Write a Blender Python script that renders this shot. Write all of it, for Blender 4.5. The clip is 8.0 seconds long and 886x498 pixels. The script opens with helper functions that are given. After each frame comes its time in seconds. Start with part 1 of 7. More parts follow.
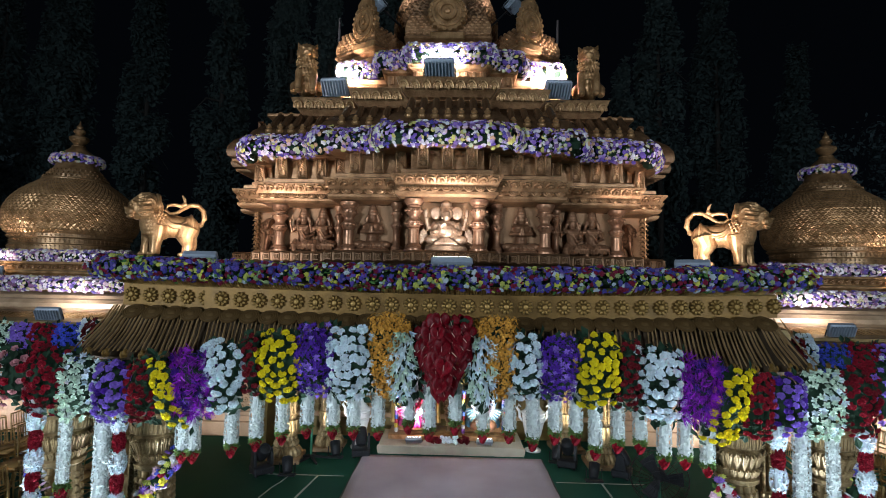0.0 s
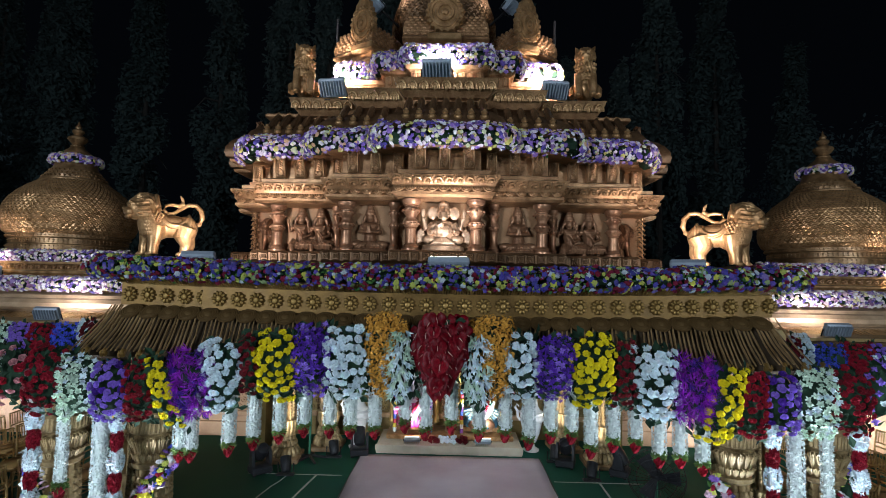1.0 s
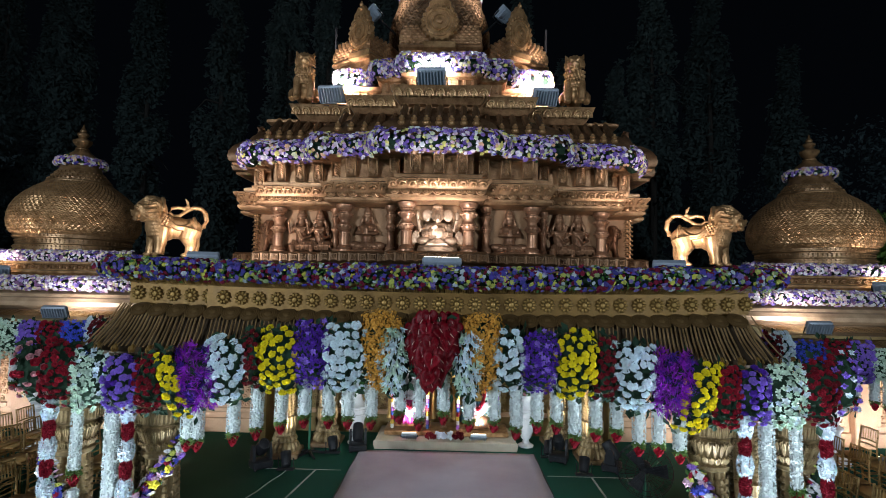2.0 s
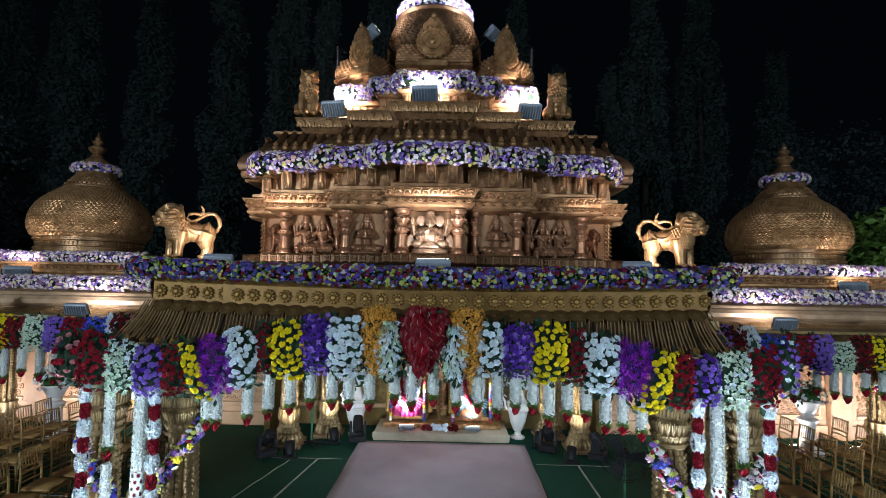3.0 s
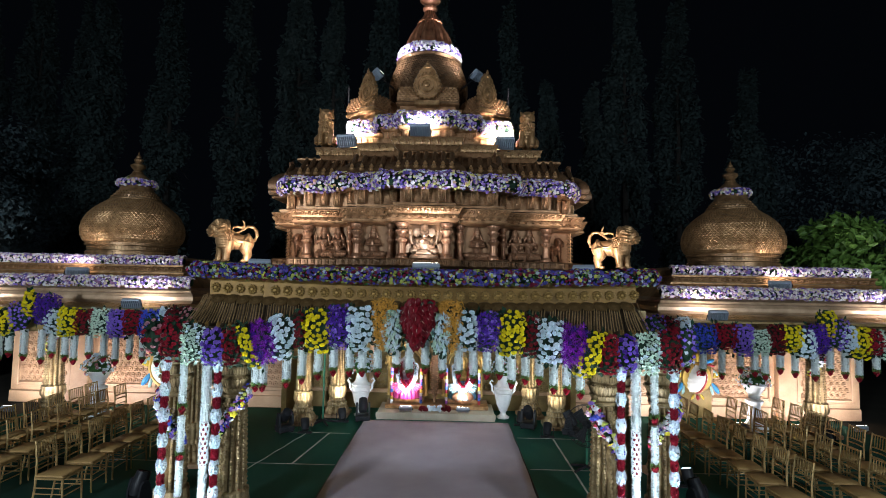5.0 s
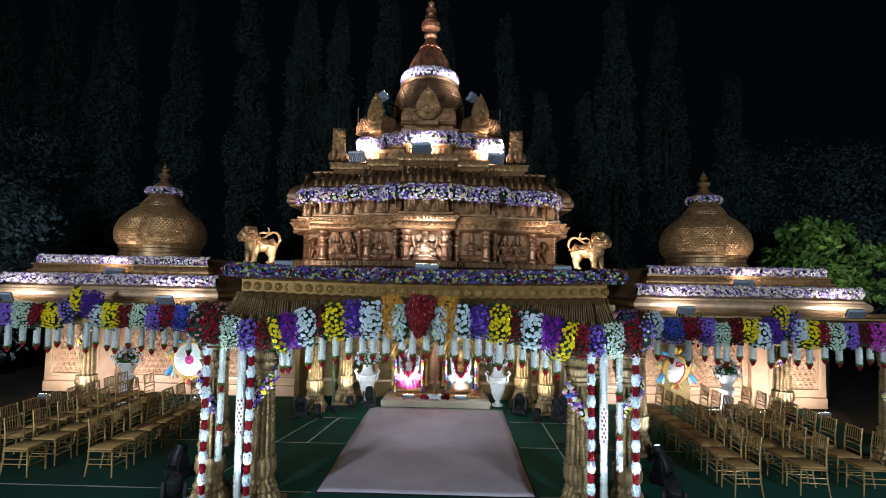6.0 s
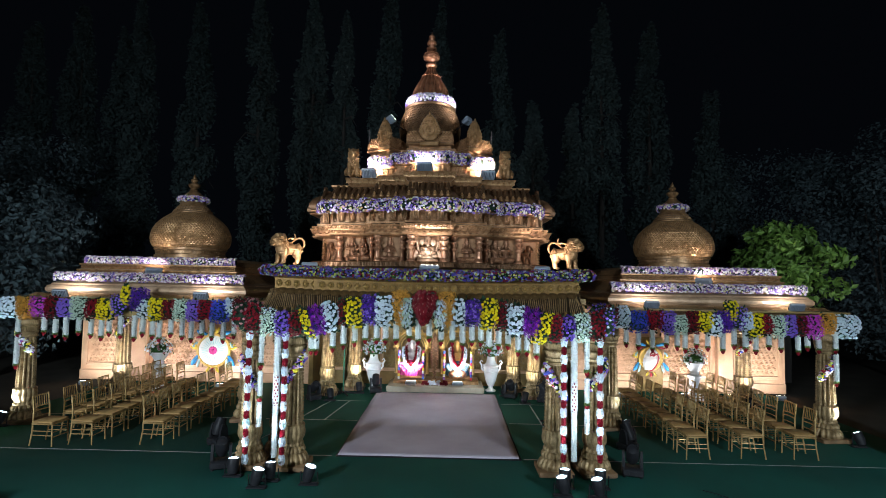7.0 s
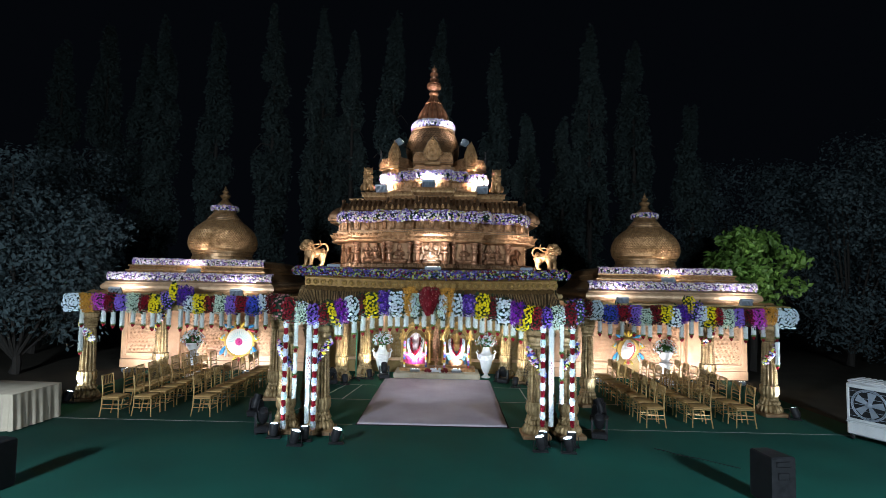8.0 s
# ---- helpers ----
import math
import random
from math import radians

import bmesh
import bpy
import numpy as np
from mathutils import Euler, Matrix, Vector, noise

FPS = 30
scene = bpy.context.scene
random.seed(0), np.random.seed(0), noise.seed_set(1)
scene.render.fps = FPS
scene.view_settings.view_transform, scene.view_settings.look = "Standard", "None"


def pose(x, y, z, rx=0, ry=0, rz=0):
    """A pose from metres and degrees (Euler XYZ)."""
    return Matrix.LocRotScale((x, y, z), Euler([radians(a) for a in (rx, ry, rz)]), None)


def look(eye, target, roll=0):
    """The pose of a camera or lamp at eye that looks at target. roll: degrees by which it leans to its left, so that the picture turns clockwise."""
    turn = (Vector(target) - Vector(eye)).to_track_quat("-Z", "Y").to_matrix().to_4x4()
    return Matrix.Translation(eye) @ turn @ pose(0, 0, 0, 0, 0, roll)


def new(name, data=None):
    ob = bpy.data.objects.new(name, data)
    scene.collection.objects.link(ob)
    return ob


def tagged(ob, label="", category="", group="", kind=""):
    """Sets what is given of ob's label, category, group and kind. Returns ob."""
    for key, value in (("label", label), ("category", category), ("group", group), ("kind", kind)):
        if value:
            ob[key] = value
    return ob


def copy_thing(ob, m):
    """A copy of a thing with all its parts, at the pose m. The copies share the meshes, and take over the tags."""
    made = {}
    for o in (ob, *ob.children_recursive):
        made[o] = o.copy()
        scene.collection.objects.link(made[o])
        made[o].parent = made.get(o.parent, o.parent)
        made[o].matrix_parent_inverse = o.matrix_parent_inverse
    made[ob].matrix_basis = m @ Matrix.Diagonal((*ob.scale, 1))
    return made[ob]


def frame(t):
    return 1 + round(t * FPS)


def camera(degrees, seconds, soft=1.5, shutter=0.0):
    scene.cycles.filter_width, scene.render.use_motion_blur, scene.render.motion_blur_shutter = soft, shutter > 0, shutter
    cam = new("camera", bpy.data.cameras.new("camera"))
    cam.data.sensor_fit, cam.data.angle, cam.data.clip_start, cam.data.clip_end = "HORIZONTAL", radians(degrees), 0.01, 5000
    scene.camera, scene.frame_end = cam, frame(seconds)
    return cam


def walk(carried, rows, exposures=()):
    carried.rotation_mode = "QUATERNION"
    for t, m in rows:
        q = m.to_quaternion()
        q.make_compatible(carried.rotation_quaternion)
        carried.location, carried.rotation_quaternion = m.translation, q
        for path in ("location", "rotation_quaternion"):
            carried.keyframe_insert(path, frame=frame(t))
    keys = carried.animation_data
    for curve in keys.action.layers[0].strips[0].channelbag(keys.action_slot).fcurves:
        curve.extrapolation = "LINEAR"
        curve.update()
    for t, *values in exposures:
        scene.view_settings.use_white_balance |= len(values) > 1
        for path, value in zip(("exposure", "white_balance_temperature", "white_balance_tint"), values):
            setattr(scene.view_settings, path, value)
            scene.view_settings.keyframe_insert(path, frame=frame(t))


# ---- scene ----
cam = camera(82.4, 8.0, soft=0.1)
PATH = [
    (0.0, (0.177, 0.188, 3.305), (0.135, 2.184, 3.431), 1.1),
    (0.5, (0.186, 0.189, 3.304), (0.145, 2.185, 3.431), 1.1),
    (1.0, (0.200, 0.170, 3.304), (0.160, 2.166, 3.430), 1.1),
    (1.5, (0.221, 0.103, 3.304), (0.184, 2.099, 3.429), 1.1),
    (3.0, (0.355, -0.570, 3.295), (0.318, 1.426, 3.420), 1.1),
    (3.5, (0.402, -0.892, 3.297), (0.367, 1.104, 3.421), 1.1),
    (4.0, (0.436, -1.251, 3.296), (0.402, 0.745, 3.420), 1.1),
    (4.5, (0.460, -1.641, 3.294), (0.427, 0.355, 3.418), 1.1),
    (6.0, (0.542, -3.155, 3.282), (0.506, -1.158, 3.403), 1.1),
    (6.5, (0.538, -3.866, 3.280), (0.508, -1.869, 3.399), 1.1),
    (7.0, (0.522, -4.685, 3.277), (0.497, -2.688, 3.393), 1.1),
    (7.5, (0.508, -5.617, 3.267), (0.486, -3.620, 3.382), 1.1),
    (8.0, (0.500, -6.590, 3.255), (0.478, -4.593, 3.371), 1.1),
]
walk(cam, [(t, look(eye, target, roll)) for t, eye, target, roll in PATH], [(0.0, 0.25), (4.5, 0.27), (6.0, 0.4), (7.0, 0.52), (8.0, 0.72)])

# ---- world and far light ----
world = bpy.data.worlds.new("night")
scene.world = world
world.use_nodes = True
wn = world.node_tree.nodes
wn["Background"].inputs[0].default_value = (0.05, 0.07, 0.11, 1)
wn["Background"].inputs[1].default_value = 0.015


def lamp(name, eye, target, power, size=0.2, colour=(1, 1, 1), spread=None, parent=None, size_y=None):
    """An area lamp at eye that shines towards target."""
    data = bpy.data.lights.new(name, "AREA")
    data.energy, data.color, data.size = power, colour, size
    if size_y:
        data.shape, data.size_y = "RECTANGLE", size_y
    if spread:
        data.spread = radians(spread)
    ob = new(name, data)
    ob.matrix_basis = look(eye, target)
    if parent:
        ob.parent = parent
    return ob


COOL, WARM, WHITE = (0.76, 0.89, 1.0), (1.0, 0.87, 0.82), (0.97, 0.95, 1.0)

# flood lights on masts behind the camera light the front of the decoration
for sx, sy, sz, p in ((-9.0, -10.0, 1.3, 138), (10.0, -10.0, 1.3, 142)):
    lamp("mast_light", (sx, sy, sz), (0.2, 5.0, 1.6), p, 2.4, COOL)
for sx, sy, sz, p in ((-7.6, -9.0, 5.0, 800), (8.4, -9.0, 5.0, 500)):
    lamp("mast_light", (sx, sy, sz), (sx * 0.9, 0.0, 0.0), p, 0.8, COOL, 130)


# ---- mesh helpers ----
class Shape:
    """Collects vertices and faces of one mesh."""

    def __init__(self):
        self.v, self.f, self.m, self.slot = [], [], [], 0
        self.at = Matrix.Identity(4)

    def add(self, verts, faces):
        n = len(self.v)
        at = self.at
        self.v.extend([tuple(at @ Vector(p)) for p in verts])
        self.f.extend([tuple(i + n for i in f) for f in faces])
        self.m.extend([self.slot] * len(faces))
        return self

    def rings(self, rings, closed=True, caps=True):
        """Skin between rings of equal vertex count."""
        k = len(rings[0])
        verts = [p for r in rings for p in r]
        faces = []
        for a in range(len(rings) - 1):
            for b in range(k if closed else k - 1):
                c = (b + 1) % k
                faces.append((a * k + b, a * k + c, (a + 1) * k + c, (a + 1) * k + b))
        if caps and closed:
            faces.append(tuple(reversed(range(k))))
            faces.append(tuple(range((len(rings) - 1) * k, len(rings) * k)))
        return self.add(verts, faces)

    def box(self, x0, x1, y0, y1, z0, z1, c=0.0):
        """A box with chamfered edges of width c."""
        if c <= 0:
            r = lambda z: [(x0, y0, z), (x1, y0, z), (x1, y1, z), (x0, y1, z)]
            return self.rings([r(z0), r(z1)])

        def ring(z, i):
            a, b, p, q = x0 + i, x1 - i, y0 + i, y1 - i
            return [(a + c, p, z), (b - c, p, z), (b, p + c, z), (b, q - c, z), (b - c, q, z), (a + c, q, z), (a, q - c, z), (a, p + c, z)]
        return self.rings([ring(z0, c), ring(z0 + c, 0), ring(z1 - c, 0), ring(z1, c)])

    def lathe(self, profile, n=24, x=0.0, y=0.0, lobes=0, deep=0.0, spin=0.0):
        """Profile of (radius, z) turned about the upright axis; lobes flute it."""
        rings = []
        for r, z in profile:
            ring = []
            for i in range(n):
                a = 2 * math.pi * i / n + spin
                q = r * (1 - deep * (0.5 + 0.5 * math.cos(lobes * a)) ** 2) if lobes else r
                ring.append((x + q * math.cos(a), y + q * math.sin(a), z))
            rings.append(ring)
        return self.rings(rings)

    def tube(self, points, radii, n=8):
        """A tube along points."""
        pts = [Vector(p) for p in points]
        if not isinstance(radii, (list, tuple)):
            radii = [radii] * len(pts)
        rings = []
        for i, p in enumerate(pts):
            d = (pts[min(i + 1, len(pts) - 1)] - pts[max(i - 1, 0)]).normalized()
            side = d.cross(Vector((0.31, 0.17, 0.93)))
            if side.length < 1e-3:
                side = d.cross(Vector((1, 0, 0)))
            side.normalize()
            up = side.cross(d)
            rings.append([tuple(p + radii[i] * (math.cos(2 * math.pi * k / n) * side + math.sin(2 * math.pi * k / n) * up)) for k in range(n)])
        return self.rings(rings)

    def ball(self, c, r, n=12, k=7):
        """An ellipsoid with centre c and radii r."""
        if not isinstance(r, (tuple, list)):
            r = (r, r, r)
        rings = []
        for j in range(k + 1):
            b = math.pi * (0.02 + 0.96 * j / k) - math.pi / 2
            rings.append([(c[0] + r[0] * math.cos(b) * math.cos(2 * math.pi * i / n), c[1] + r[1] * math.cos(b) * math.sin(2 * math.pi * i / n), c[2] + r[2] * math.sin(b)) for i in range(n)])
        return self.rings(rings)

    def data(self, name, mats, smooth=True, angle=40):
        me = bpy.data.meshes.new(name)
        me.from_pydata(self.v, [], self.f)
        for m in mats if isinstance(mats, (list, tuple)) else [mats]:
            me.materials.append(m)
        if self.m and max(self.m):
            me.polygons.foreach_set("material_index", self.m)
        if smooth:
            me.polygons.foreach_set("use_smooth", [True] * len(me.polygons))
            me.set_sharp_from_angle(angle=radians(angle))
        me.update()
        return me


def part(name, shape, material, parent=None, label="", at=None, smooth=True, angle=40):
    """Links a shape, or mesh data that is shared, as one object."""
    me = shape.data(name, material, smooth, angle) if isinstance(shape, Shape) else shape
    ob = new(name, me)
    if parent:
        ob.parent = parent
    if at is not None:
        ob.matrix_basis = at
    if label:
        ob["label"] = label
    return ob


def thing(name, label, category, group="", kind="", at=None):
    ob = new(name)
    ob.empty_display_size = 0.1
    if at is not None:
        ob.matrix_basis = at
    return tagged(ob, label, category, group, kind)


# ---- materials ----
def material(name, colour, rough=0.5, metal=0.0, dark=None, scale=6.0, grain=60.0, bump=0.15, spread=0.5, island=0.0, coat=0.0, trans=0.0):
    """A surface with two scales of variation in colour, roughness and relief."""
    m = bpy.data.materials.new(name)
    m.use_nodes = True
    nt = m.node_tree
    N, L = nt.nodes, nt.links
    b = N["Principled BSDF"]
    tc = N.new("ShaderNodeTexCoord")
    n1, n2 = N.new("ShaderNodeTexNoise"), N.new("ShaderNodeTexNoise")
    n1.inputs["Scale"].default_value, n2.inputs["Scale"].default_value = scale, grain
    n1.inputs["Detail"].default_value, n2.inputs["Detail"].default_value = 5, 3
    for n in (n1, n2):
        L.new(tc.outputs["Object"], n.inputs["Vector"])
    add = N.new("ShaderNodeMath")
    add.operation = "MULTIPLY_ADD"
    L.new(n2.outputs["Fac"], add.inputs[0])
    add.inputs[1].default_value = 0.45
    L.new(n1.outputs["Fac"], add.inputs[2])
    ramp = N.new("ShaderNodeMapRange")
    ramp.inputs[1].default_value, ramp.inputs[2].default_value = 0.72 - 0.5 * spread, 0.72 + 0.5 * spread
    L.new(add.outputs[0], ramp.inputs[0])
    mix = N.new("ShaderNodeMix")
    mix.data_type = "RGBA"
    dark = dark or tuple(c * 0.55 for c in colour)
    mix.inputs[6].default_value, mix.inputs[7].default_value = (*dark, 1), (*colour, 1)
    L.new(ramp.outputs[0], mix.inputs[0])
    out = mix.outputs[2]
    if island:
        geo = N.new("ShaderNodeNewGeometry")
        info = N.new("ShaderNodeObjectInfo")
        s = N.new("ShaderNodeMath")
        s.operation = "ADD"
        L.new(geo.outputs["Random Per Island"], s.inputs[0])
        L.new(info.outputs["Random"], s.inputs[1])
        r2 = N.new("ShaderNodeMapRange")
        r2.inputs[1].default_value, r2.inputs[2].default_value = 0.0, 2.0
        r2.inputs[3].default_value, r2.inputs[4].default_value = 1 - island, 1 + 0.6 * island
        L.new(s.outputs[0], r2.inputs[0])
        hsv = N.new("ShaderNodeHueSaturation")
        L.new(r2.outputs[0], hsv.inputs["Value"])
        L.new(out, hsv.inputs["Color"])
        out = hsv.outputs[0]
    L.new(out, b.inputs["Base Color"])
    r3 = N.new("ShaderNodeMapRange")
    r3.inputs[3].default_value, r3.inputs[4].default_value = max(0.05, rough - 0.12), min(1, rough + 0.12)
    L.new(n1.outputs["Fac"], r3.inputs[0])
    L.new(r3.outputs[0], b.inputs["Roughness"])
    b.inputs["Metallic"].default_value = metal
    b.inputs["Coat Weight"].default_value = coat
    if trans:
        b.inputs["Subsurface Weight"].default_value = trans
        b.inputs["Subsurface Scale"].default_value = 0.02
    if bump:
        bp = N.new("ShaderNodeBump")
        bp.inputs["Strength"].default_value = bump
        bp.inputs["Distance"].default_value = 0.01
        L.new(add.outputs[0], bp.inputs["Height"])
        L.new(bp.outputs[0], b.inputs["Normal"])
    return m


def petals(name, colours, rough=0.6):
    """Flower surface that takes one of several colours from flower to flower."""
    m = material(name, (1, 1, 1), rough, bump=0.0)
    N, L = m.node_tree.nodes, m.node_tree.links
    geo, ramp = N.new("ShaderNodeNewGeometry"), N.new("ShaderNodeValToRGB")
    ramp.color_ramp.interpolation = "CONSTANT"
    el = ramp.color_ramp.elements
    for i, c in enumerate(colours):
        e = el[i] if i < 2 else el.new(i / len(colours))
        e.position, e.color = i / len(colours), (*c, 1)
    L.new(geo.outputs["Random Per Island"], ramp.inputs[0])
    L.new(ramp.outputs[0], N["Principled BSDF"].inputs["Base Color"])
    return m


def glow(name, colour, strength):
    m = bpy.data.materials.new(name)
    m.use_nodes = True
    b = m.node_tree.nodes["Principled BSDF"]
    b.inputs["Base Color"].default_value = (*colour, 1)
    b.inputs["Emission Color"].default_value = (*colour, 1)
    b.inputs["Emission Strength"].default_value = strength
    return m


GOLD = material("gold_paint", (0.50, 0.295, 0.145), 0.34, 0.55, dark=(0.15, 0.077, 0.030), scale=9, grain=90, bump=0.35)
BRONZE = material("bronze_paint", (0.46, 0.255, 0.130), 0.34, 0.5, dark=(0.13, 0.062, 0.028), scale=8, grain=80, bump=0.35)
# gold with the whitening of strong lamplight mixed into the colour
LIT_GOLD = material("pale_gold_paint", (0.50, 0.33, 0.215), 0.34, 0.4, dark=(0.17, 0.095, 0.055), scale=9, grain=80, bump=0.3)
COPPER = material("copper_paint", (0.45, 0.240, 0.140), 0.32, 0.5, dark=(0.14, 0.062, 0.034), scale=9, grain=80, bump=0.3)
OLIVE = material("old_gold_paint", (0.36, 0.225, 0.075), 0.40, 0.5, dark=(0.13, 0.074, 0.02), scale=7, grain=70, bump=0.3)
REED = material("brown_reed", (0.52, 0.34, 0.17), 0.40, 0.25, dark=(0.20, 0.12, 0.05), scale=5, grain=60, bump=0.3, island=0.35)
CREAM = material("cream_gold_paint", (0.39, 0.28, 0.145), 0.42, 0.25, dark=(0.11, 0.068, 0.030), scale=10, grain=70, bump=0.5)
EAVE = material("rose_gold_paint", (0.52, 0.36, 0.23), 0.40, 0.3, dark=(0.30, 0.19, 0.11), scale=6, grain=70, bump=0.2)
PEACH = material("peach_board", (0.60, 0.38, 0.23), 0.55, 0.0, dark=(0.46, 0.27, 0.15), scale=3, grain=40, bump=0.1)
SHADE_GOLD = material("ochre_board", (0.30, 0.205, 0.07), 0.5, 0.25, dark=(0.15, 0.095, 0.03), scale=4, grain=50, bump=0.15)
CERAMIC = material("white_ceramic", (0.80, 0.80, 0.80), 0.25, 0.0, dark=(0.68, 0.69, 0.70), scale=5, grain=40, bump=0.03, coat=0.3)
CLOTH = material("white_carpet", (0.46, 0.42, 0.495), 0.95, 0.0, dark=(0.30, 0.26, 0.30), scale=0.9, grain=90, bump=0.3, spread=0.62)
CREAM_CLOTH = material("cream_cloth", (0.42, 0.37, 0.29), 0.9, 0.0, dark=(0.30, 0.26, 0.20), scale=3, grain=120, bump=0.15)
MAT_GREEN = material("green_floor_mat", (0.010, 0.115, 0.088), 0.9, 0.0, dark=(0.005, 0.070, 0.056), scale=0.55, grain=140, bump=0.3)
LINE = material("worn_white_line", (0.42, 0.45, 0.44), 0.9, 0.0, dark=(0.16, 0.2, 0.19), scale=4, grain=60, bump=0.1)
PLINTH = material("brown_plinth_paint", (0.25, 0.15, 0.075), 0.55, 0.1, dark=(0.13, 0.075, 0.035), scale=6, grain=60, bump=0.2)
SOIL = material("dark_soil", (0.05, 0.045, 0.035), 0.95, 0.0, scale=1.2, grain=30, bump=0.5)
CHAIR = material("gold_chair_paint", (0.50, 0.35, 0.155), 0.33, 0.5, dark=(0.28, 0.175, 0.065), scale=9, grain=70, bump=0.08)
SEAT = material("tan_cushion", (0.38, 0.235, 0.085), 0.6, 0.0, dark=(0.24, 0.14, 0.05), scale=6, grain=90, bump=0.2)
BLACK = material("black_plastic", (0.018, 0.019, 0.022), 0.45, 0.0, scale=9, grain=80, bump=0.1)
HOUSING = material("blue_grey_housing", (0.30, 0.35, 0.42), 0.5, 0.2, dark=(0.22, 0.26, 0.32), scale=7, grain=60, bump=0.08)
COOLER = material("white_plastic", (0.62, 0.64, 0.66), 0.45, 0.0, dark=(0.50, 0.52, 0.55), scale=4, grain=40, bump=0.05)
GREEN_PIPE = material("green_pipe", (0.03, 0.16, 0.09), 0.45, 0.2, scale=7, grain=50, bump=0.05)
LEAF = material("leaf_green", (0.055, 0.14, 0.035), 0.55, 0.0, dark=(0.025, 0.07, 0.02), scale=12, grain=80, bump=0.1, island=0.5)
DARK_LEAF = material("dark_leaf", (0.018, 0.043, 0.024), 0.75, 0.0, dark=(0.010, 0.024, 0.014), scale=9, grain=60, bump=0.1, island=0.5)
TUFT_LEAF = material("fresh_leaf", (0.15, 0.25, 0.075), 0.6, 0.0, dark=(0.07, 0.13, 0.035), scale=12, grain=80, bump=0.1, island=0.5)
BARK = material("bark", (0.022, 0.019, 0.016), 0.9, 0.0, scale=6, grain=40, bump=0.6)
FRIEZE = material("brown_gold_paint", (0.185, 0.105, 0.030), 0.45, 0.45, dark=(0.075, 0.041, 0.011), scale=7, grain=70, bump=0.3)
DARK_BRONZE = material("dark_bronze_paint", (0.17, 0.095, 0.05), 0.40, 0.5, dark=(0.05, 0.026, 0.013), scale=8, grain=80, bump=0.35)
# dark bronze, taken darker for the shade the discs lie in
SCALLOP = material("dark_scallop_paint", (0.12, 0.072, 0.028), 0.5, 0.3, dark=(0.05, 0.028, 0.010), scale=8, grain=80, bump=0.3)
# darkened reed brown: shade between the reeds, put into the board colour
REED_SHADE = material("shadow_brown_board", (0.06, 0.036, 0.016), 0.8, 0.0, dark=(0.03, 0.018, 0.008), scale=5, grain=60, bump=0.3)
RED_COPPER = material("red_copper_paint", (0.44, 0.195, 0.105), 0.32, 0.5, dark=(0.14, 0.05, 0.026), scale=9, grain=80, bump=0.3)
DOME_GOLD = material("dark_gold_dome_paint", (0.37, 0.218, 0.106), 0.38, 0.5, dark=(0.11, 0.058, 0.024), scale=7, grain=80, bump=0.35)
WALL_GOLD = material("dull_gold_wall_paint", (0.31, 0.172, 0.092), 0.55, 0.2, dark=(0.20, 0.105, 0.05), scale=5, grain=60, bump=0.08)
RELIEF = material("red_bronze_paint", (0.34, 0.18, 0.102), 0.36, 0.5, dark=(0.085, 0.036, 0.018), scale=9, grain=80, bump=0.3)
LENS = glow("lamp_lens", (0.62, 0.86, 1.0), 7)
LENS_WARM = glow("warm_lamp_lens", (1.0, 0.88, 0.72), 14)
F_WHITE = material("white_petal", (0.72, 0.79, 0.84), 0.65, 0, dark=(0.54, 0.64, 0.71), scale=20, grain=90, bump=0.15, island=0.32, trans=0.1)
F_TUBE = material("tuberose_petal", (0.70, 0.74, 0.74), 0.65, 0, dark=(0.50, 0.56, 0.55), scale=30, grain=90, bump=0.15, island=0.25)
F_PALE = material("pale_green_petal", (0.62, 0.72, 0.62), 0.65, 0, dark=(0.40, 0.55, 0.42), scale=20, grain=90, bump=0.15, island=0.25)
F_YELLOW = material("yellow_petal", (0.75, 0.66, 0.02), 0.6, 0, dark=(0.60, 0.46, 0.01), scale=20, grain=90, bump=0.15, island=0.2)
F_RED = material("red_petal", (0.30, 0.012, 0.03), 0.55, 0, dark=(0.16, 0.006, 0.015), scale=20, grain=90, bump=0.2, island=0.35)
F_DKRED = material("dark_red_petal", (0.20, 0.012, 0.022), 0.5, 0, dark=(0.09, 0.005, 0.01), scale=20, grain=90, bump=0.2, island=0.35)
F_ANTH = material("glossy_red_spathe", (0.145, 0.002, 0.008), 0.36, 0, dark=(0.035, 0.001, 0.002), scale=8, grain=30, bump=0.12, island=0.5)
F_TASSEL = material("crimson_petal", (0.33, 0.012, 0.03), 0.55, 0, dark=(0.15, 0.005, 0.012), scale=30, grain=90, bump=0.2, island=0.4)
F_VIOLET = material("violet_petal", (0.105, 0.024, 0.27), 0.6, 0, dark=(0.05, 0.02, 0.30), scale=20, grain=90, bump=0.15, island=0.55)
F_PURPLE = material("purple_petal", (0.28, 0.17, 0.62), 0.6, 0, dark=(0.17, 0.09, 0.46), scale=20, grain=90, bump=0.15, island=0.3)
F_MAGENTA = material("magenta_violet_petal", (0.38, 0.03, 0.56), 0.6, 0, dark=(0.15, 0.01, 0.33), scale=20, grain=90, bump=0.15, island=0.6)
F_PINKV = material("magenta_pink_petal", (0.50, 0.06, 0.46), 0.6, 0, dark=(0.32, 0.03, 0.30), scale=20, grain=90, bump=0.15, island=0.3)
F_BLUE = material("blue_petal", (0.06, 0.09, 0.52), 0.6, 0, dark=(0.03, 0.045, 0.34), scale=20, grain=90, bump=0.15, island=0.35)
F_ORANGE = material("orange_petal", (0.60, 0.31, 0.055), 0.65, 0, dark=(0.34, 0.14, 0.02), scale=20, grain=90, bump=0.15, island=0.3)
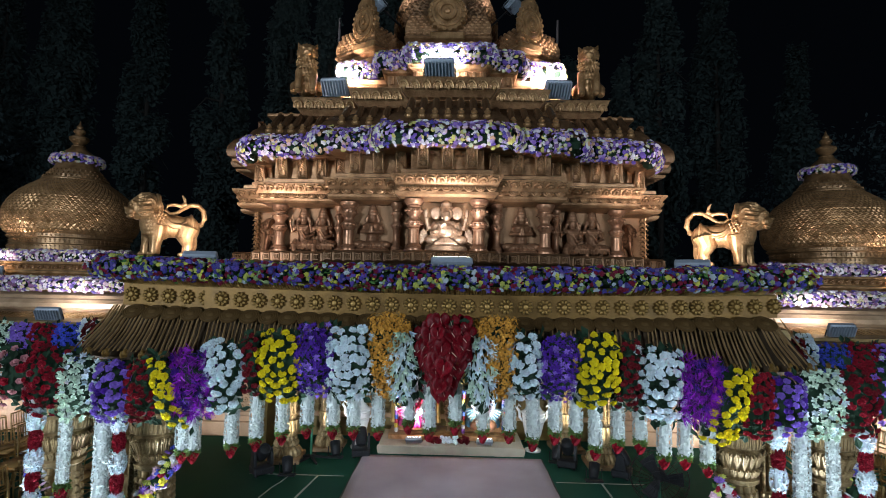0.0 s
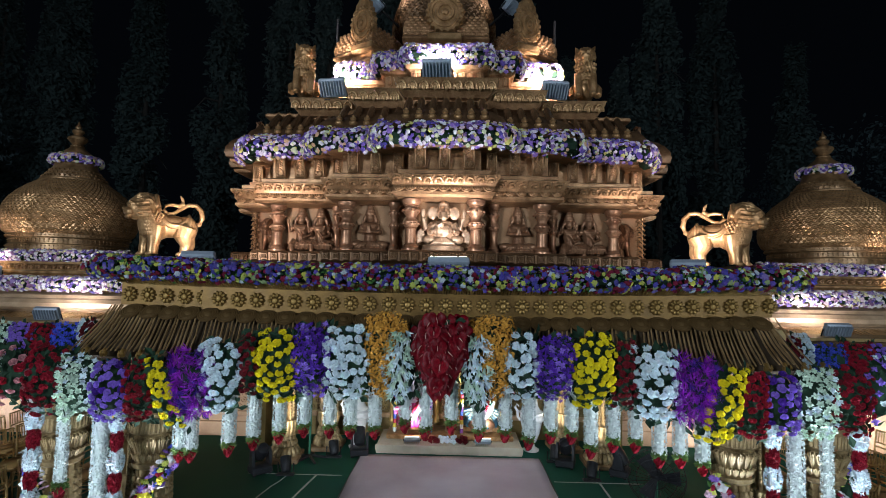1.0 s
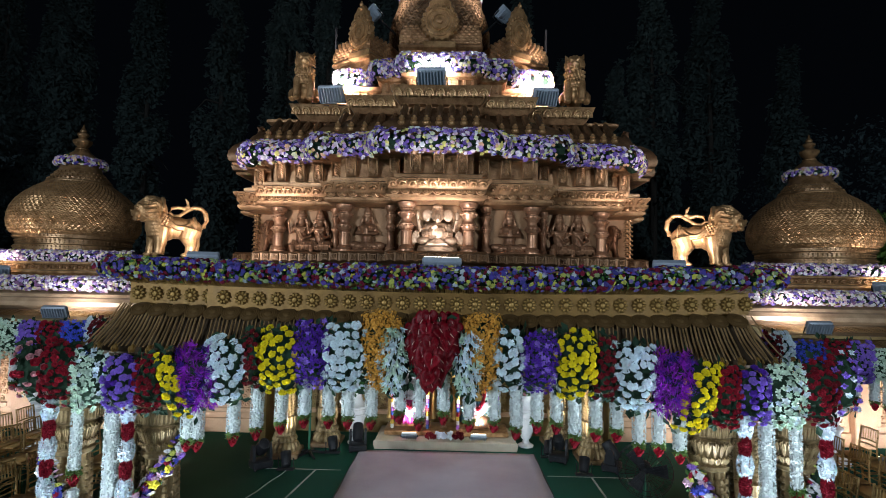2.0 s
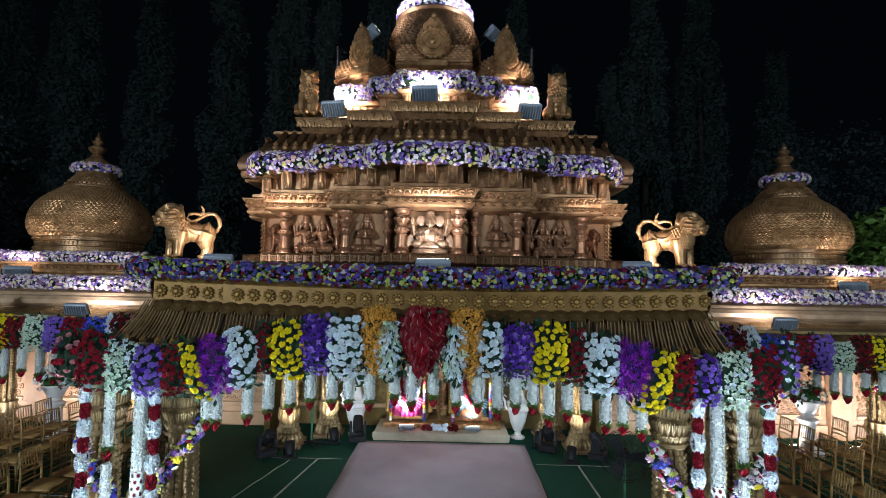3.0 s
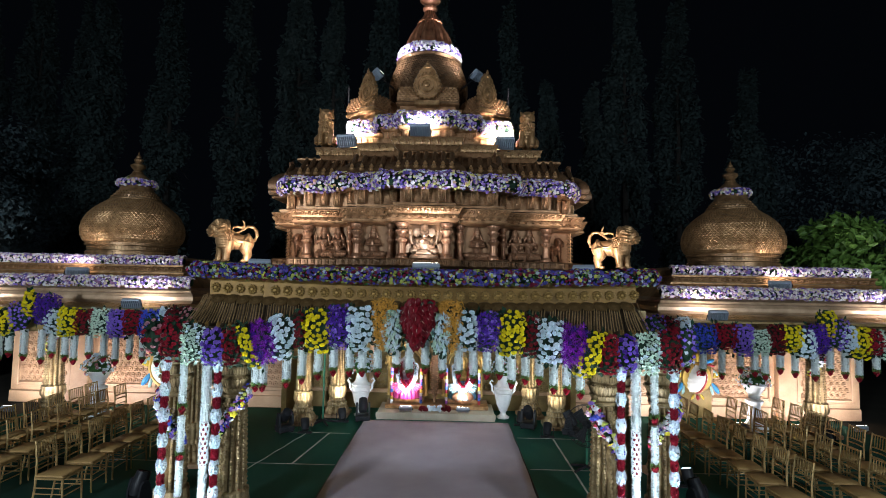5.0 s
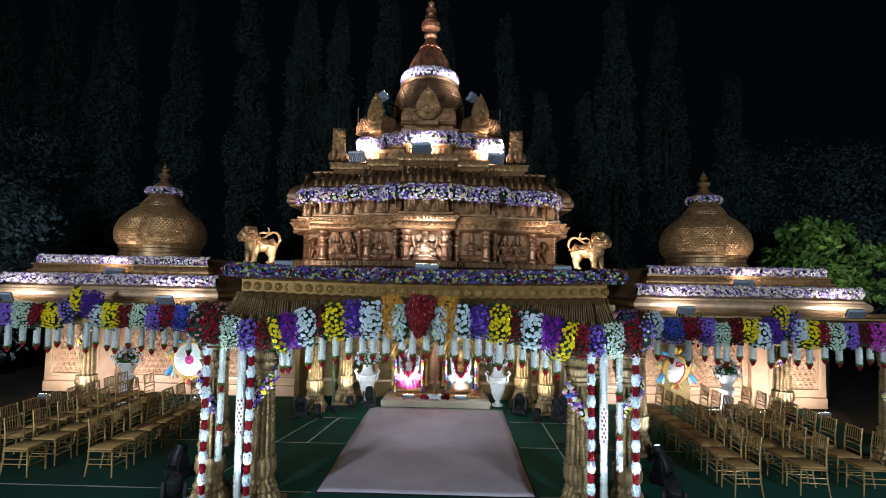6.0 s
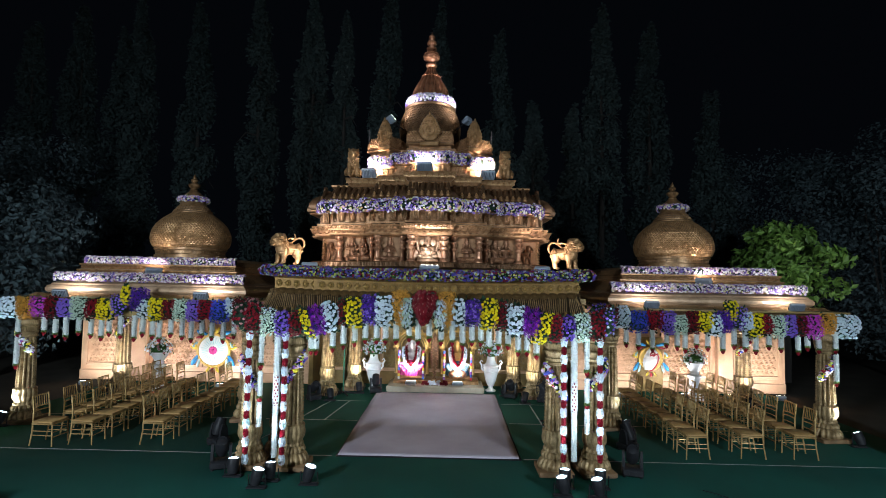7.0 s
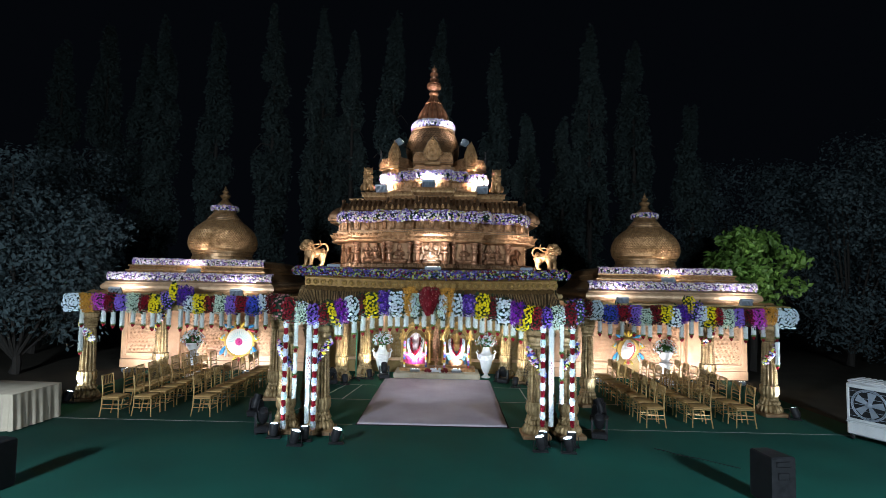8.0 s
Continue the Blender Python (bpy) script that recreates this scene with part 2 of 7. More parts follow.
F_PINK = material("dusty_pink_petal", (0.48, 0.24, 0.26), 0.6, 0, dark=(0.34, 0.13, 0.15), scale=20, grain=90, bump=0.15, island=0.25)
F_MIX = petals("mixed_pastel_petals", [(0.64, 0.63, 0.68), (0.14, 0.085, 0.36), (0.56, 0.51, 0.16), (0.36, 0.25, 0.54), (0.60, 0.42, 0.48), (0.075, 0.06, 0.26), (0.62, 0.60, 0.64), (0.24, 0.14, 0.44), (0.52, 0.54, 0.36), (0.42, 0.33, 0.58), (0.58, 0.36, 0.22), (0.12, 0.075, 0.30), (0.60, 0.52, 0.60), (0.16, 0.09, 0.22)])
F_DEEP = petals("mixed_deep_petals", [(0.055, 0.045, 0.24), (0.40, 0.40, 0.07), (0.13, 0.008, 0.028), (0.34, 0.39, 0.44), (0.045, 0.045, 0.21), (0.31, 0.34, 0.08), (0.085, 0.055, 0.27), (0.04, 0.04, 0.19), (0.11, 0.007, 0.023), (0.15, 0.11, 0.30), (0.20, 0.26, 0.12), (0.06, 0.05, 0.20), (0.10, 0.006, 0.02)])
F_GAY = petals("bright_mixed_petals", [(0.72, 0.72, 0.76), (0.70, 0.58, 0.05), (0.08, 0.10, 0.48), (0.72, 0.72, 0.76), (0.34, 0.02, 0.05), (0.26, 0.14, 0.52), (0.62, 0.66, 0.16), (0.60, 0.40, 0.52)])
F_PASTEL = petals("pastel_petals", [(0.68, 0.66, 0.69), (0.15, 0.10, 0.33), (0.58, 0.53, 0.30), (0.66, 0.63, 0.66), (0.30, 0.20, 0.42), (0.60, 0.46, 0.51), (0.64, 0.60, 0.60), (0.22, 0.11, 0.22), (0.56, 0.40, 0.46), (0.12, 0.085, 0.28)])
F_LILAC = petals("lilac_white_petals", [(0.74, 0.72, 0.76), (0.30, 0.20, 0.58), (0.72, 0.70, 0.74), (0.55, 0.45, 0.68), (0.70, 0.60, 0.66), (0.20, 0.13, 0.50), (0.74, 0.72, 0.70)])

for m in bpy.data.materials:
    if "petal" in m.name or "leaf" in m.name:
        m.node_tree.nodes["Principled BSDF"].inputs["Specular IOR Level"].default_value = 0.12
F_ANTH.node_tree.nodes["Principled BSDF"].inputs["Specular IOR Level"].default_value = 0.10
for m in (MAT_GREEN, BLACK, SOIL, CLOTH):
    m.node_tree.nodes["Principled BSDF"].inputs["Specular IOR Level"].default_value = 0.15
for m in (GOLD, BRONZE, COPPER, OLIVE, FRIEZE, REED, CREAM, RELIEF, WALL_GOLD, SCALLOP, DARK_BRONZE):
    m.node_tree.nodes["Principled BSDF"].inputs["Specular IOR Level"].default_value = 0.22


# ---- ground ----
def sheet(name, x0, x1, y0, y1, z, mat, label, category, nx=1, ny=1, wave=0.0, kind="structure", thick=0.0):
    s = Shape()
    pts = []
    for j in range(ny + 1):
        for i in range(nx + 1):
            x, y = x0 + (x1 - x0) * i / nx, y0 + (y1 - y0) * j / ny
            edge = min(i, nx - i, j, ny - j)
            w = wave if edge == 0 else 0
            pts.append((x + w * noise.noise((x * 1.3, y * 1.3, 3)), y + w * noise.noise((x * 1.3, y * 1.3, 9)), z + (0.12 * wave * noise.noise((x * 2.0, y * 2.0, 1)) if wave else 0)))
    k = nx + 1
    s.add(pts, [(j * k + i, j * k + i + 1, (j + 1) * k + i + 1, (j + 1) * k + i) for j in range(ny) for i in range(nx)])
    ob = part(name, s, mat)
    if thick:
        so = ob.modifiers.new("thick", "SOLIDIFY")
        so.thickness, so.offset = thick, 1
    return tagged(ob, label, category, kind=kind)


sheet("ground", -300, 300, -80, 400, -0.03, SOIL, "dark bare soil around the decorated lawn", "ground", 12, 12)
mat_floor = Shape().box(-9.5, 9.98, -20, 11.6, -0.03, 0.0, 0.008)
tagged(part("floor", mat_floor, MAT_GREEN), "dark green carpet matting laid over the lawn", "floor", kind="structure")
carpet = sheet("white_carpet", -1.45, 1.87, 4.75, 9.88, 0.016, CLOTH, "long white carpet runner leading to the idols", "carpet", 22, 34, 0.022, kind="", thick=0.012)

LINES = [(-9.3, -3.3, 4.76), (-2.3, -1.55, 4.75), (1.95, 9.6, 4.78), (-3.6, -1.5, 7.05), (1.95, 4.9, 7.07), (-3.2, -1.6, 8.88), (1.95, 3.4, 8.85), (-9.3, -3.8, 7.05), (4.9, 9.6, 7.07)]
for i, (a, b, y) in enumerate(LINES):
    sheet("floor_line", a, b, y - 0.018, y + 0.018, 0.004, LINE, "worn white court line on the green matting", "floor line", 8, 1)
for x0, y0, x1, y1 in ((2.70, 4.8, 2.70, 8.85), (-2.26, 7.05, -2.03, 8.88)):
    s = Shape().add([(x0 - 0.018, y0, 0.005), (x0 + 0.018, y0, 0.005), (x1 + 0.018, y1, 0.005), (x1 - 0.018, y1, 0.005)], [(0, 1, 2, 3)])
    tagged(part("floor_line", s, LINE), "worn white court line on the green matting", "floor line", kind="structure")


# ---- flowers: single blossoms ----
def ruffle(s, r, n=9, layers=3, h=0.5):
    """A carnation: a dome of many small frilled petals, facing +z."""
    rng = random.Random(31)
    keep = s.at.copy()
    count = n * layers * 2
    for i in range(count):
        b = math.acos(1 - 1.15 * (i + 0.5) / count)
        a = 2.39996 * i + rng.uniform(-0.3, 0.3)
        d = Vector((math.sin(b) * math.cos(a), math.sin(b) * math.sin(a), math.cos(b)))
        side = d.cross(Vector((rng.uniform(-1, 1), rng.uniform(-1, 1), rng.uniform(-1, 1)))).normalized()
        lift = d.cross(side)
        k = r * rng.uniform(0.80, 1.08)
        flat = Vector((1, 1, 0.75))
        p = [0.25 * r * d - 0.10 * r * side, 0.25 * r * d + 0.10 * r * side, k * d * 0.92 + 0.30 * r * side, k * d * 1.08 + 0.12 * r * side + 0.12 * r * lift, k * d * 0.95 - 0.06 * r * side, k * d * 1.05 - 0.30 * r * side + 0.10 * r * lift]
        s.at = keep
        s.add([tuple(q * flat) for q in p], [(0, 1, 2, 3, 4), (0, 4, 5)])
    s.at = keep
    s.ball((0, 0, 0.1 * r), (0.55 * r, 0.55 * r, 0.5 * r), 8, 4)


def star(s, r, n=5, cup=0.3, narrow=0.45, centre=0.12):
    """An open flower of n pointed petals facing +z."""
    v, f = [(0, 0, centre * r)], []
    for i in range(n):
        a = 2 * math.pi * i / n
        d = math.pi / n * narrow * 2
        k = len(v)
        v += [(0.55 * r * math.cos(a - d), 0.55 * r * math.sin(a - d), cup * r * 0.5), (r * math.cos(a), r * math.sin(a), cup * r), (0.55 * r * math.cos(a + d), 0.55 * r * math.sin(a + d), cup * r * 0.5)]
        f += [(0, k, k + 1), (0, k + 1, k + 2)]
    s.add(v, f)


def daisy(s, r, n=13):
    """A chrysanthemum of three rows of uneven petals with a raised button."""
    rng = random.Random(6)
    for q, z, up in ((1.0, 0.0, 0.12), (0.80, 0.10, 0.24), (0.55, 0.2, 0.34)):
        v, f = [(0, 0, z * r)], []
        for i in range(n):
            a, d = 2 * math.pi * i / n + rng.uniform(-0.12, 0.12) + 3 * z, math.pi / n * 1.05
            k, w, e = len(v), q * rng.uniform(0.84, 1.06), up + rng.uniform(-0.06, 0.08)
            v += [(0.75 * w * r * math.cos(a - d), 0.75 * w * r * math.sin(a - d), e * r), (w * r * math.cos(a), w * r * math.sin(a), (e - 0.06) * r), (0.75 * w * r * math.cos(a + d), 0.75 * w * r * math.sin(a + d), e * r)]
            f += [(0, k, k + 1), (0, k + 1, k + 2)]
        s.add(v, f)
    s.lathe([(0.26 * r, 0.25 * r), (0.22 * r, 0.40 * r), (0.08 * r, 0.45 * r)], 7)


def rose(s, r):
    """A rose of three turned rows of petals."""
    for k, (q, z) in enumerate(((1.0, 0.0), (0.74, 0.22), (0.44, 0.40))):
        ring0, ring1 = [], []
        for i in range(10):
            a = 2 * math.pi * i / 10 + 0.5 * k
            w = q * r * (1.0 if i % 2 else 0.84)
            ring0.append((0.3 * w * math.cos(a), 0.3 * w * math.sin(a), z * r - 0.1 * r))
            ring1.append((w * math.cos(a), w * math.sin(a), z * r + 0.42 * r * (1 - 0.3 * (i % 2))))
        s.rings([ring0, ring1], caps=False)
    s.ball((0, 0, 0.55 * r), (0.3 * r, 0.3 * r, 0.35 * r), 7, 4)


def lily(s, r):
    """A long trumpet with six narrow recurved petals."""
    for i in range(5):
        a = 2 * math.pi * i / 5
        c, d = math.cos(a), math.sin(a)
        w = 0.17 * r
        rows = [(0.03, -0.35, 0.35), (0.10, 0.15, 1.0), (0.20, 0.65, 0.95), (0.38 + 0.1 * (i % 2), 1.10, 0.05)]
        v = []
        for q, z, k in rows:
            v += [(q * r * c - k * w * d, q * r * d + k * w * c, z * r), (q * r * c * 1.3, q * r * d * 1.3, z * r - 0.03 * r), (q * r * c + k * w * d, q * r * d - k * w * c, z * r)]
        s.add(v, [(3 * j + e, 3 * j + e + 1, 3 * j + e + 4, 3 * j + e + 3) for j in range(3) for e in range(2)])


def heart(s, r):
    """An anthurium: a cupped heart-shaped glossy leaf, folded on its midrib, tip towards -y."""
    n = 22
    rows = []
    for q, lift in ((0.04, -0.05), (0.55, 0.02), (0.88, 0.10), (1.0, 0.05)):
        ring = []
        for i in range(n):
            t = 2 * math.pi * i / n
            x = 0.92 * math.sin(t) ** 3
            y = 0.07 * (13 * math.cos(t) - 5 * math.cos(2 * t) - 2 * math.cos(3 * t) - math.cos(4 * t))
            ring.append((q * x * r, (0.12 + q * (y - 0.12)) * r, r * (lift + 0.16 * q * abs(x) + 0.05 * q * math.sin(5 * t) - 0.22 * q * q * max(0.0, -y))))
        rows.append(ring)
    s.rings(rows, caps=False)


def wisp(s, r, rng, n=7, thin=0.05):
    """A feathery spray of thin drooping strips."""
    for i in range(n):
        a, b = rng.uniform(0, 6.28), rng.uniform(0.3, 1.35)
        d = Vector((math.cos(a) * math.sin(b), math.sin(a) * math.sin(b), math.cos(b)))
        w = d.cross(Vector((rng.random(), rng.random(), 0.2))).normalized() * r * thin
        k = r * rng.uniform(0.6, 1.1)
        q1, q2, q3 = d * k * 0.45, d * k * 0.8 + Vector((0, -0.12 * r, 0)), d * k * 1.05 + Vector((0, -0.38 * r, 0))
        s.add([tuple(-w * 0.5), tuple(w * 0.5), tuple(q1 + w), tuple(q1 - w), tuple(q2 + w), tuple(q2 - w), tuple(q3)], [(0, 1, 2, 3), (3, 2, 4, 5), (5, 4, 6)])


def crumple(s, r, rng, n=12):
    """A clump of curled dry leaves."""
    for i in range(n):
        a, b = rng.uniform(0, 6.28), rng.uniform(0.2, 1.5)
        d = Vector((math.cos(a) * math.sin(b), math.sin(a) * math.sin(b), math.cos(b)))
        w = d.cross(Vector((rng.uniform(-1, 1), rng.uniform(-1, 1), 0.3))).normalized()
        u = d.cross(w)
        c = d * r * rng.uniform(0.3, 0.9)
        k = r * rng.uniform(0.18, 0.34)
        s.add([tuple(c - w * k), tuple(c + u * k * 0.8 + d * k * 0.6), tuple(c + w * k), tuple(c - u * k * 0.8 + d * k * 0.4), tuple(c + d * k * 0.1)], [(0, 1, 4), (1, 2, 4), (2, 3, 4), (3, 0, 4)])


def leaflet(s, r, rng):
    """A small pointed leaf, folded on its midrib."""
    s.add([(0, 0, 0), (0.28 * r, 0.5 * r, 0.1 * r), (0, 0.5 * r, 0), (-0.28 * r, 0.5 * r, 0.1 * r), (0, r, 0.05 * r)], [(0, 1, 2), (0, 2, 3), (1, 4, 2), (2, 4, 3)])


BLOSSOM = {}


def blossom(kind, mat):
    """Shared mesh of one blossom of radius 1 cm-scaled units (r = 1 m, scaled when placed)."""
    key = (kind, mat.name)
    if key not in BLOSSOM:
        s = Shape()
        mats = [mat]
        if kind == "carnation":
            ruffle(s, 1)
        elif kind == "orchid":
            for k, (q, tx, ty) in enumerate(((1.0, 0, 0), (0.85, 38, 20), (0.8, -30, 35), (0.7, 15, -45))):
                s.at = pose(0.22 * (k % 2) - 0.1, 0.25 * (k // 2) - 0.1, 0.15 * k, tx, ty, 50 * k)
                star(s, q, 5 if k % 2 else 4, 0.55, 0.34, 0.05)
            s.at = Matrix.Identity(4)
        elif kind == "daisy":
            daisy(s, 1)
        elif kind == "rose":
            rose(s, 1)
        elif kind == "lily":
            lily(s, 1)
        elif kind == "heart":
            heart(s, 1)
            mats = [mat, SPIKE]
            s.slot = 1
            s.tube([(0, 0.22, 0.02), (0.04, 0.0, 0.20), (0.12, -0.32, 0.34)], [0.030, 0.045, 0.022], 6)
        elif kind == "wisp":
            wisp(s, 1, random.Random(5), 22, 0.045)
        elif kind == "crumple":
            crumple(s, 1, random.Random(7), 16)
        elif kind == "spray":
            for k in range(5):
                s.at = pose(0, 0, 0.15 * k, 20 * k, 35 * k, 72 * k)
                star(s, 0.8 - 0.08 * k, 4, 0.4, 0.4)
        BLOSSOM[key] = s.data(kind + "_blossom", mats, smooth=kind in ("rose", "heart"), angle=60)
    return BLOSSOM[key]


SPIKE = material("cream_pink_spike", (0.62, 0.36, 0.30), 0.5, 0, bump=0.0)

# kind: (blossom, material, radius, count, leaf share)
BUNCH = {
    "white": ("carnation", F_WHITE, 0.036, 37, 70, "white carnations"),
    "yellow": ("carnation", F_YELLOW, 0.031, 42, 70, "yellow chrysanthemums"),
    "violet": ("orchid", F_VIOLET, 0.024, 150, 40, "deep violet orchids"),
    "purple": ("carnation", F_PURPLE, 0.029, 56, 30, "light purple carnations"),
    "red": ("carnation", F_RED, 0.026, 58, 60, "dark red carnations"),
    "maroon": ("carnation", F_DKRED, 0.025, 58, 50, "maroon carnations"),
    "magenta": ("wisp", F_MAGENTA, 0.058, 95, 16, "bright purple feathery blooms"),
    "pinkviolet": ("orchid", F_PINKV, 0.034, 55, 20, "magenta pink orchids"),
    "blue": ("orchid", F_BLUE, 0.032, 60, 30, "blue delphiniums"),
    "orange": ("crumple", F_ORANGE, 0.050, 84, 4, "amber dried leaf sprays"),
    "pale": ("spray", F_PALE, 0.036, 90, 30, "pale green white sprays"),
    "lily": ("lily", F_WHITE, 0.056, 95, 60, "pale green white lilies"),
    "pink": ("rose", F_PINK, 0.032, 26, 60, "dusty pink roses"),
    "heart": ("heart", F_ANTH, 0.070, 44, 30, "glossy dark red anthuriums"),
    "lilac": ("spray", F_PURPLE, 0.036, 40, 30, "lilac sprays"),
}


def facing(p, d, r, spin):
    """A pose at p whose +z looks along d."""
    q = Vector(d).to_track_quat("Z", "Y").to_matrix().to_4x4()
    return Matrix.Translation(p) @ q @ Matrix.Rotation(spin, 4, "Z") @ Matrix.Diagonal((r, r, r, 1))


def spots(rng, n, w, h, lean=0.0, bulge=0.16, taper=0.34):
    """n well spread places on a bunch's bulging front, and their directions."""
    out = []
    tries = 0
    gap = 0.76 * math.sqrt(w * h / n)
    ph = rng.uniform(0, 50)
    rough = 0.55 if taper else 0.0
    while len(out) < n and tries < n * 60:
        tries += 1
        if tries % (n * 10) == 0:
            gap *= 0.85
        u, v = rng.uniform(-1, 1), rng.uniform(-1, 1)
        wide = 1 - taper * (0.5 - 0.5 * v) ** 1.5
        if abs(u) > wide * (0.92 + 0.2 * rng.random()) or abs(u) ** 2.4 + abs(v) ** 2.4 > 1.0 + rough * noise.noise((1.6 * u + ph, 1.6 * v, ph)) + 0.30 * rng.random():
            continue
        x, z = u * w / 2 + lean * v, v * h / 2
        if any((x - a[0][0]) ** 2 + (z - a[0][2]) ** 2 < gap * gap for a in out):
            continue
        y = -bulge * (1 - 0.75 * u * u - 0.35 * v * v) + rng.uniform(-0.02, 0.02)
        d = Vector((0.9 * u, -1.0 + 0.3 * rng.random(), (1.0 if v > 0 else 1.7) * v - 0.05 + rng.uniform(-0.35, 0.35))).normalized()
        out.append(((x, y, z), d))
    return out


def flower_bunch(kind, x, y, z, w, h, seed, single=True, lean=0.0, group="flower bunches along the eaves", depth=0.16):
    """A hanging bunch of one kind of flower on dark foliage."""
    shape, mat, r, n, leaves, words = BUNCH[kind]
    rng = random.Random(seed)
    n = max(8, int(n * (w * h) / (0.36 * 0.46)))
    top = thing("flower_bunch", "hanging bunch of " + words + " with foliage", "flower bunch", group, at=pose(x, y, z))
    s = Shape()
    s.slot = 0
    # solid dark ball; gives the gaps between blossoms their shade by colour
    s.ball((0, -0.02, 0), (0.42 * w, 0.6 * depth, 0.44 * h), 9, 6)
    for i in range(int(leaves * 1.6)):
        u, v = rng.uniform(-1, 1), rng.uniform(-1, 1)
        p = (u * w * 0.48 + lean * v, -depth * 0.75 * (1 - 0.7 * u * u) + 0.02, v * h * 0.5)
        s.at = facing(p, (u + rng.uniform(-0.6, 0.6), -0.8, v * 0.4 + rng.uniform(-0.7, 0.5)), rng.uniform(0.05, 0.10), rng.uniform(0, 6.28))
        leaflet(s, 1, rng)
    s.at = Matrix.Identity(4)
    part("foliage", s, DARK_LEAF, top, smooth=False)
    me = blossom(shape, mat)
    alt = blossom(shape, {"violet": F_PURPLE, "magenta": F_VIOLET, "pale": F_WHITE, "lily": F_PALE, "purple": F_VIOLET, "red": F_DKRED, "maroon": F_DKRED, "lilac": F_WHITE, "pink": F_RED}.get(kind, mat))
    if single:
        for p, d in spots(rng, n, w, h, lean, depth, {"heart": 0.0, "orange": 0.72}.get(kind, 0.34)):
            q = r * rng.uniform(0.78, 1.18)
            if kind == "heart":
                v = p[2] / (h / 2)
                narrow = min(1.0, 0.42 + 0.62 * (v + 1) / 1.5)
                d = Vector((p[0] / w * 1.4 + rng.uniform(-0.3, 0.3), -1, rng.uniform(0.0, 0.45)))
                p = (p[0] * narrow, p[1] - rng.uniform(0, 0.06) + 0.05 * max(0, v), p[2])
            elif kind == "lily":
                d = Vector((d.x * 0.4 + rng.uniform(-0.4, 0.4), -0.9, -0.55 + rng.uniform(-0.5, 0.5)))
                p = (p[0] * 0.8, p[1], p[2] + 0.04)
            elif kind == "magenta":
                d = Vector((d.x, -0.9, d.z * 0.4))
            b = new("blossom", alt if rng.random() < (0.5 if kind == "lily" else 0.22) else me)
            b.parent = top
            b.matrix_basis = facing(p, d, q, rng.uniform(0, 6.28) if kind != "heart" else p[0] / w * 1.2 + rng.uniform(-0.35, 0.35))
    else:
        s = Shape()
        src_v = [v.co.copy() for v in me.vertices]
        src_f = [tuple(f.vertices) for f in me.polygons]
        for p, d in spots(rng, n, w, h, lean, depth):
            s.at = facing(p, d, r * rng.uniform(0.85, 1.25), rng.uniform(0, 6.28))
            s.add(src_v, src_f)
        s.at = Matrix.Identity(4)
        ob = part("blossoms", s, mat, top, smooth=False)
        ob["kind"] = "stuff"
    return top


def flower_swag(name, path, height, depth, mat, label, size=0.022, density=1.0, seed=1, leaves=0.25, group="mixed flower garlands"):
    """A thick garland of mixed small flowers along a path of points."""
    rng = random.Random(seed)
    top = thing(name, label, "flower garland", group)
    s, g = Shape(), Shape()
    pts = [Vector(p) for p in path]
    sides = []
    for a, b in zip(pts, pts[1:]):
        t = (b - a).normalized()
        sides.append(Vector((t.y, -t.x, 0)).normalized())
    for e, (a, b) in enumerate(zip(pts, pts[1:])):
        along = b - a
        length = along.length
        n = int(1.25 * density * length * (height * 0.75 + depth) / (size * size * 1.15))
        for i in range(n):
            th = rng.uniform(-0.55, 1.25) * math.pi / 1.6
            u = rng.uniform(-0.06, 1.06)
            c = a + along * min(1.0, max(0.0, u))
            out = sides[e]
            if u < 0.12 and e > 0:
                out = (sides[e] * (0.5 + 4 * max(0.0, u)) + sides[e - 1] * 0.5).normalized()
            elif u > 0.88 and e + 1 < len(sides):
                out = (sides[e] * (0.5 + 4 * max(0.0, 1 - u)) + sides[e + 1] * 0.5).normalized()
            wob = 1 + 0.16 * noise.noise(c * 5.0) + rng.uniform(-0.12, 0.1)
            off = out * math.cos(th) * depth * wob + Vector((0, 0, 1)) * math.sin(th) * height * 0.5 * wob
            d = (out * math.cos(th) + Vector((0, 0, 1)) * math.sin(th) + 0.5 * Vector((rng.uniform(-1, 1), rng.uniform(-1, 1), rng.uniform(-1, 1)))).normalized()
            m = facing(c + off, d, size * (rng.uniform(0.7, 1.5) if rng.random() < 0.8 else 0.38), rng.uniform(0, 6.28))
            if rng.random() < 0.6 * leaves:
                g.at = m @ Matrix.Diagonal((1.6, 1.6, 1.6, 1))
                leaflet(g, 1, rng)
            else:
                s.at = m
                v, f = [(0, 0, 0.35)], []
                lobe = rng.choice((5, 6, 9, 11))
                dip = 0.80 if lobe < 7 else 0.58
                for k in range(2 * lobe):
                    an = k * math.pi / lobe
                    w = 1.05 if k % 2 else dip
                    v.append((w * math.cos(an), w * math.sin(an), 0.12 if k % 2 else -0.05))
                    v.append((0.5 * math.cos(an), 0.5 * math.sin(an), 0.42 if k % 2 else 0.25))
                m2 = 4 * lobe
                for k in range(0, m2, 2):
                    n2 = (k + 2) % m2
                    f += [(1 + k, 1 + n2, 2 + n2, 2 + k), (2 + k, 2 + n2, 0)]
                s.add(v, f)
    # dark filler tube whose colour stands for shade between the flowers
    core = Shape()
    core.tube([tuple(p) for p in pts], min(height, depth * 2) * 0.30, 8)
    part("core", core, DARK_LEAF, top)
    part("leaves", g, LEAF, top, smooth=False)["kind"] = "stuff"
    part("blossoms", s, mat, top, smooth=False)["kind"] = "stuff"
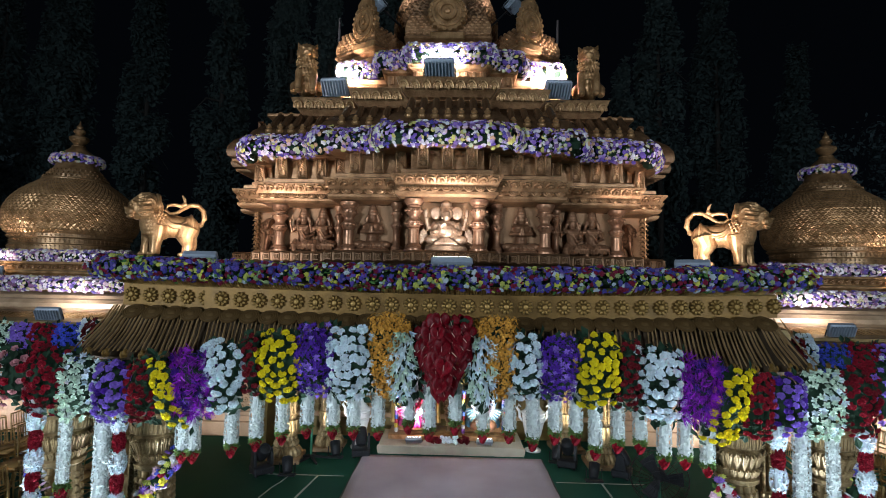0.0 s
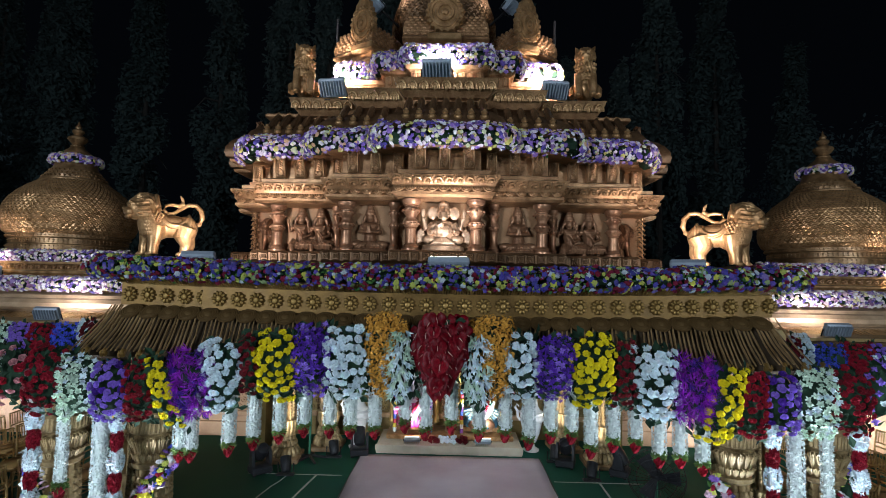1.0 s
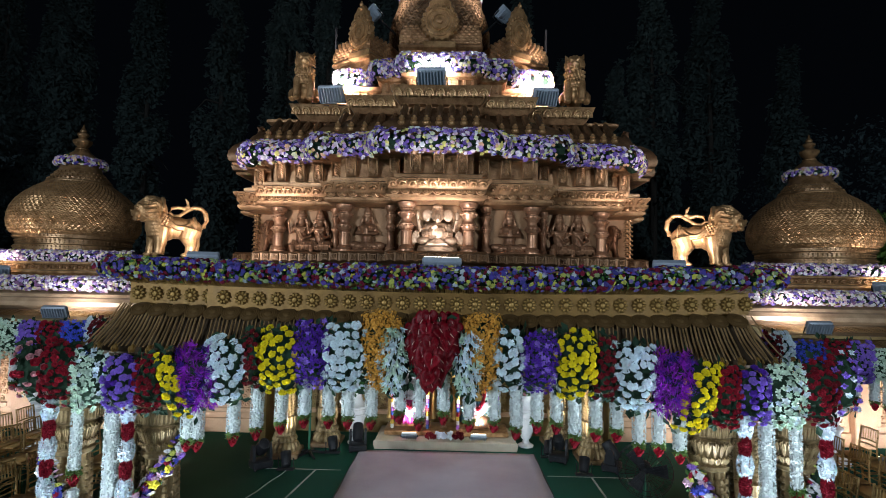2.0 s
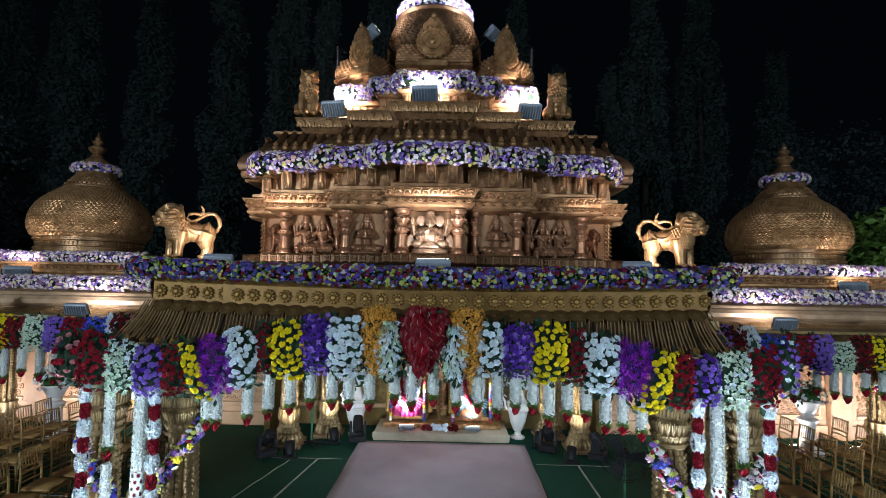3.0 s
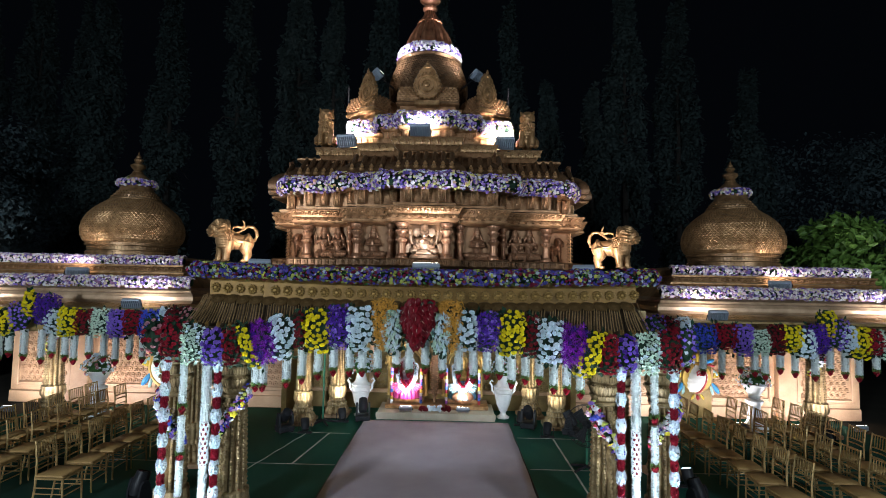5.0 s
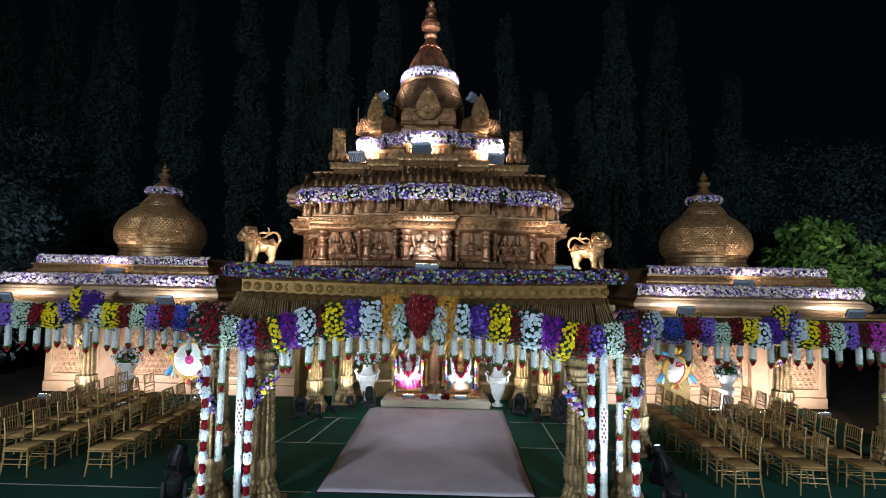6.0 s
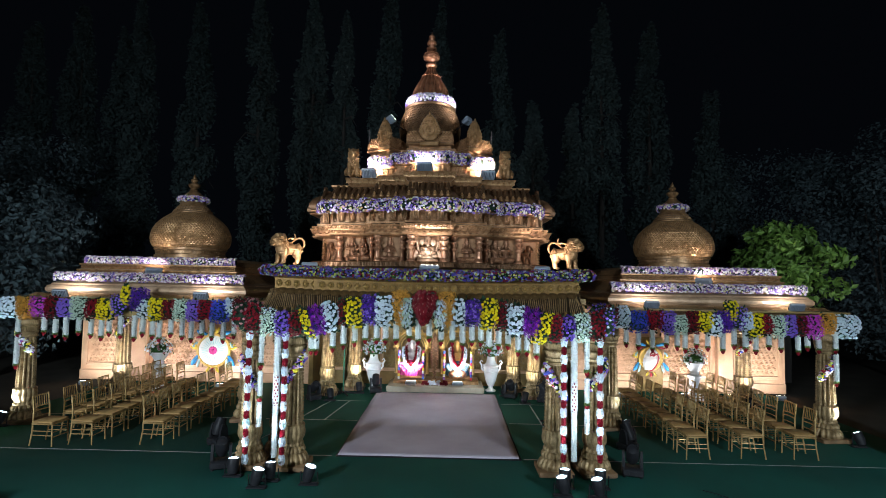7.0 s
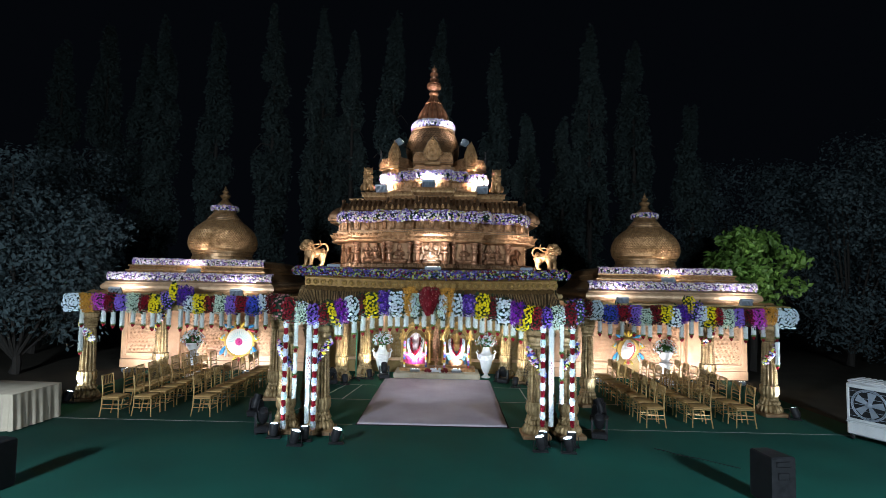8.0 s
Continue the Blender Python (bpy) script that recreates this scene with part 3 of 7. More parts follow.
    return top


STRAND = {}


def strand_mesh(length, radius, seed=3, mat=None):
    """Tuberose florets packed round a string, hanging from z = 0."""
    key = (round(length, 2), radius)
    if key not in STRAND:
        rng = random.Random(seed)
        s = Shape()
        s.tube([(0, 0, 0), (0, 0, -length)], radius * 0.62, 8)
        n = int(length * radius * 6.28 / 0.00032)
        for i in range(n):
            a, z = rng.uniform(0, 6.28), -length * (i + rng.random()) / n
            d = (math.cos(a), math.sin(a), rng.uniform(-0.9, 0.5))
            s.at = facing((rng.uniform(0.66, 0.84) * radius * d[0], 0.8 * radius * d[1], z), d, rng.uniform(0.010, 0.017), rng.uniform(0, 6))
            star(s, 1, 4, 0.75, 0.42, 0.1)
        STRAND[key] = s.data("tuberose_strand", F_TUBE, smooth=False)
    return STRAND[key]


TUFT = {}


def tassel_parts(parent, z, r=0.045):
    """Green tuft and red rose end of a strand."""
    if not TUFT:
        rng = random.Random(8)
        s = Shape()
        for i in range(90):
            a = rng.uniform(0, 6.28)
            s.at = facing((0.016 * math.cos(a), 0.016 * math.sin(a), rng.uniform(-0.045, 0.0)), (math.cos(a), math.sin(a), rng.uniform(-0.6, 0.7)), rng.uniform(0.030, 0.050), rng.uniform(0, 6.28))
            s.add([(-0.12, 0, 0), (0.12, 0, 0), (0.14, 0.2, 0.6), (0, 0.1, 1.1), (-0.14, 0.2, 0.6)], [(0, 1, 2, 3, 4)])
        s.at = Matrix.Identity(4)
        TUFT["leaf"] = s.data("leaf_tuft", TUFT_LEAF, smooth=False)
        s = Shape()
        for k in range(64):
            a, v = k * 2.4, k / 64
            q = 0.030 * (1 - v ** 1.6) + 0.004
            s.at = facing((q * math.cos(a), q * math.sin(a), -0.035 - 0.075 * v), (math.cos(a), math.sin(a), -0.25 - 0.8 * v), rng.uniform(0.012, 0.020), k)
            s.at = s.at @ Matrix.Rotation(rng.uniform(0.3, 0.9), 4, "X")
            s.add([(-0.6, -0.5, 0.1), (0.6, -0.5, 0.1), (0.8, 0.2, 0.35), (0, 0.7, 0.55), (-0.8, 0.2, 0.35)], [(0, 1, 2, 3, 4)])
        s.at = Matrix.Identity(4)
        s.lathe([(0.004, -0.112), (0.022, -0.08), (0.030, -0.045), (0.018, -0.03)], 9)
        TUFT["rose"] = s.data("rose_end", F_TASSEL, smooth=False)
    part("leaf_tuft", TUFT["leaf"], None, parent, at=pose(0, 0, z) @ Matrix.Scale(r / 0.045, 4))
    part("rose_end", TUFT["rose"], None, parent, "red rose tassel", at=pose(0, 0, z) @ Matrix.Scale(r / 0.045, 4))


def strand(x, y, z, length, radius=0.053, group="white hanging strands", tassel=True):
    top = thing("flower_strand", "hanging white tuberose strand with red rose tassel", "flower strand", group, at=pose(x, y, z, rz=37 * x))
    part("white_strand", strand_mesh(round(length * 20) / 20, radius), None, top)
    if tassel:
        tassel_parts(top, -round(length * 20) / 20, max(0.042, 0.80 * radius))
    return top


def rose_garland(x, y, z, length, seed, white=0.155, red=0.135, radius=0.048):
    """A long garland with white and red lengths in turn."""
    rng = random.Random(seed)
    top = thing("rose_garland", "long hanging garland of white and red flowers in turn", "flower garland", "garlands at the front pillars", at=pose(x, y, z))
    q, k = 0.0, 0
    while q < length - 0.05:
        step = white if k % 2 == 0 else red
        s = Shape()
        n = 150 if k % 2 == 0 else 44
        for i in range(n):
            a, v = rng.uniform(0, 6.28), rng.random()
            r = radius * (0.75 + 0.5 * math.sin(math.pi * v)) * (1.0 if k % 2 == 0 else 0.62)
            d = (math.cos(a), math.sin(a), rng.uniform(-0.5, 0.3))
            s.at = facing((r * d[0] * 0.8, r * d[1] * 0.8, -q - step * v), d, 0.017 if k % 2 == 0 else 0.024, rng.uniform(0, 6))
            if k % 2 == 0:
                star(s, 1, 4, 0.75, 0.42, 0.1)
            else:
                ruffle(s, 1, 5, 2)
        s.at = Matrix.Identity(4)
        s.tube([(0, 0, -q), (0, 0, -q - step)], radius * (0.55 if k % 2 == 0 else 0.35), 7)
        part("white_length" if k % 2 == 0 else "red_length", s, F_WHITE if k % 2 == 0 else F_RED, top, smooth=False)
        q += step
        k += 1
    return top


# ---- back walls of the two wings and the shrine ----
def rosettes(x0, x1, z0, z1, y, pitch, r):
    """A lattice of raised rosettes in front of a panel."""
    s = Shape()
    rows = int((z1 - z0) / pitch)
    cols = int((x1 - x0) / pitch)
    for j in range(rows):
        for i in range(cols):
            cx = x0 + (i + 0.5 + 0.5 * (j % 2)) * pitch
            cz = z0 + (j + 0.5) * pitch
            if cx > x1 - r:
                continue
            s.at = pose(cx, y, cz, 90, 0, 0)
            s.lathe([(r, 0.0), (r * 0.92, 0.035), (r * 0.68, 0.032), (r * 0.58, 0.008), (r * 0.42, 0.010), (r * 0.36, 0.045), (0.1 * r, 0.055)], 8)
    s.at = Matrix.Identity(4)
    return s


def wall_panel(parent, x0, x1, z0, z1, y, mat, rail=0.10):
    """Raised frame round a recessed lattice of rosettes."""
    for a, b, c, d in ((x0, x1, z0 - rail, z0), (x0, x1, z1, z1 + rail), (x0 - rail, x0, z0 - rail, z1 + rail), (x1, x1 + rail, z0 - rail, z1 + rail)):
        part("panel_rail", Shape().box(a, b, y - 0.06, y, c, d, 0.015), PEACH, parent)
    part("rosette_lattice", rosettes(x0, x1, z0, z1, y, 0.145, 0.066), mat, parent)["kind"] = "stuff"


for side in (-1, 1):
    a, b = sorted((side * 10.72, side * 3.4))
    wall = tagged(part("wall_west" if side < 0 else "wall_east", Shape().box(a, b, 10.9, 11.1, 0, 2.75), PEACH), "peach painted board wall behind the guest seating", "wall", kind="structure")
    for p, q in ((9.25, 10.5), (7.05, 8.45), (3.7, 6.75)):
        c, d = sorted((side * p, side * q))
        wall_panel(wall, c, d, 0.52, 2.35, 10.9, PEACH)
    c, d = sorted((side * 8.62, side * 9.08))
    part("pilaster", Shape().box(c, d, 10.72, 10.9, 0, 2.75, 0.02), PEACH, wall)
    part("skirting", Shape().box(a, b, 10.84, 10.9, 0, 0.30, 0.015), PEACH, wall)
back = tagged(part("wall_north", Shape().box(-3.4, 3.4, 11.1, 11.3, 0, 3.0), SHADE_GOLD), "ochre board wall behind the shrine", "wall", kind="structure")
for x0, x1 in ((-3.25, -1.75), (-1.45, 1.75), (2.05, 3.25)):
    wall_panel(back, x0, x1, 0.5, 2.3, 11.1, SHADE_GOLD)
# side and rear closing of the porch under the tower
for x in (-3.4, 3.4):
    tagged(part("wall_side", Shape().box(x - 0.06, x + 0.06, 10.0, 11.1, 0, 3.0), SHADE_GOLD), "short ochre board return wall", "wall", kind="structure")
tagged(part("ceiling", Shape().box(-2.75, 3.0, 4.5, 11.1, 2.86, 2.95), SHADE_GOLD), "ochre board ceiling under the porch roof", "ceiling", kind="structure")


# ---- porch roof ----
CX = 0.12


def sag(x):
    return 0.07 - 0.05 * max(0.0, 1 - ((x - CX) / 2.8) ** 2)


porch = thing("porch_roof", "brown ribbed porch roof with gold frieze of lotus medallions", "roof", kind="structure")
part("slab", Shape().box(CX - 2.7, CX + 2.7, 4.52, 11.2, 2.98, 3.27, 0.02), OLIVE, porch)


def rib_slope(x0b, x1b, yt, yb, zt, zb, pitch, bow=True):
    """Reeds laid side by side down a slope in bunches, with slight curl and uneven ends."""
    rng = random.Random(3)
    s = Shape()
    n = int((x1b - x0b) / pitch)
    for i in range(n + 1):
        u = i / n
        b = x0b + (x1b - x0b) * u + rng.uniform(-0.10, 0.10) * pitch
        mid, c = (x0b + x1b) / 2, abs(2 * u - 1)
        a = mid + (b - mid) * (1.085 - 0.085 * c ** 4) + rng.uniform(-0.12, 0.12) * pitch
        if i % 7 == 6 and rng.random() < 0.5:
            continue
        g = sag(b) if bow else 0
        low = 0.03 * rng.random() if rng.random() < 0.6 else 0.0
        lift = rng.uniform(-0.003, 0.005)
        pts = []
        for k in range(5):
            w = k / 4
            pts.append((a + (b - a) * w + rng.uniform(-0.002, 0.002), yt + (yb - yt) * w - lift, zt + (zb - zt) * w + g - 0.035 * math.sin(math.pi * w) + lift + rng.uniform(-0.004, 0.004) - (low if k == 4 else 0)))
        r = pitch * rng.uniform(0.17, 0.27)
        s.tube(pts, [r * 0.8, r, r, r, r * 0.7], 6)
    return s


part("reeds", rib_slope(CX - 2.78, CX + 2.72, 4.40, 3.96, 2.98, 2.68, 0.034), REED, porch, "brown reeds laid down the slope")["kind"] = "stuff"
# board behind the reeds, coloured dark as the shade in their gaps
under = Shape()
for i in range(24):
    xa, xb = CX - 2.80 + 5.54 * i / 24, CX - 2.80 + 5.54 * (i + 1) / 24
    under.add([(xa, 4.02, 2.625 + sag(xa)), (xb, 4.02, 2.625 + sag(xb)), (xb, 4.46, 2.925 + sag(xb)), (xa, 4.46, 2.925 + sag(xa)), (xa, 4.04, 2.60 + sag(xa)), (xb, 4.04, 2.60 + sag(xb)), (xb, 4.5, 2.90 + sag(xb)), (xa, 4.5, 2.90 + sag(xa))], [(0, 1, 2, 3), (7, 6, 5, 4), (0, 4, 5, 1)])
part("slope_board", under, REED_SHADE, porch)
for side in (-1, 1):
    # hips down both flanks
    s = Shape()
    rng = random.Random(12)
    for i in range(150):
        y = 4.2 + i * 0.042
        x = CX + side * 2.64
        s.tube([(x, y + 0.2, 3.04), (x + side * 0.06, y + 0.08, 2.88), (x + side * 0.12, y, 2.74 + rng.uniform(-0.01, 0.01))], 0.016, 5)
    part("flank_reeds", s, REED, porch)["kind"] = "stuff"
    x = CX + side * 2.66
    # flank board in the same painted gap shade
    part("flank_board", Shape().add([(x, 4.35, 3.02), (x + side * 0.08, 4.15, 2.71), (x + side * 0.08, 10.5, 2.71), (x, 10.5, 3.02)], [(0, 1, 2, 3)]), REED_SHADE, porch)
    part("flank_frieze", Shape().box(min(x, x - side * 0.06), max(x, x - side * 0.06), 4.56, 10.5, 3.03, 3.27, 0.01), OLIVE, porch)

# frieze band in three boards with medallions
for x0, x1, y in ((-2.62, -1.90, 4.45), (-1.90, 2.08, 4.40), (2.08, 2.86, 4.45)):
    fr = Shape()
    n = 12
    for i in range(n):
        xa, xb = x0 + (x1 - x0) * i / n, x0 + (x1 - x0) * (i + 1) / n
        fr.add([(xa, y, 2.985 + sag(xa)), (xb, y, 2.985 + sag(xb)), (xb, y, 3.175 + sag(xb)), (xa, y, 3.175 + sag(xa)), (xa, y + 0.1, 2.985 + sag(xa)), (xb, y + 0.1, 2.985 + sag(xb)), (xb, y + 0.1, 3.175 + sag(xb)), (xa, y + 0.1, 3.175 + sag(xa))], [(0, 1, 2, 3), (3, 2, 6, 7), (4, 5, 1, 0)])
    part("frieze_board", fr, FRIEZE, porch)
lotus = Shape()
lotus.at = pose(0, 0, 0, 90)
lotus.lathe([(0.024, 0.0), (0.024, 0.016), (0.018, 0.028), (0.005, 0.033)], 10)
for k in range(10):
    a = k * math.pi / 5
    lotus.at = pose(0, 0, 0, 90) @ Matrix.Rotation(a, 4, "Z") @ pose(0.040, 0, 0.008)
    lotus.ball((0, 0, 0), (0.019, 0.0135, 0.018), 7, 4)
lotus_me = lotus.data("medallion", OLIVE)
curl = Shape()
curl.at = pose(0, 0, 0, 36) @ Matrix.Diagonal((1, 1, 0.5, 1))
curl.lathe([(0.080, -0.024), (0.079, 0.0), (0.071, 0.008), (0.065, 0.003), (0.057, 0.011), (0.050, 0.006), (0.040, 0.014), (0.032, 0.009), (0.022, 0.022), (0.004, 0.027)], 20, 0, -0.03)
curl_me = curl.data("scroll", SCALLOP)
bud = Shape().lathe([(0.004, -0.03), (0.018, -0.02), (0.022, 0.0), (0.012, 0.015), (0.017, 0.026), (0.006, 0.04)], 8)
bud.tube([(0, 0.02, 0.03), (0, -0.015, -0.005), (0.004, -0.045, -0.015), (0.008, -0.06, 0.008), (0.006, -0.05, 0.03)], [0.010, 0.011, 0.010, 0.009, 0.005], 6)
bud_me = bud.data("bud", OLIVE)
x = -2.54
while x < 2.84:
    y = 4.445 if x < -1.90 or x > 2.08 else 4.395
    part("medallion", lotus_me, None, porch, at=pose(x, y, 3.08 + sag(x)) @ Matrix.Scale(1.12, 4))
    x += 0.158
for i in range(33):
    x = CX - 2.58 + 5.16 * i / 32
    part("scroll", curl_me, None, porch, at=pose(x, 4.368, 2.972 + sag(x)) @ Matrix.Scale(1.08, 4))
for i in range(42):
    x = CX - 2.80 + 5.60 * i / 41
    part("bud", bud_me, None, porch, at=pose(x, 3.97, 2.655 + sag(x)))
# fringe of fine reeds under the roof garland
fringe = Shape()
rng = random.Random(5)
for i in range(260):
    x = -2.6 + 5.46 * i / 259
    fringe.tube([(CX + (x - CX) * 1.02, 4.325, 3.255 + sag(x)), (x + rng.uniform(-0.004, 0.004), 4.385, 3.178 + sag(x))], rng.uniform(0.006, 0.009), 4)
part("fringe", fringe, OLIVE, porch)["kind"] = "stuff"


# ---- tower ----
TX, TY = 0.10, 7.0
tower = thing("temple_tower", "tiered gold and bronze painted temple tower with carved niches", "tower")


def plan(bays, d=0.0, back=1.6):
    """Outline of a stepped plan, widened by d."""
    right = []
    for i, (w, f) in enumerate(bays):
        right.append((w + d, -(f + d)))
        right.append((w + d, -(bays[i + 1][1] + d) if i + 1 < len(bays) else back + d))
    left = [(-x, y) for x, y in reversed(right)]
    return right + left


def tier(name, bays, profile, mat, label=""):
    s = Shape()
    s.rings([[(TX + x, TY + y, z) for x, y in plan(bays, d)] for d, z in profile])
    return part(name, s, mat, tower, label, angle=30)


def fronts(bays, d, pitch, margin=0.03):
    """Places along the front faces of a stepped plan: x, y, turn."""
    out = []
    inner = 0.0
    for i, (w, f) in enumerate(bays):
        spans = [(-(w + d), w + d)] if i == 0 else [(inner, w + d), (-(w + d), -inner)]
        for a, b in spans:
            n = max(1, int((b - a - 2 * margin) / pitch))
            for k in range(n):
                out.append((TX + a + (b - a) * (k + 0.5) / n, TY - f - d, i))
        inner = w + d
    return out


B0 = [(0.42, 1.92), (1.13, 1.68), (1.98, 1.35), (2.37, 0.95), (2.56, 0.40)]
B1C, B1 = [(0.43, 1.62)], [(0.955, 1.48), (1.66, 1.18)]
B2 = [(0.40, 1.38), (0.70, 1.24), (1.18, 0.92)]
tier("plinth", B0, [(0.02, 3.2), (0.02, 3.44), (0.0, 3.46), (0.08, 3.475), (0.10, 3.49), (0.10, 3.575), (0.08, 3.595), (-0.02, 3.60)], DARK_BRONZE)
tier("niche_wall", B0[:3] + [(2.44, 0.95), (2.52, 0.40)], [(-0.14, 3.58), (-0.14, 4.16)], WALL_GOLD)
tier("cornice", B0, [(-0.14, 4.09), (-0.06, 4.085), (-0.02, 4.10), (0.05, 4.115), (0.075, 4.14), (0.08, 4.165), (0.06, 4.185), (0.065, 4.20), (0.09, 4.26), (0.12, 4.30), (0.125, 4.325), (0.06, 4.33), (-0.05, 4.335)], BRONZE)
tier("upper_wall", B0, [(-0.05, 4.33), (-0.05, 4.345), (0.03, 4.35), (0.03, 4.385), (0.01, 4.395), (-0.06, 4.40), (-0.06, 4.62)], BRONZE)
tier("eave", B0, [(-0.06, 4.61), (0.08, 4.62), (0.13, 4.64), (0.14, 4.67), (0.10, 4.68)], BRONZE)
tier("tile_roof", B0, [(0.10, 4.67), (0.17, 4.69), (0.185, 4.74), (0.175, 4.81), (0.13, 4.89), (0.05, 4.96), (-0.06, 5.02), (-0.17, 5.09), (-0.26, 5.17), (-0.5, 5.18)], DARK_BRONZE, "dark brown scalloped tile roof")
LOTUS = [(-0.06, 5.00), (-0.05, 5.145), (0.01, 5.155), (0.02, 5.17), (0.05, 5.20), (0.10, 5.28), (0.11, 5.315), (0.12, 5.33), (0.02, 5.34)]
tier("lotus_base", B1, LOTUS, BRONZE)
tier("lotus_base", B1C, [(d, z + 0.07) for d, z in LOTUS], BRONZE)
tier("dentil_tier", B2, [(0.10, 5.32), (0.10, 5.44), (0.0, 5.46), (0.0, 5.60), (0.05, 5.62), (0.07, 5.66), (0.02, 5.67)], BRONZE)
tier("drum", [(0.46, 1.05), (0.85, 0.85)], [(0.0, 5.66), (0.0, 5.95), (0.06, 5.97), (0.06, 6.02), (-0.02, 6.05)], BRONZE)
# ornament rows, repeated along the steps
leafband = Shape().box(-0.040, 0.040, -0.016, 0.02, -0.052, 0.052, 0.010)
for k in range(4):
    leafband.ball((0.017 * math.cos(0.785 + 1.571 * k), -0.020, 0.017 * math.sin(0.785 + 1.571 * k)), (0.014, 0.010, 0.014), 6, 4)
leafband.ball((0, -0.024, 0), 0.009, 6, 4)
for q in (-1, 1):
    leafband.ball((0, -0.018, q * 0.040), (0.024, 0.008, 0.006), 6, 4)
leafband_me = leafband.data("carved_block", DARK_BRONZE)
for x, y, i in fronts(B0, 0.10, 0.090):
    part("carved_block", leafband_me, None, tower, at=pose(x, y, 3.533) @ Matrix.Diagonal((1, 1, 0.86, 1)))
wave = Shape()
wave.ball((0.004, -0.014, -0.002), (0.019, 0.014, 0.019), 8, 5)
wave.tube([(-0.040, 0, -0.020), (-0.034, -0.018, 0.012), (-0.010, -0.028, 0.034), (0.020, -0.022, 0.028), (0.030, -0.016, 0.004), (0.016, -0.020, -0.012)], [0.006, 0.012, 0.014, 0.012, 0.009, 0.005], 6)
wave.tube([(0.026, -0.010, 0.040), (0.044, -0.022, 0.046), (0.054, -0.012, 0.034)], [0.010, 0.011, 0.003], 6)
wave_me = wave.data("leaf_scroll", BRONZE)
for x, y, i in fronts(B0, 0.085, 0.094):
    part("leaf_scroll", wave_me, None, tower, at=pose(x, y, 4.268, 14) @ Matrix.Diagonal((1.15, 1.2, 1.05, 1)))
shell = Shape()
for r, q in ((0.044, 0.011), (0.027, 0.008)):
    shell.tube([(r * math.cos(math.pi * k / 8), -0.010 - 0.012 * math.sin(math.pi * k / 8), 0.022 - 0.95 * r * math.sin(math.pi * k / 8)) for k in range(9)], q, 6)
shell.ball((0, -0.006, 0.012), (0.018, 0.014, 0.016), 7, 4)
shell_me = shell.data("shell_leaf", BRONZE)
for x, y, i in fronts(B0, 0.068, 0.094):
    part("shell_leaf", shell_me, None, tower, at=pose(x, y, 4.190))
br = Shape().box(-0.060, 0.060, -0.10, 0.02, 0.085, 0.11, 0.008)
br.rings([[(-w, -d, z), (w, -d, z), (w, 0.02, z), (-w, 0.02, z)] for w, d, z in ((0.046, 0.055, -0.115), (0.050, 0.068, -0.10), (0.050, 0.062, -0.06), (0.050, 0.070, -0.01), (0.050, 0.088, 0.04), (0.050, 0.094, 0.088))])
for q in (-1, 1):
    br.tube([(q * 0.045, -0.060, -0.10), (q * 0.048, -0.072, -0.04), (q * 0.048, -0.090, 0.03), (q * 0.046, -0.100, 0.08)], [0.008, 0.010, 0.011, 0.010], 6)
    br.tube([(q * 0.012, -0.078, -0.09), (q * 0.034, -0.085, -0.075), (q * 0.030, -0.088, -0.045), (q * 0.012, -0.088, -0.05)], [0.009, 0.011, 0.010, 0.006], 6)
for k in range(5):
    u = k / 4
    br.tube([(-0.034, -0.070 - 0.028 * u, -0.045 + 0.10 * u), (0, -0.090 - 0.026 * u, -0.020 + 0.10 * u), (0.034, -0.070 - 0.028 * u, -0.045 + 0.10 * u)], [0.006, 0.012, 0.006], 5)
bracket_me = br.data("bracket", BRONZE)
for x, y, i in fronts(B0, -0.06, 0.175, 0.02):
    part("bracket", bracket_me, None, tower, at=pose(x, y, 4.515))
tile = Shape()
tile.tube([(0, 0.30, 0.225), (0, 0.20, 0.155), (0, 0.10, 0.075), (0, 0.02, -0.005), (0, -0.012, -0.06)], [0.037, 0.038, 0.039, 0.039, 0.036], 8)
for k in range(3):
    tile.tube([(0.041 * math.cos(a), 0.035 + 0.07 * k + 0.012 * math.sin(a), 0.012 + 0.062 * k + 0.041 * math.sin(a)) for a in [math.pi * e / 6 for e in range(7)]], 0.006, 5)
tile.slot = 1
tile.lathe([(0.020, -0.085), (0.040, -0.07), (0.046, -0.052), (0.040, -0.035), (0.022, -0.025), (0.033, -0.010), (0.029, 0.006), (0.013, 0.014), (0.018, 0.024), (0.004, 0.034)], 10, 0, -0.055)
tile.tube([(0.030 * math.cos(a), 0.285, 0.235 + 0.034 * math.sin(a)) for a in [math.pi * e / 4 for e in range(9)]], 0.008, 5)
tile_me = tile.data("roof_tile", [DARK_BRONZE, GOLD])
for x, y, i in fronts(B0, 0.02, 0.112):
    if i < 4:
        part("roof_tile", tile_me, None, tower, at=pose(x, y - 0.05, 4.935))
pet = Shape()
for r, q in ((0.048, 0.010), (0.031, 0.008)):
    pet.tube([(r * math.cos(math.pi * k / 10), -0.008, 1.25 * r * math.sin(math.pi * k / 10) - 0.035) for k in range(11)], q, 6)
pet.ball((0, 0.0, -0.022), (0.020, 0.014, 0.026), 8, 5)
petal_me = pet.data("lotus_petal", GOLD)
for bays, z in ((B1, 5.262), (B1C, 5.332)):
    for x, y, i in fronts(bays, 0.095, 0.104):
        if bays is B1C or abs(x - TX) > 0.54:
            part("lotus_petal", petal_me, None, tower, at=pose(x, y - 0.010, z, 10) @ Matrix.Diagonal((1, 1, 1.35, 1)))
ring = Shape()
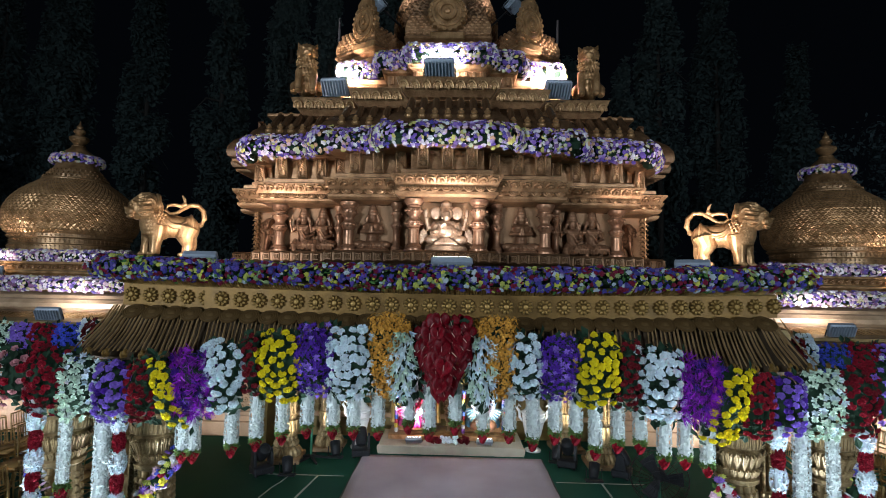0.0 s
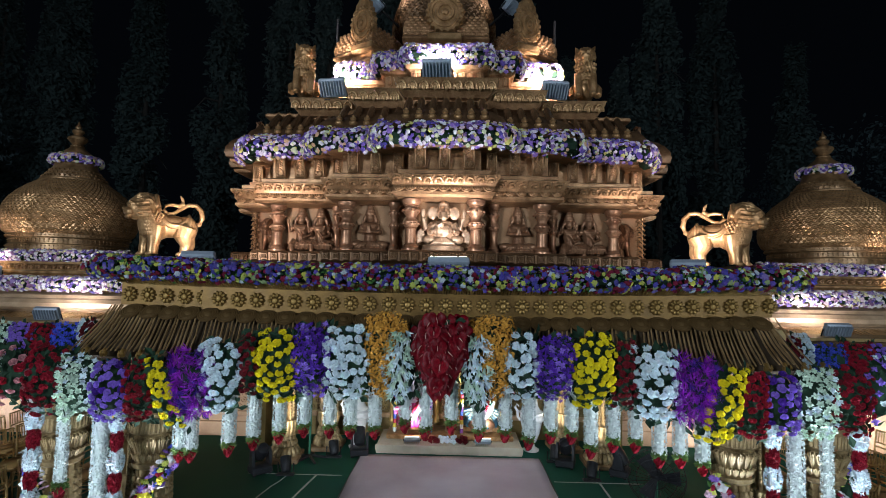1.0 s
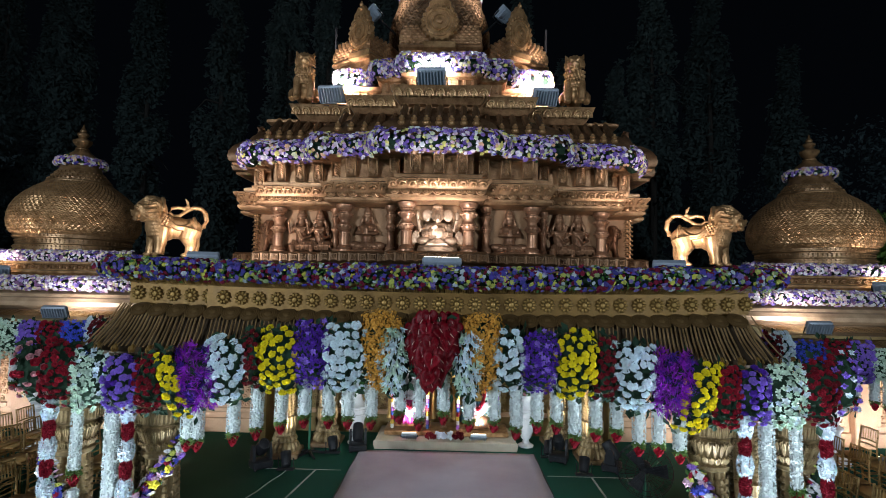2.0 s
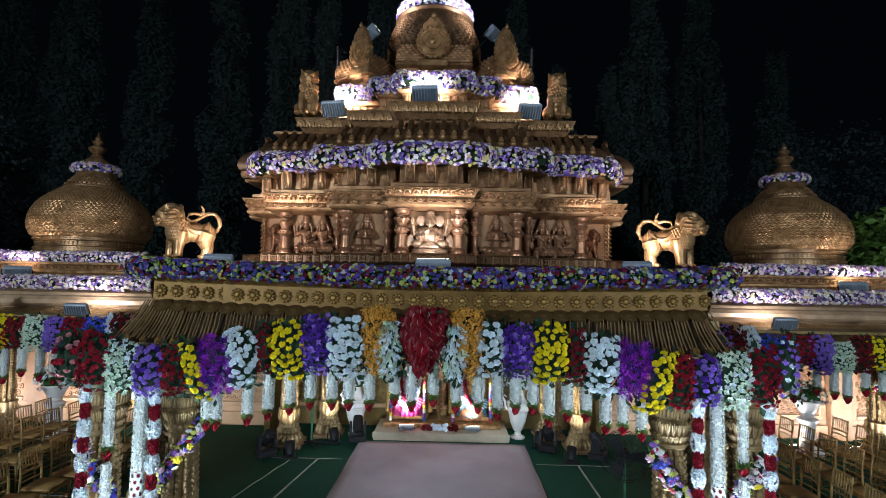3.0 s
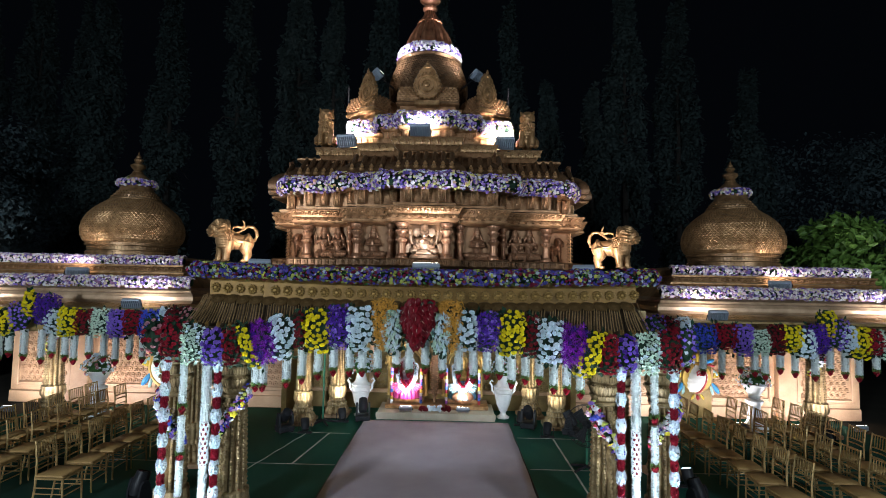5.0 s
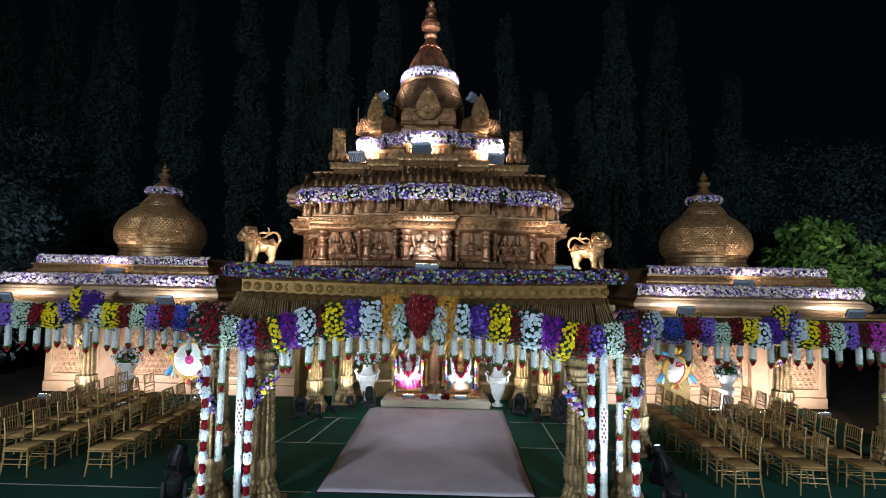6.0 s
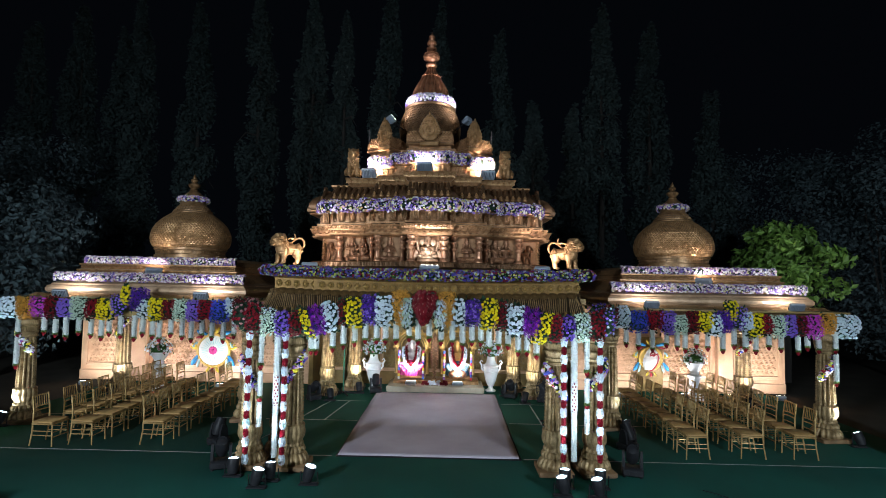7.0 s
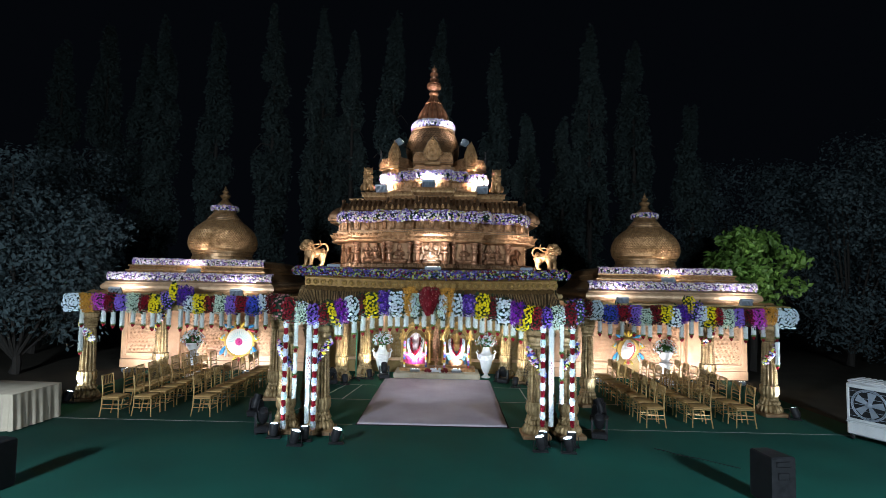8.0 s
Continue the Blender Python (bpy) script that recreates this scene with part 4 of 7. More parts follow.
ring.at = pose(0, 0, 0, 90)
ring.lathe([(0.036, -0.01), (0.036, 0.012), (0.022, 0.012), (0.018, 0.004), (0.012, 0.016), (0.003, 0.02)], 12)
ring_me = ring.data("boss", BRONZE)
for x, y, i in fronts(B1, -0.05, 0.12):
    if abs(x - TX) > 0.45:
        part("boss", ring_me, None, tower, at=pose(x, y, 5.11))
dent_me = Shape().box(-0.018, 0.018, -0.035, 0.01, -0.05, 0.05, 0.005).data("dentil", BRONZE)
for x, y, i in fronts(B2, 0.0, 0.075):
    part("dentil", dent_me, None, tower, at=pose(x, y, 5.545))
# curled corner leaves of the eaves
cl = Shape()
cl.tube([(0, 0, 0), (0.10, 0, 0.0), (0.17, 0, 0.05), (0.18, 0, 0.12), (0.13, 0, 0.14), (0.11, 0, 0.10)], [0.06, 0.06, 0.05, 0.04, 0.03, 0.02], 8)
cl_me = cl.data("corner_leaf", COPPER)
for side in (-1, 1):
    for w, f, z, k in ((2.42, 0.95, 4.72, 0.7), (2.22, 0.62, 5.10, 0.75)):
        part("corner_leaf", cl_me, None, tower, at=pose(TX + side * w, TY - f - 0.06, z, 0, 0, -40 if side > 0 else -140) @ Matrix.Scale(k, 4))
    slab = part("corner_slab", Shape().box(min(side * 1.5, side * 2.10) + TX, max(side * 1.5, side * 2.10) + TX, TY - 1.14, TY + 0.8, 5.15, 5.20, 0.012), BRONZE, tower)
    part("slab_bed", Shape().box(min(side * 1.5, side * 2.02) + TX, max(side * 1.5, side * 2.02) + TX, TY - 1.06, TY + 0.7, 4.98, 5.15, 0.01), DARK_BRONZE, slab)
    for k in range(5):
        part("boss", ring_me, None, slab, at=pose(TX + side * (1.56 + 0.10 * k), TY - 1.075, 5.10))


def pilaster(x, y, z0, z1, r, mat):
    """A turned half column with rings and a wide capital."""
    h = z1 - z0
    prof = ((1.35, 0.0), (1.35, 0.05), (1.1, 0.06), (1.25, 0.10), (1.0, 0.13), (0.86, 0.15), (0.82, 0.42), (0.95, 0.44), (0.86, 0.455), (1.05, 0.48), (1.22, 0.53), (1.20, 0.57), (0.90, 0.60), (0.78, 0.63), (0.80, 0.68), (1.05, 0.72), (1.30, 0.78), (1.28, 0.81), (0.92, 0.83), (0.92, 0.85), (1.12, 0.87), (1.05, 0.89), (1.30, 0.92), (1.45, 0.96), (1.45, 1.0))
    s = Shape().lathe([(r * q, z0 + v * h) for q, v in prof], 20, x, y)
    for z, q in ((0.53, 1.22), (0.78, 1.30)):
        for k in range(12):
            an = math.pi * k / 6
            s.ball((x + 0.97 * q * r * math.cos(an), y + 0.97 * q * r * math.sin(an), z0 + z * h), (0.24 * r, 0.24 * r, 0.022 * h), 6, 4)
    part("pilaster", s, mat, tower)


for side in (-1, 1):
    for x, f, r in ((0.32, 1.87, 0.066), (0.515, 1.62, 0.045), (1.01, 1.63, 0.066), (1.185, 1.29, 0.040), (1.84, 1.30, 0.066)):
        pilaster(TX + side * x, TY - f, 3.59, 4.10, r, COPPER)
    # carved edges of the outer bay
    for k in range(9):
        part("edge_scroll", wave_me, None, tower, at=pose(TX + side * 2.29, TY - 0.84, 3.62 + 0.056 * k, 0, 60, 0))
part("niche_sill", Shape().box(TX - 0.2, TX + 0.2, 5.06, 5.3, 3.57, 3.615, 0.01), COPPER, tower)

# scaled shoulder dome, bell and finial
UX = 0.02
dome_profile = [(0.60, 5.98), (0.62, 6.15), (0.66, 6.42), (0.70, 6.65), (0.70, 6.78), (0.67, 6.92), (0.60, 7.10), (0.53, 7.22)]
part("shoulder_dome", Shape().lathe(dome_profile, 40, UX, TY), DARK_BRONZE, tower)


def dome_scales(profile, n, rows, r, cx, cy, twist=0.5):
    """Raised scales in a diagonal lattice over a turned surface."""
    s = Shape()
    L = [0.0]
    for (a, b), (c, d) in zip(profile, profile[1:]):
        L.append(L[-1] + math.hypot(c - a, d - b))
    for j in range(rows):
        t = L[-1] * (j + 0.5) / rows
        k = max(i for i in range(len(L) - 1) if L[i] <= t)
        u = (t - L[k]) / (L[k + 1] - L[k])
        (a, b), (c, d) = profile[k], profile[k + 1]
        R, z = a + (c - a) * u, b + (d - b) * u
        nx, nz = (d - b), -(c - a)
        m = math.hypot(nx, nz)
        q = r * (0.35 + 0.65 * R / max(p[0] for p in profile))
        for i in range(n):
            an = 2 * math.pi * (i + twist * j) / n
            dirn = (nx / m * math.cos(an), nx / m * math.sin(an), nz / m)
            s.at = facing((cx + R * math.cos(an), cy + R * math.sin(an), z), dirn, q, 0)
            s.add([(1.25, 0, 0), (0, 1.0, 0), (-1.25, 0, 0), (0, -1.0, 0), (0.5, 0, 0.28), (0, 0.45, 0.30), (-0.5, 0, 0.28), (0, -0.45, 0.30), (0, 0, 0.16)], [(0, 1, 5, 4), (1, 2, 6, 5), (2, 3, 7, 6), (3, 0, 4, 7), (4, 5, 8), (5, 6, 8), (6, 7, 8), (7, 4, 8)])
    return s


part("scale_relief", dome_scales(dome_profile, 50, 20, 0.054, UX, TY), DARK_BRONZE, tower, angle=25)["kind"] = "stuff"
part("neck", Shape().lathe([(0.56, 7.18), (0.60, 7.22), (0.55, 7.27), (0.42, 7.40), (0.40, 7.44)], 32, UX, TY), DARK_BRONZE, tower)
part("bell", Shape().lathe([(0.36, 7.36), (0.45, 7.42), (0.44, 7.52), (0.415, 7.64), (0.35, 7.78), (0.28, 7.89), (0.22, 7.98), (0.24, 8.0), (0.17, 8.07), (0.13, 8.14), (0.10, 8.22)], 96, UX, TY, 16, 0.14), RED_COPPER, tower)
part("finial", Shape().lathe([(0.06, 8.20), (0.09, 8.23), (0.135, 8.27), (0.13, 8.31), (0.06, 8.35), (0.08, 8.38), (0.19, 8.44), (0.20, 8.50), (0.17, 8.545), (0.19, 8.56), (0.09, 8.60), (0.06, 8.63), (0.12, 8.66), (0.125, 8.70), (0.06, 8.73), (0.07, 8.76), (0.11, 8.80), (0.11, 8.86), (0.05, 8.90), (0.06, 8.93), (0.08, 8.96), (0.07, 9.0), (0.02, 9.03), (0.004, 9.10)], 28, UX, TY, 14, 0.06), RED_COPPER, tower, "ribbed copper finial")


def crest(h):
    """A flame-edged medallion plate facing -y, standing on z = 0."""
    s = Shape()
    n = 40
    ring0, ring1 = [], []
    for i in range(n):
        a = 2 * math.pi * i / n
        up = math.sin(a)
        r = 0.33 + 0.035 * (i % 2) + 0.19 * max(0, up) ** 7
        ring0.append((r * math.cos(a) * h, 0.05 * h, (0.40 + r * up) * h))
        ring1.append((r * 0.93 * math.cos(a) * h, -0.03 * h, (0.40 + r * 0.93 * up) * h))
    s.rings([ring0, ring1])
    s.at = pose(0, -0.03 * h, 0.40 * h, 90)
    s.lathe([(0.27 * h, -0.01), (0.27 * h, 0.025 * h), (0.23 * h, 0.03 * h), (0.22 * h, 0.012 * h), (0.17 * h, 0.012 * h), (0.16 * h, 0.045 * h), (0.12 * h, 0.045 * h), (0.11 * h, 0.02 * h), (0.06 * h, 0.02 * h), (0.05 * h, 0.06 * h), (0.01 * h, 0.075 * h)], 24)
    s.at = Matrix.Identity(4)
    for k in range(14):
        a = -0.6 + 4.34 * k / 13
        s.ball((0.30 * h * math.cos(a), -0.04 * h, (0.40 + 0.30 * math.sin(a)) * h), (0.035 * h, 0.03 * h, 0.035 * h), 7, 4)
    s.lathe([(0.02 * h, 0.80 * h), (0.07 * h, 0.84 * h), (0.03 * h, 0.90 * h), (0.05 * h, 0.94 * h), (0.005 * h, 1.02 * h)], 10)
    s.box(-0.3 * h, 0.3 * h, -0.06 * h, 0.2 * h, -0.10 * h, 0.04 * h, 0.02 * h)
    return s


crest_me = crest(0.66).data("crest", GOLD)
part("crest", crest_me, None, tower, at=pose(0.06, 5.82, 6.12))


def gable_block(w):
    """A moulded block with a bulging cushion of overlapping scales, front at y = 0."""
    s = Shape().box(-w, w, 0.0, 0.55, 0, 0.07, 0.015).box(-w + 0.05, w - 0.05, 0.05, 0.55, 0.07, 0.16, 0.008).box(-w - 0.01, w + 0.01, -0.015, 0.55, 0.16, 0.22, 0.018)
    bulge = ((0.02, 0.22), (0.0, 0.27), (0.005, 0.34), (0.03, 0.41), (0.08, 0.47), (0.16, 0.51))
    s.rings([[(-w + d, d, z), (w - d, d, z), (w - d, 0.55, z), (-w + d, 0.55, z)] for d, z in bulge])
    n = int(w / 0.034)
    for j in range(7):
        z = 0.245 + 0.036 * j
        d = max(0.0, 0.9 * (z - 0.31)) ** 1.6
        for i in range(n - j % 2):
            s.ball(((i - (n - 1 - j % 2) / 2) * 2 * (w - d) / n, d + 0.004, z), (0.030, 0.014, 0.021), 6, 4)
        for side in (-1, 1):
            for i in range(5):
                s.ball((side * (w - d - 0.004), d + 0.05 + 0.075 * (i + 0.5 * (j % 2)), z), (0.014, 0.030, 0.021), 6, 4)
    return s


part("crest_block", gable_block(0.50).data("crest_block", BRONZE), None, tower, at=pose(0.07, 5.88, 5.93))
side_block = gable_block(0.33).data("crest_block", BRONZE)
for side in (-1, 1):
    part("crest", crest_me, None, tower, at=pose(0.06 + side * 0.96, 5.90, 6.03, 0, 0, side * 30) @ Matrix.Diagonal((0.80, 0.92, 0.98, 1)))
    part("crest_block", side_block, None, tower, at=pose(0.06 + side * 1.10, 6.00, 5.80, 0, 0, side * 36))
    part("aerial", Shape().tube([(0.06 + side * 1.33, 6.2, 6.2), (0.06 + side * 1.335, 6.2, 6.50)], [0.016, 0.014], 6), BLACK, tower)


# ---- statues: each one plain fused mesh ----
def statue(name, s, mat, label, category, at, voxel=0.012, group=""):
    ob = part(name, s, mat)
    r = ob.modifiers.new("fuse", "REMESH")
    r.mode, r.voxel_size, r.use_smooth_shade = "VOXEL", voxel, True
    sm = ob.modifiers.new("soft", "SMOOTH")
    sm.factor, sm.iterations = 0.4, 1
    ob.matrix_basis = at
    return tagged(ob, label, category, group)


def walking_lion():
    """A standing lion, head towards -x, 0.74 long, on z = 0."""
    s = Shape()
    s.ball((0.12, 0, 0.315), (0.21, 0.122, 0.118), 24, 16)
    s.ball((0.0, 0, 0.31), (0.13, 0.128, 0.145), 24, 16)
    s.ball((0.26, 0, 0.30), (0.115, 0.126, 0.135), 24, 16)
    # smooth skull cap, brow, cheeks and muzzle
    s.ball((-0.08, 0, 0.33), (0.11, 0.13, 0.15), 20, 14)
    s.ball((-0.105, 0, 0.478), (0.125, 0.158, 0.165), 24, 16)
    s.ball((-0.200, -0.012, 0.475), (0.092, 0.118, 0.120), 20, 14)
    s.ball((-0.280, -0.03, 0.440), (0.042, 0.074, 0.042))
    s.ball((-0.272, -0.03, 0.385), (0.034, 0.056, 0.024))
    s.ball((-0.316, -0.035, 0.462), (0.018, 0.034, 0.018), 8, 5)
    for k in range(15):
        a = -0.5 + 4.14 * k / 14
        s.tube([(-0.225, 0.105 * math.cos(a), 0.475 + 0.110 * math.sin(a)), (-0.180, 0.145 * math.cos(a + 0.1), 0.475 + 0.150 * math.sin(a + 0.1)), (-0.110, 0.160 * math.cos(a), 0.475 + 0.168 * math.sin(a))], [0.010, 0.017, 0.009], 6)
    for q in (-1, 1):
        s.tube([(-0.285, -0.02 + q * 0.02, 0.515), (-0.265, -0.02 + q * 0.070, 0.530), (-0.215, q * 0.115, 0.505)], [0.012, 0.017, 0.010], 6)
        s.ball((-0.270, -0.02 + q * 0.060, 0.495), (0.020, 0.024, 0.018), 8, 5)
        s.ball((-0.265, -0.025 + q * 0.070, 0.430), (0.032, 0.024, 0.034), 8, 5)
        s.tube([(-0.315, -0.03 + q * 0.02, 0.425), (-0.285, -0.03 + q * 0.068, 0.412), (-0.235, q * 0.105, 0.435)], [0.008, 0.011, 0.006], 6)
        # ear inside a curl
        s.tube([(-0.115 + 0.042 * math.cos(an), q * 0.140, 0.515 + 0.048 * math.sin(an)) for an in [k * 0.7 for k in range(9)]], 0.013, 6)
        s.ball((-0.115, q * 0.138, 0.515), (0.018, 0.012, 0.024), 8, 5)
    # rows of locks behind the face and down the breast
    for j in range(7):
        for k in range(15):
            a = math.pi * (0.55 + 0.90 * (k + 0.5 * (j % 2)) / 14)
            s.ball((-0.052 - 0.024 * (j < 2) + 0.130 * math.cos(a) * (1 - 0.04 * j), (0.150 - 0.004 * j) * math.sin(a), 0.445 - 0.036 * j), (0.020, 0.018, 0.024), 6, 4)
    for k in range(16):
        a = 0.25 + 2.65 * k / 15
        s.ball((-0.035, 0.140 * math.cos(a), 0.470 + 0.150 * math.sin(a)), (0.024, 0.022, 0.024), 6, 4)
    for j in range(3):
        for k in range(25):
            a = math.pi * (1.0 + k / 24)
            s.ball((-0.030 + 0.026 * j + 0.085 * math.sin(a), (0.158 - 0.008 * j) * math.cos(a), 0.44 - 0.012 * j + (0.195 + 0.010 * j) * math.sin(a)), 0.0135, 6, 4)
    # legs with paws
    for q in (-1, 1):
        f, h = -0.03 * q, 0.03 * q
        s.tube([(-0.03, q * 0.068, 0.31), (-0.070 + f, q * 0.074, 0.18), (-0.078 + f, q * 0.074, 0.10), (-0.080 + f, q * 0.074, 0.02)], [0.092, 0.066, 0.052, 0.050], 14)
        s.tube([(0.25, q * 0.066, 0.30), (0.255 + h, q * 0.074, 0.20), (0.285 + h, q * 0.074, 0.12), (0.265 + h, q * 0.074, 0.02)], [0.112, 0.090, 0.058, 0.048], 14)
        for e in (-1, 0, 1):
            s.ball((-0.118 + f, q * 0.074 + 0.026 * e, 0.024), (0.036, 0.016, 0.026), 8, 5)
            s.ball((0.225 + h, q * 0.074 + 0.026 * e, 0.024), (0.036, 0.016, 0.026), 8, 5)
    tail = [(0.335, 0.33), (0.390, 0.355), (0.418, 0.42), (0.405, 0.50), (0.35, 0.555), (0.280, 0.555), (0.21, 0.510), (0.14, 0.455), (0.08, 0.445), (0.040, 0.480), (0.060, 0.530), (0.12, 0.545), (0.18, 0.535), (0.225, 0.565), (0.215, 0.61), (0.190, 0.650)]
    s.tube([(x, 0, z) for x, z in tail], [0.030, 0.029, 0.029, 0.028, 0.026, 0.023, 0.021, 0.020, 0.019, 0.019, 0.019, 0.020, 0.023, 0.024, 0.018, 0.006], 12)
    # beaded saddle cloth over the back
    for j in range(2):
        for k in range(25):
            a = math.pi * k / 24
            x, z = 0.135 - (0.120 - 0.022 * j) * math.cos(a), 0.400 - (0.105 - 0.026 * j) * math.sin(a)
            y = 0.122 * math.sqrt(max(0.05, 1 - ((x - 0.12) / 0.21) ** 2 - ((z - 0.315) / 0.118) ** 2)) + 0.006
            for q in (-1, 1):
                s.ball((x, q * (y + 0.004), z), 0.0135, 6, 4)
    for k in range(25):
        a = math.pi * k / 24
        s.ball((0.285, 0.130 * math.cos(a), 0.31 + 0.136 * math.sin(a)), 0.0135, 6, 4)
    return s


def sitting_lion():
    """A seated lion facing -y, 0.5 high, on z = 0."""
    s = Shape()
    s.ball((0, 0.06, 0.12), (0.098, 0.12, 0.12), 20, 14)
    s.ball((0, 0.02, 0.21), (0.085, 0.088, 0.13), 20, 14)
    s.ball((0, -0.005, 0.30), (0.084, 0.080, 0.08), 20, 14)
    # head with brow, eyes, muzzle and pointed ears
    s.ball((0, -0.02, 0.405), (0.080, 0.082, 0.078), 20, 14)
    s.ball((0, -0.095, 0.380), (0.046, 0.036, 0.030))
    s.ball((0, -0.125, 0.392), (0.018, 0.012, 0.012), 8, 5)
    s.ball((0, -0.090, 0.345), (0.036, 0.028, 0.014))
    for q in (-1, 1):
        s.tube([(q * 0.012, -0.105, 0.425), (q * 0.040, -0.095, 0.440), (q * 0.070, -0.060, 0.428)], [0.008, 0.013, 0.008], 6)
        s.ball((q * 0.034, -0.094, 0.415), (0.015, 0.012, 0.011), 8, 5)
        s.tube([(q * 0.052, 0.0, 0.455), (q * 0.078, -0.005, 0.485), (q * 0.088, -0.01, 0.512)], [0.026, 0.020, 0.004], 8)
        s.tube([(q * 0.060, -0.045, 0.22), (q * 0.066, -0.075, 0.12), (q * 0.064, -0.085, 0.02)], [0.044, 0.036, 0.032], 12)
        s.ball((q * 0.064, -0.108, 0.020), (0.034, 0.042, 0.022), 10, 6)
        s.tube([(q * 0.075, 0.08, 0.13), (q * 0.108, 0.02, 0.09), (q * 0.112, -0.02, 0.03)], [0.066, 0.050, 0.034], 12)
    # wavy locks round the face and in rows down the breast
    for k in range(13):
        a = -0.35 + (math.pi + 0.7) * k / 12
        s.tube([(0.070 * math.cos(a), -0.045, 0.400 + 0.072 * math.sin(a)), (0.090 * math.cos(a + 0.12), -0.030, 0.400 + 0.092 * math.sin(a + 0.12)), (0.098 * math.cos(a), -0.005, 0.400 + 0.098 * math.sin(a))], [0.010, 0.014, 0.006], 6)
    for j in range(5):
        for k in range(9):
            a = math.pi * (1.05 + 0.90 * (k + 0.5 * (j % 2)) / 8.5)
            z = 0.335 - 0.036 * j
            s.tube([((0.094 - 0.004 * j) * math.cos(a), 0.005 + (0.098 - 0.003 * j) * math.sin(a), z), ((0.100 - 0.004 * j) * math.cos(a + 0.06), 0.005 + (0.106 - 0.003 * j) * math.sin(a), z - 0.024)], [0.015, 0.009], 6)
    return s


def drape_folds(s, w, z, n, y):
    """Curved folds of cloth over crossed legs."""
    for k in range(n):
        u = k / (n - 1) * 2 - 1
        s.tube([(u * w * 0.35, y - 0.055, z + 0.075), (u * w * 0.7, y - 0.075, z + 0.04), (u * w, y - 0.055, z + 0.002)], [0.010, 0.013, 0.008], 5)


def praying_figure():
    """A cross-legged carved figure with folded hands as a plain rounded form, 0.5 high, facing -y."""
    s = Shape()
    s.lathe([(0.17, -0.01), (0.18, 0.0), (0.17, 0.02)], 20)
    s.ball((0, 0, 0.055), (0.175, 0.085, 0.042))
    for q in (-1, 1):
        s.ball((q * 0.12, -0.02, 0.065), (0.075, 0.06, 0.042))
        s.tube([(q * 0.075, 0, 0.265), (q * 0.105, -0.02, 0.19), (q * 0.015, -0.085, 0.185)], [0.026, 0.024, 0.018])
        s.tube([(q * 0.014, -0.085, 0.17), (q * 0.010, -0.09, 0.245)], [0.015, 0.008])
        s.tube([(q * 0.045, 0.0, 0.36), (q * 0.062, 0.0, 0.31), (q * 0.058, 0.0, 0.26)], [0.016, 0.018, 0.012])
    drape_folds(s, 0.15, 0.01, 7, -0.01)
    s.lathe([(0.07, 0.07), (0.06, 0.14), (0.068, 0.2), (0.09, 0.255), (0.07, 0.28), (0.03, 0.29)], 16)
    for k in range(7):
        an = math.pi * k / 6
        s.ball((0.055 * math.cos(an), -0.055, 0.265 - 0.035 * math.sin(an)), 0.010, 6, 4)
    s.ball((0, -0.01, 0.335), (0.042, 0.045, 0.052))
    s.lathe([(0.052, 0.365), (0.055, 0.38), (0.046, 0.39), (0.048, 0.41), (0.036, 0.425), (0.036, 0.445), (0.02, 0.46), (0.016, 0.475), (0.003, 0.50)], 12)
    return s


def enthroned_figure(turn=1):
    """A seated carved figure with one raised hand as a plain rounded form, 0.47 high, facing -y."""
    s = Shape()
    s.ball((0, 0, 0.05), (0.14, 0.08, 0.045))
    s.ball((turn * 0.09, -0.03, 0.08), (0.08, 0.06, 0.045))
    s.tube([(-turn * 0.05, -0.05, 0.10), (-turn * 0.075, -0.09, 0.06), (-turn * 0.07, -0.08, -0.01)], [0.045, 0.036, 0.026])
    drape_folds(s, 0.12, 0.015, 6, -0.02)
    s.lathe([(0.06, 0.08), (0.052, 0.14), (0.06, 0.2), (0.08, 0.245), (0.06, 0.27), (0.028, 0.28)], 16)
    s.tube([(turn * 0.07, 0, 0.25), (turn * 0.10, -0.01, 0.17), (turn * 0.03, -0.07, 0.14)], [0.022, 0.02, 0.016])
    s.tube([(-turn * 0.07, 0, 0.25), (-turn * 0.12, -0.01, 0.20), (-turn * 0.13, -0.03, 0.28)], [0.022, 0.02, 0.014])
    s.ball((-turn * 0.13, -0.035, 0.31), (0.018, 0.014, 0.028), 7, 4)
    s.tube([(-turn * 0.06, -0.05, 0.26), (0, -0.065, 0.2), (turn * 0.05, -0.06, 0.13)], [0.009, 0.010, 0.009], 5)
    s.ball((0, -0.01, 0.325), (0.040, 0.043, 0.050))
    for q in (-1, 1):
        s.tube([(q * 0.042, 0.0, 0.36), (q * 0.062, 0.0, 0.32), (q * 0.070, -0.01, 0.27)], [0.016, 0.019, 0.013])
        s.ball((q * 0.078, -0.005, 0.245), (0.034, 0.034, 0.026), 8, 5)
    for j in range(2):
        for k in range(8):
            an = math.pi * k / 7
            s.ball(((0.040 + 0.018 * j) * math.cos(an), -0.058, 0.262 - (0.026 + 0.032 * j) * math.sin(an)), 0.009, 6, 4)
    for k in range(6):
        s.tube([(turn * (0.02 + 0.022 * k), -0.095, 0.115 - 0.008 * k), (turn * (0.01 + 0.026 * k), -0.105, 0.07), (turn * (0.0 + 0.030 * k), -0.085, 0.015)], [0.008, 0.011, 0.008], 5)
    s.lathe([(0.050, 0.355), (0.056, 0.37), (0.046, 0.382), (0.050, 0.40), (0.040, 0.412), (0.042, 0.43), (0.028, 0.445), (0.026, 0.46), (0.012, 0.47), (0.003, 0.495)], 12)
    return s


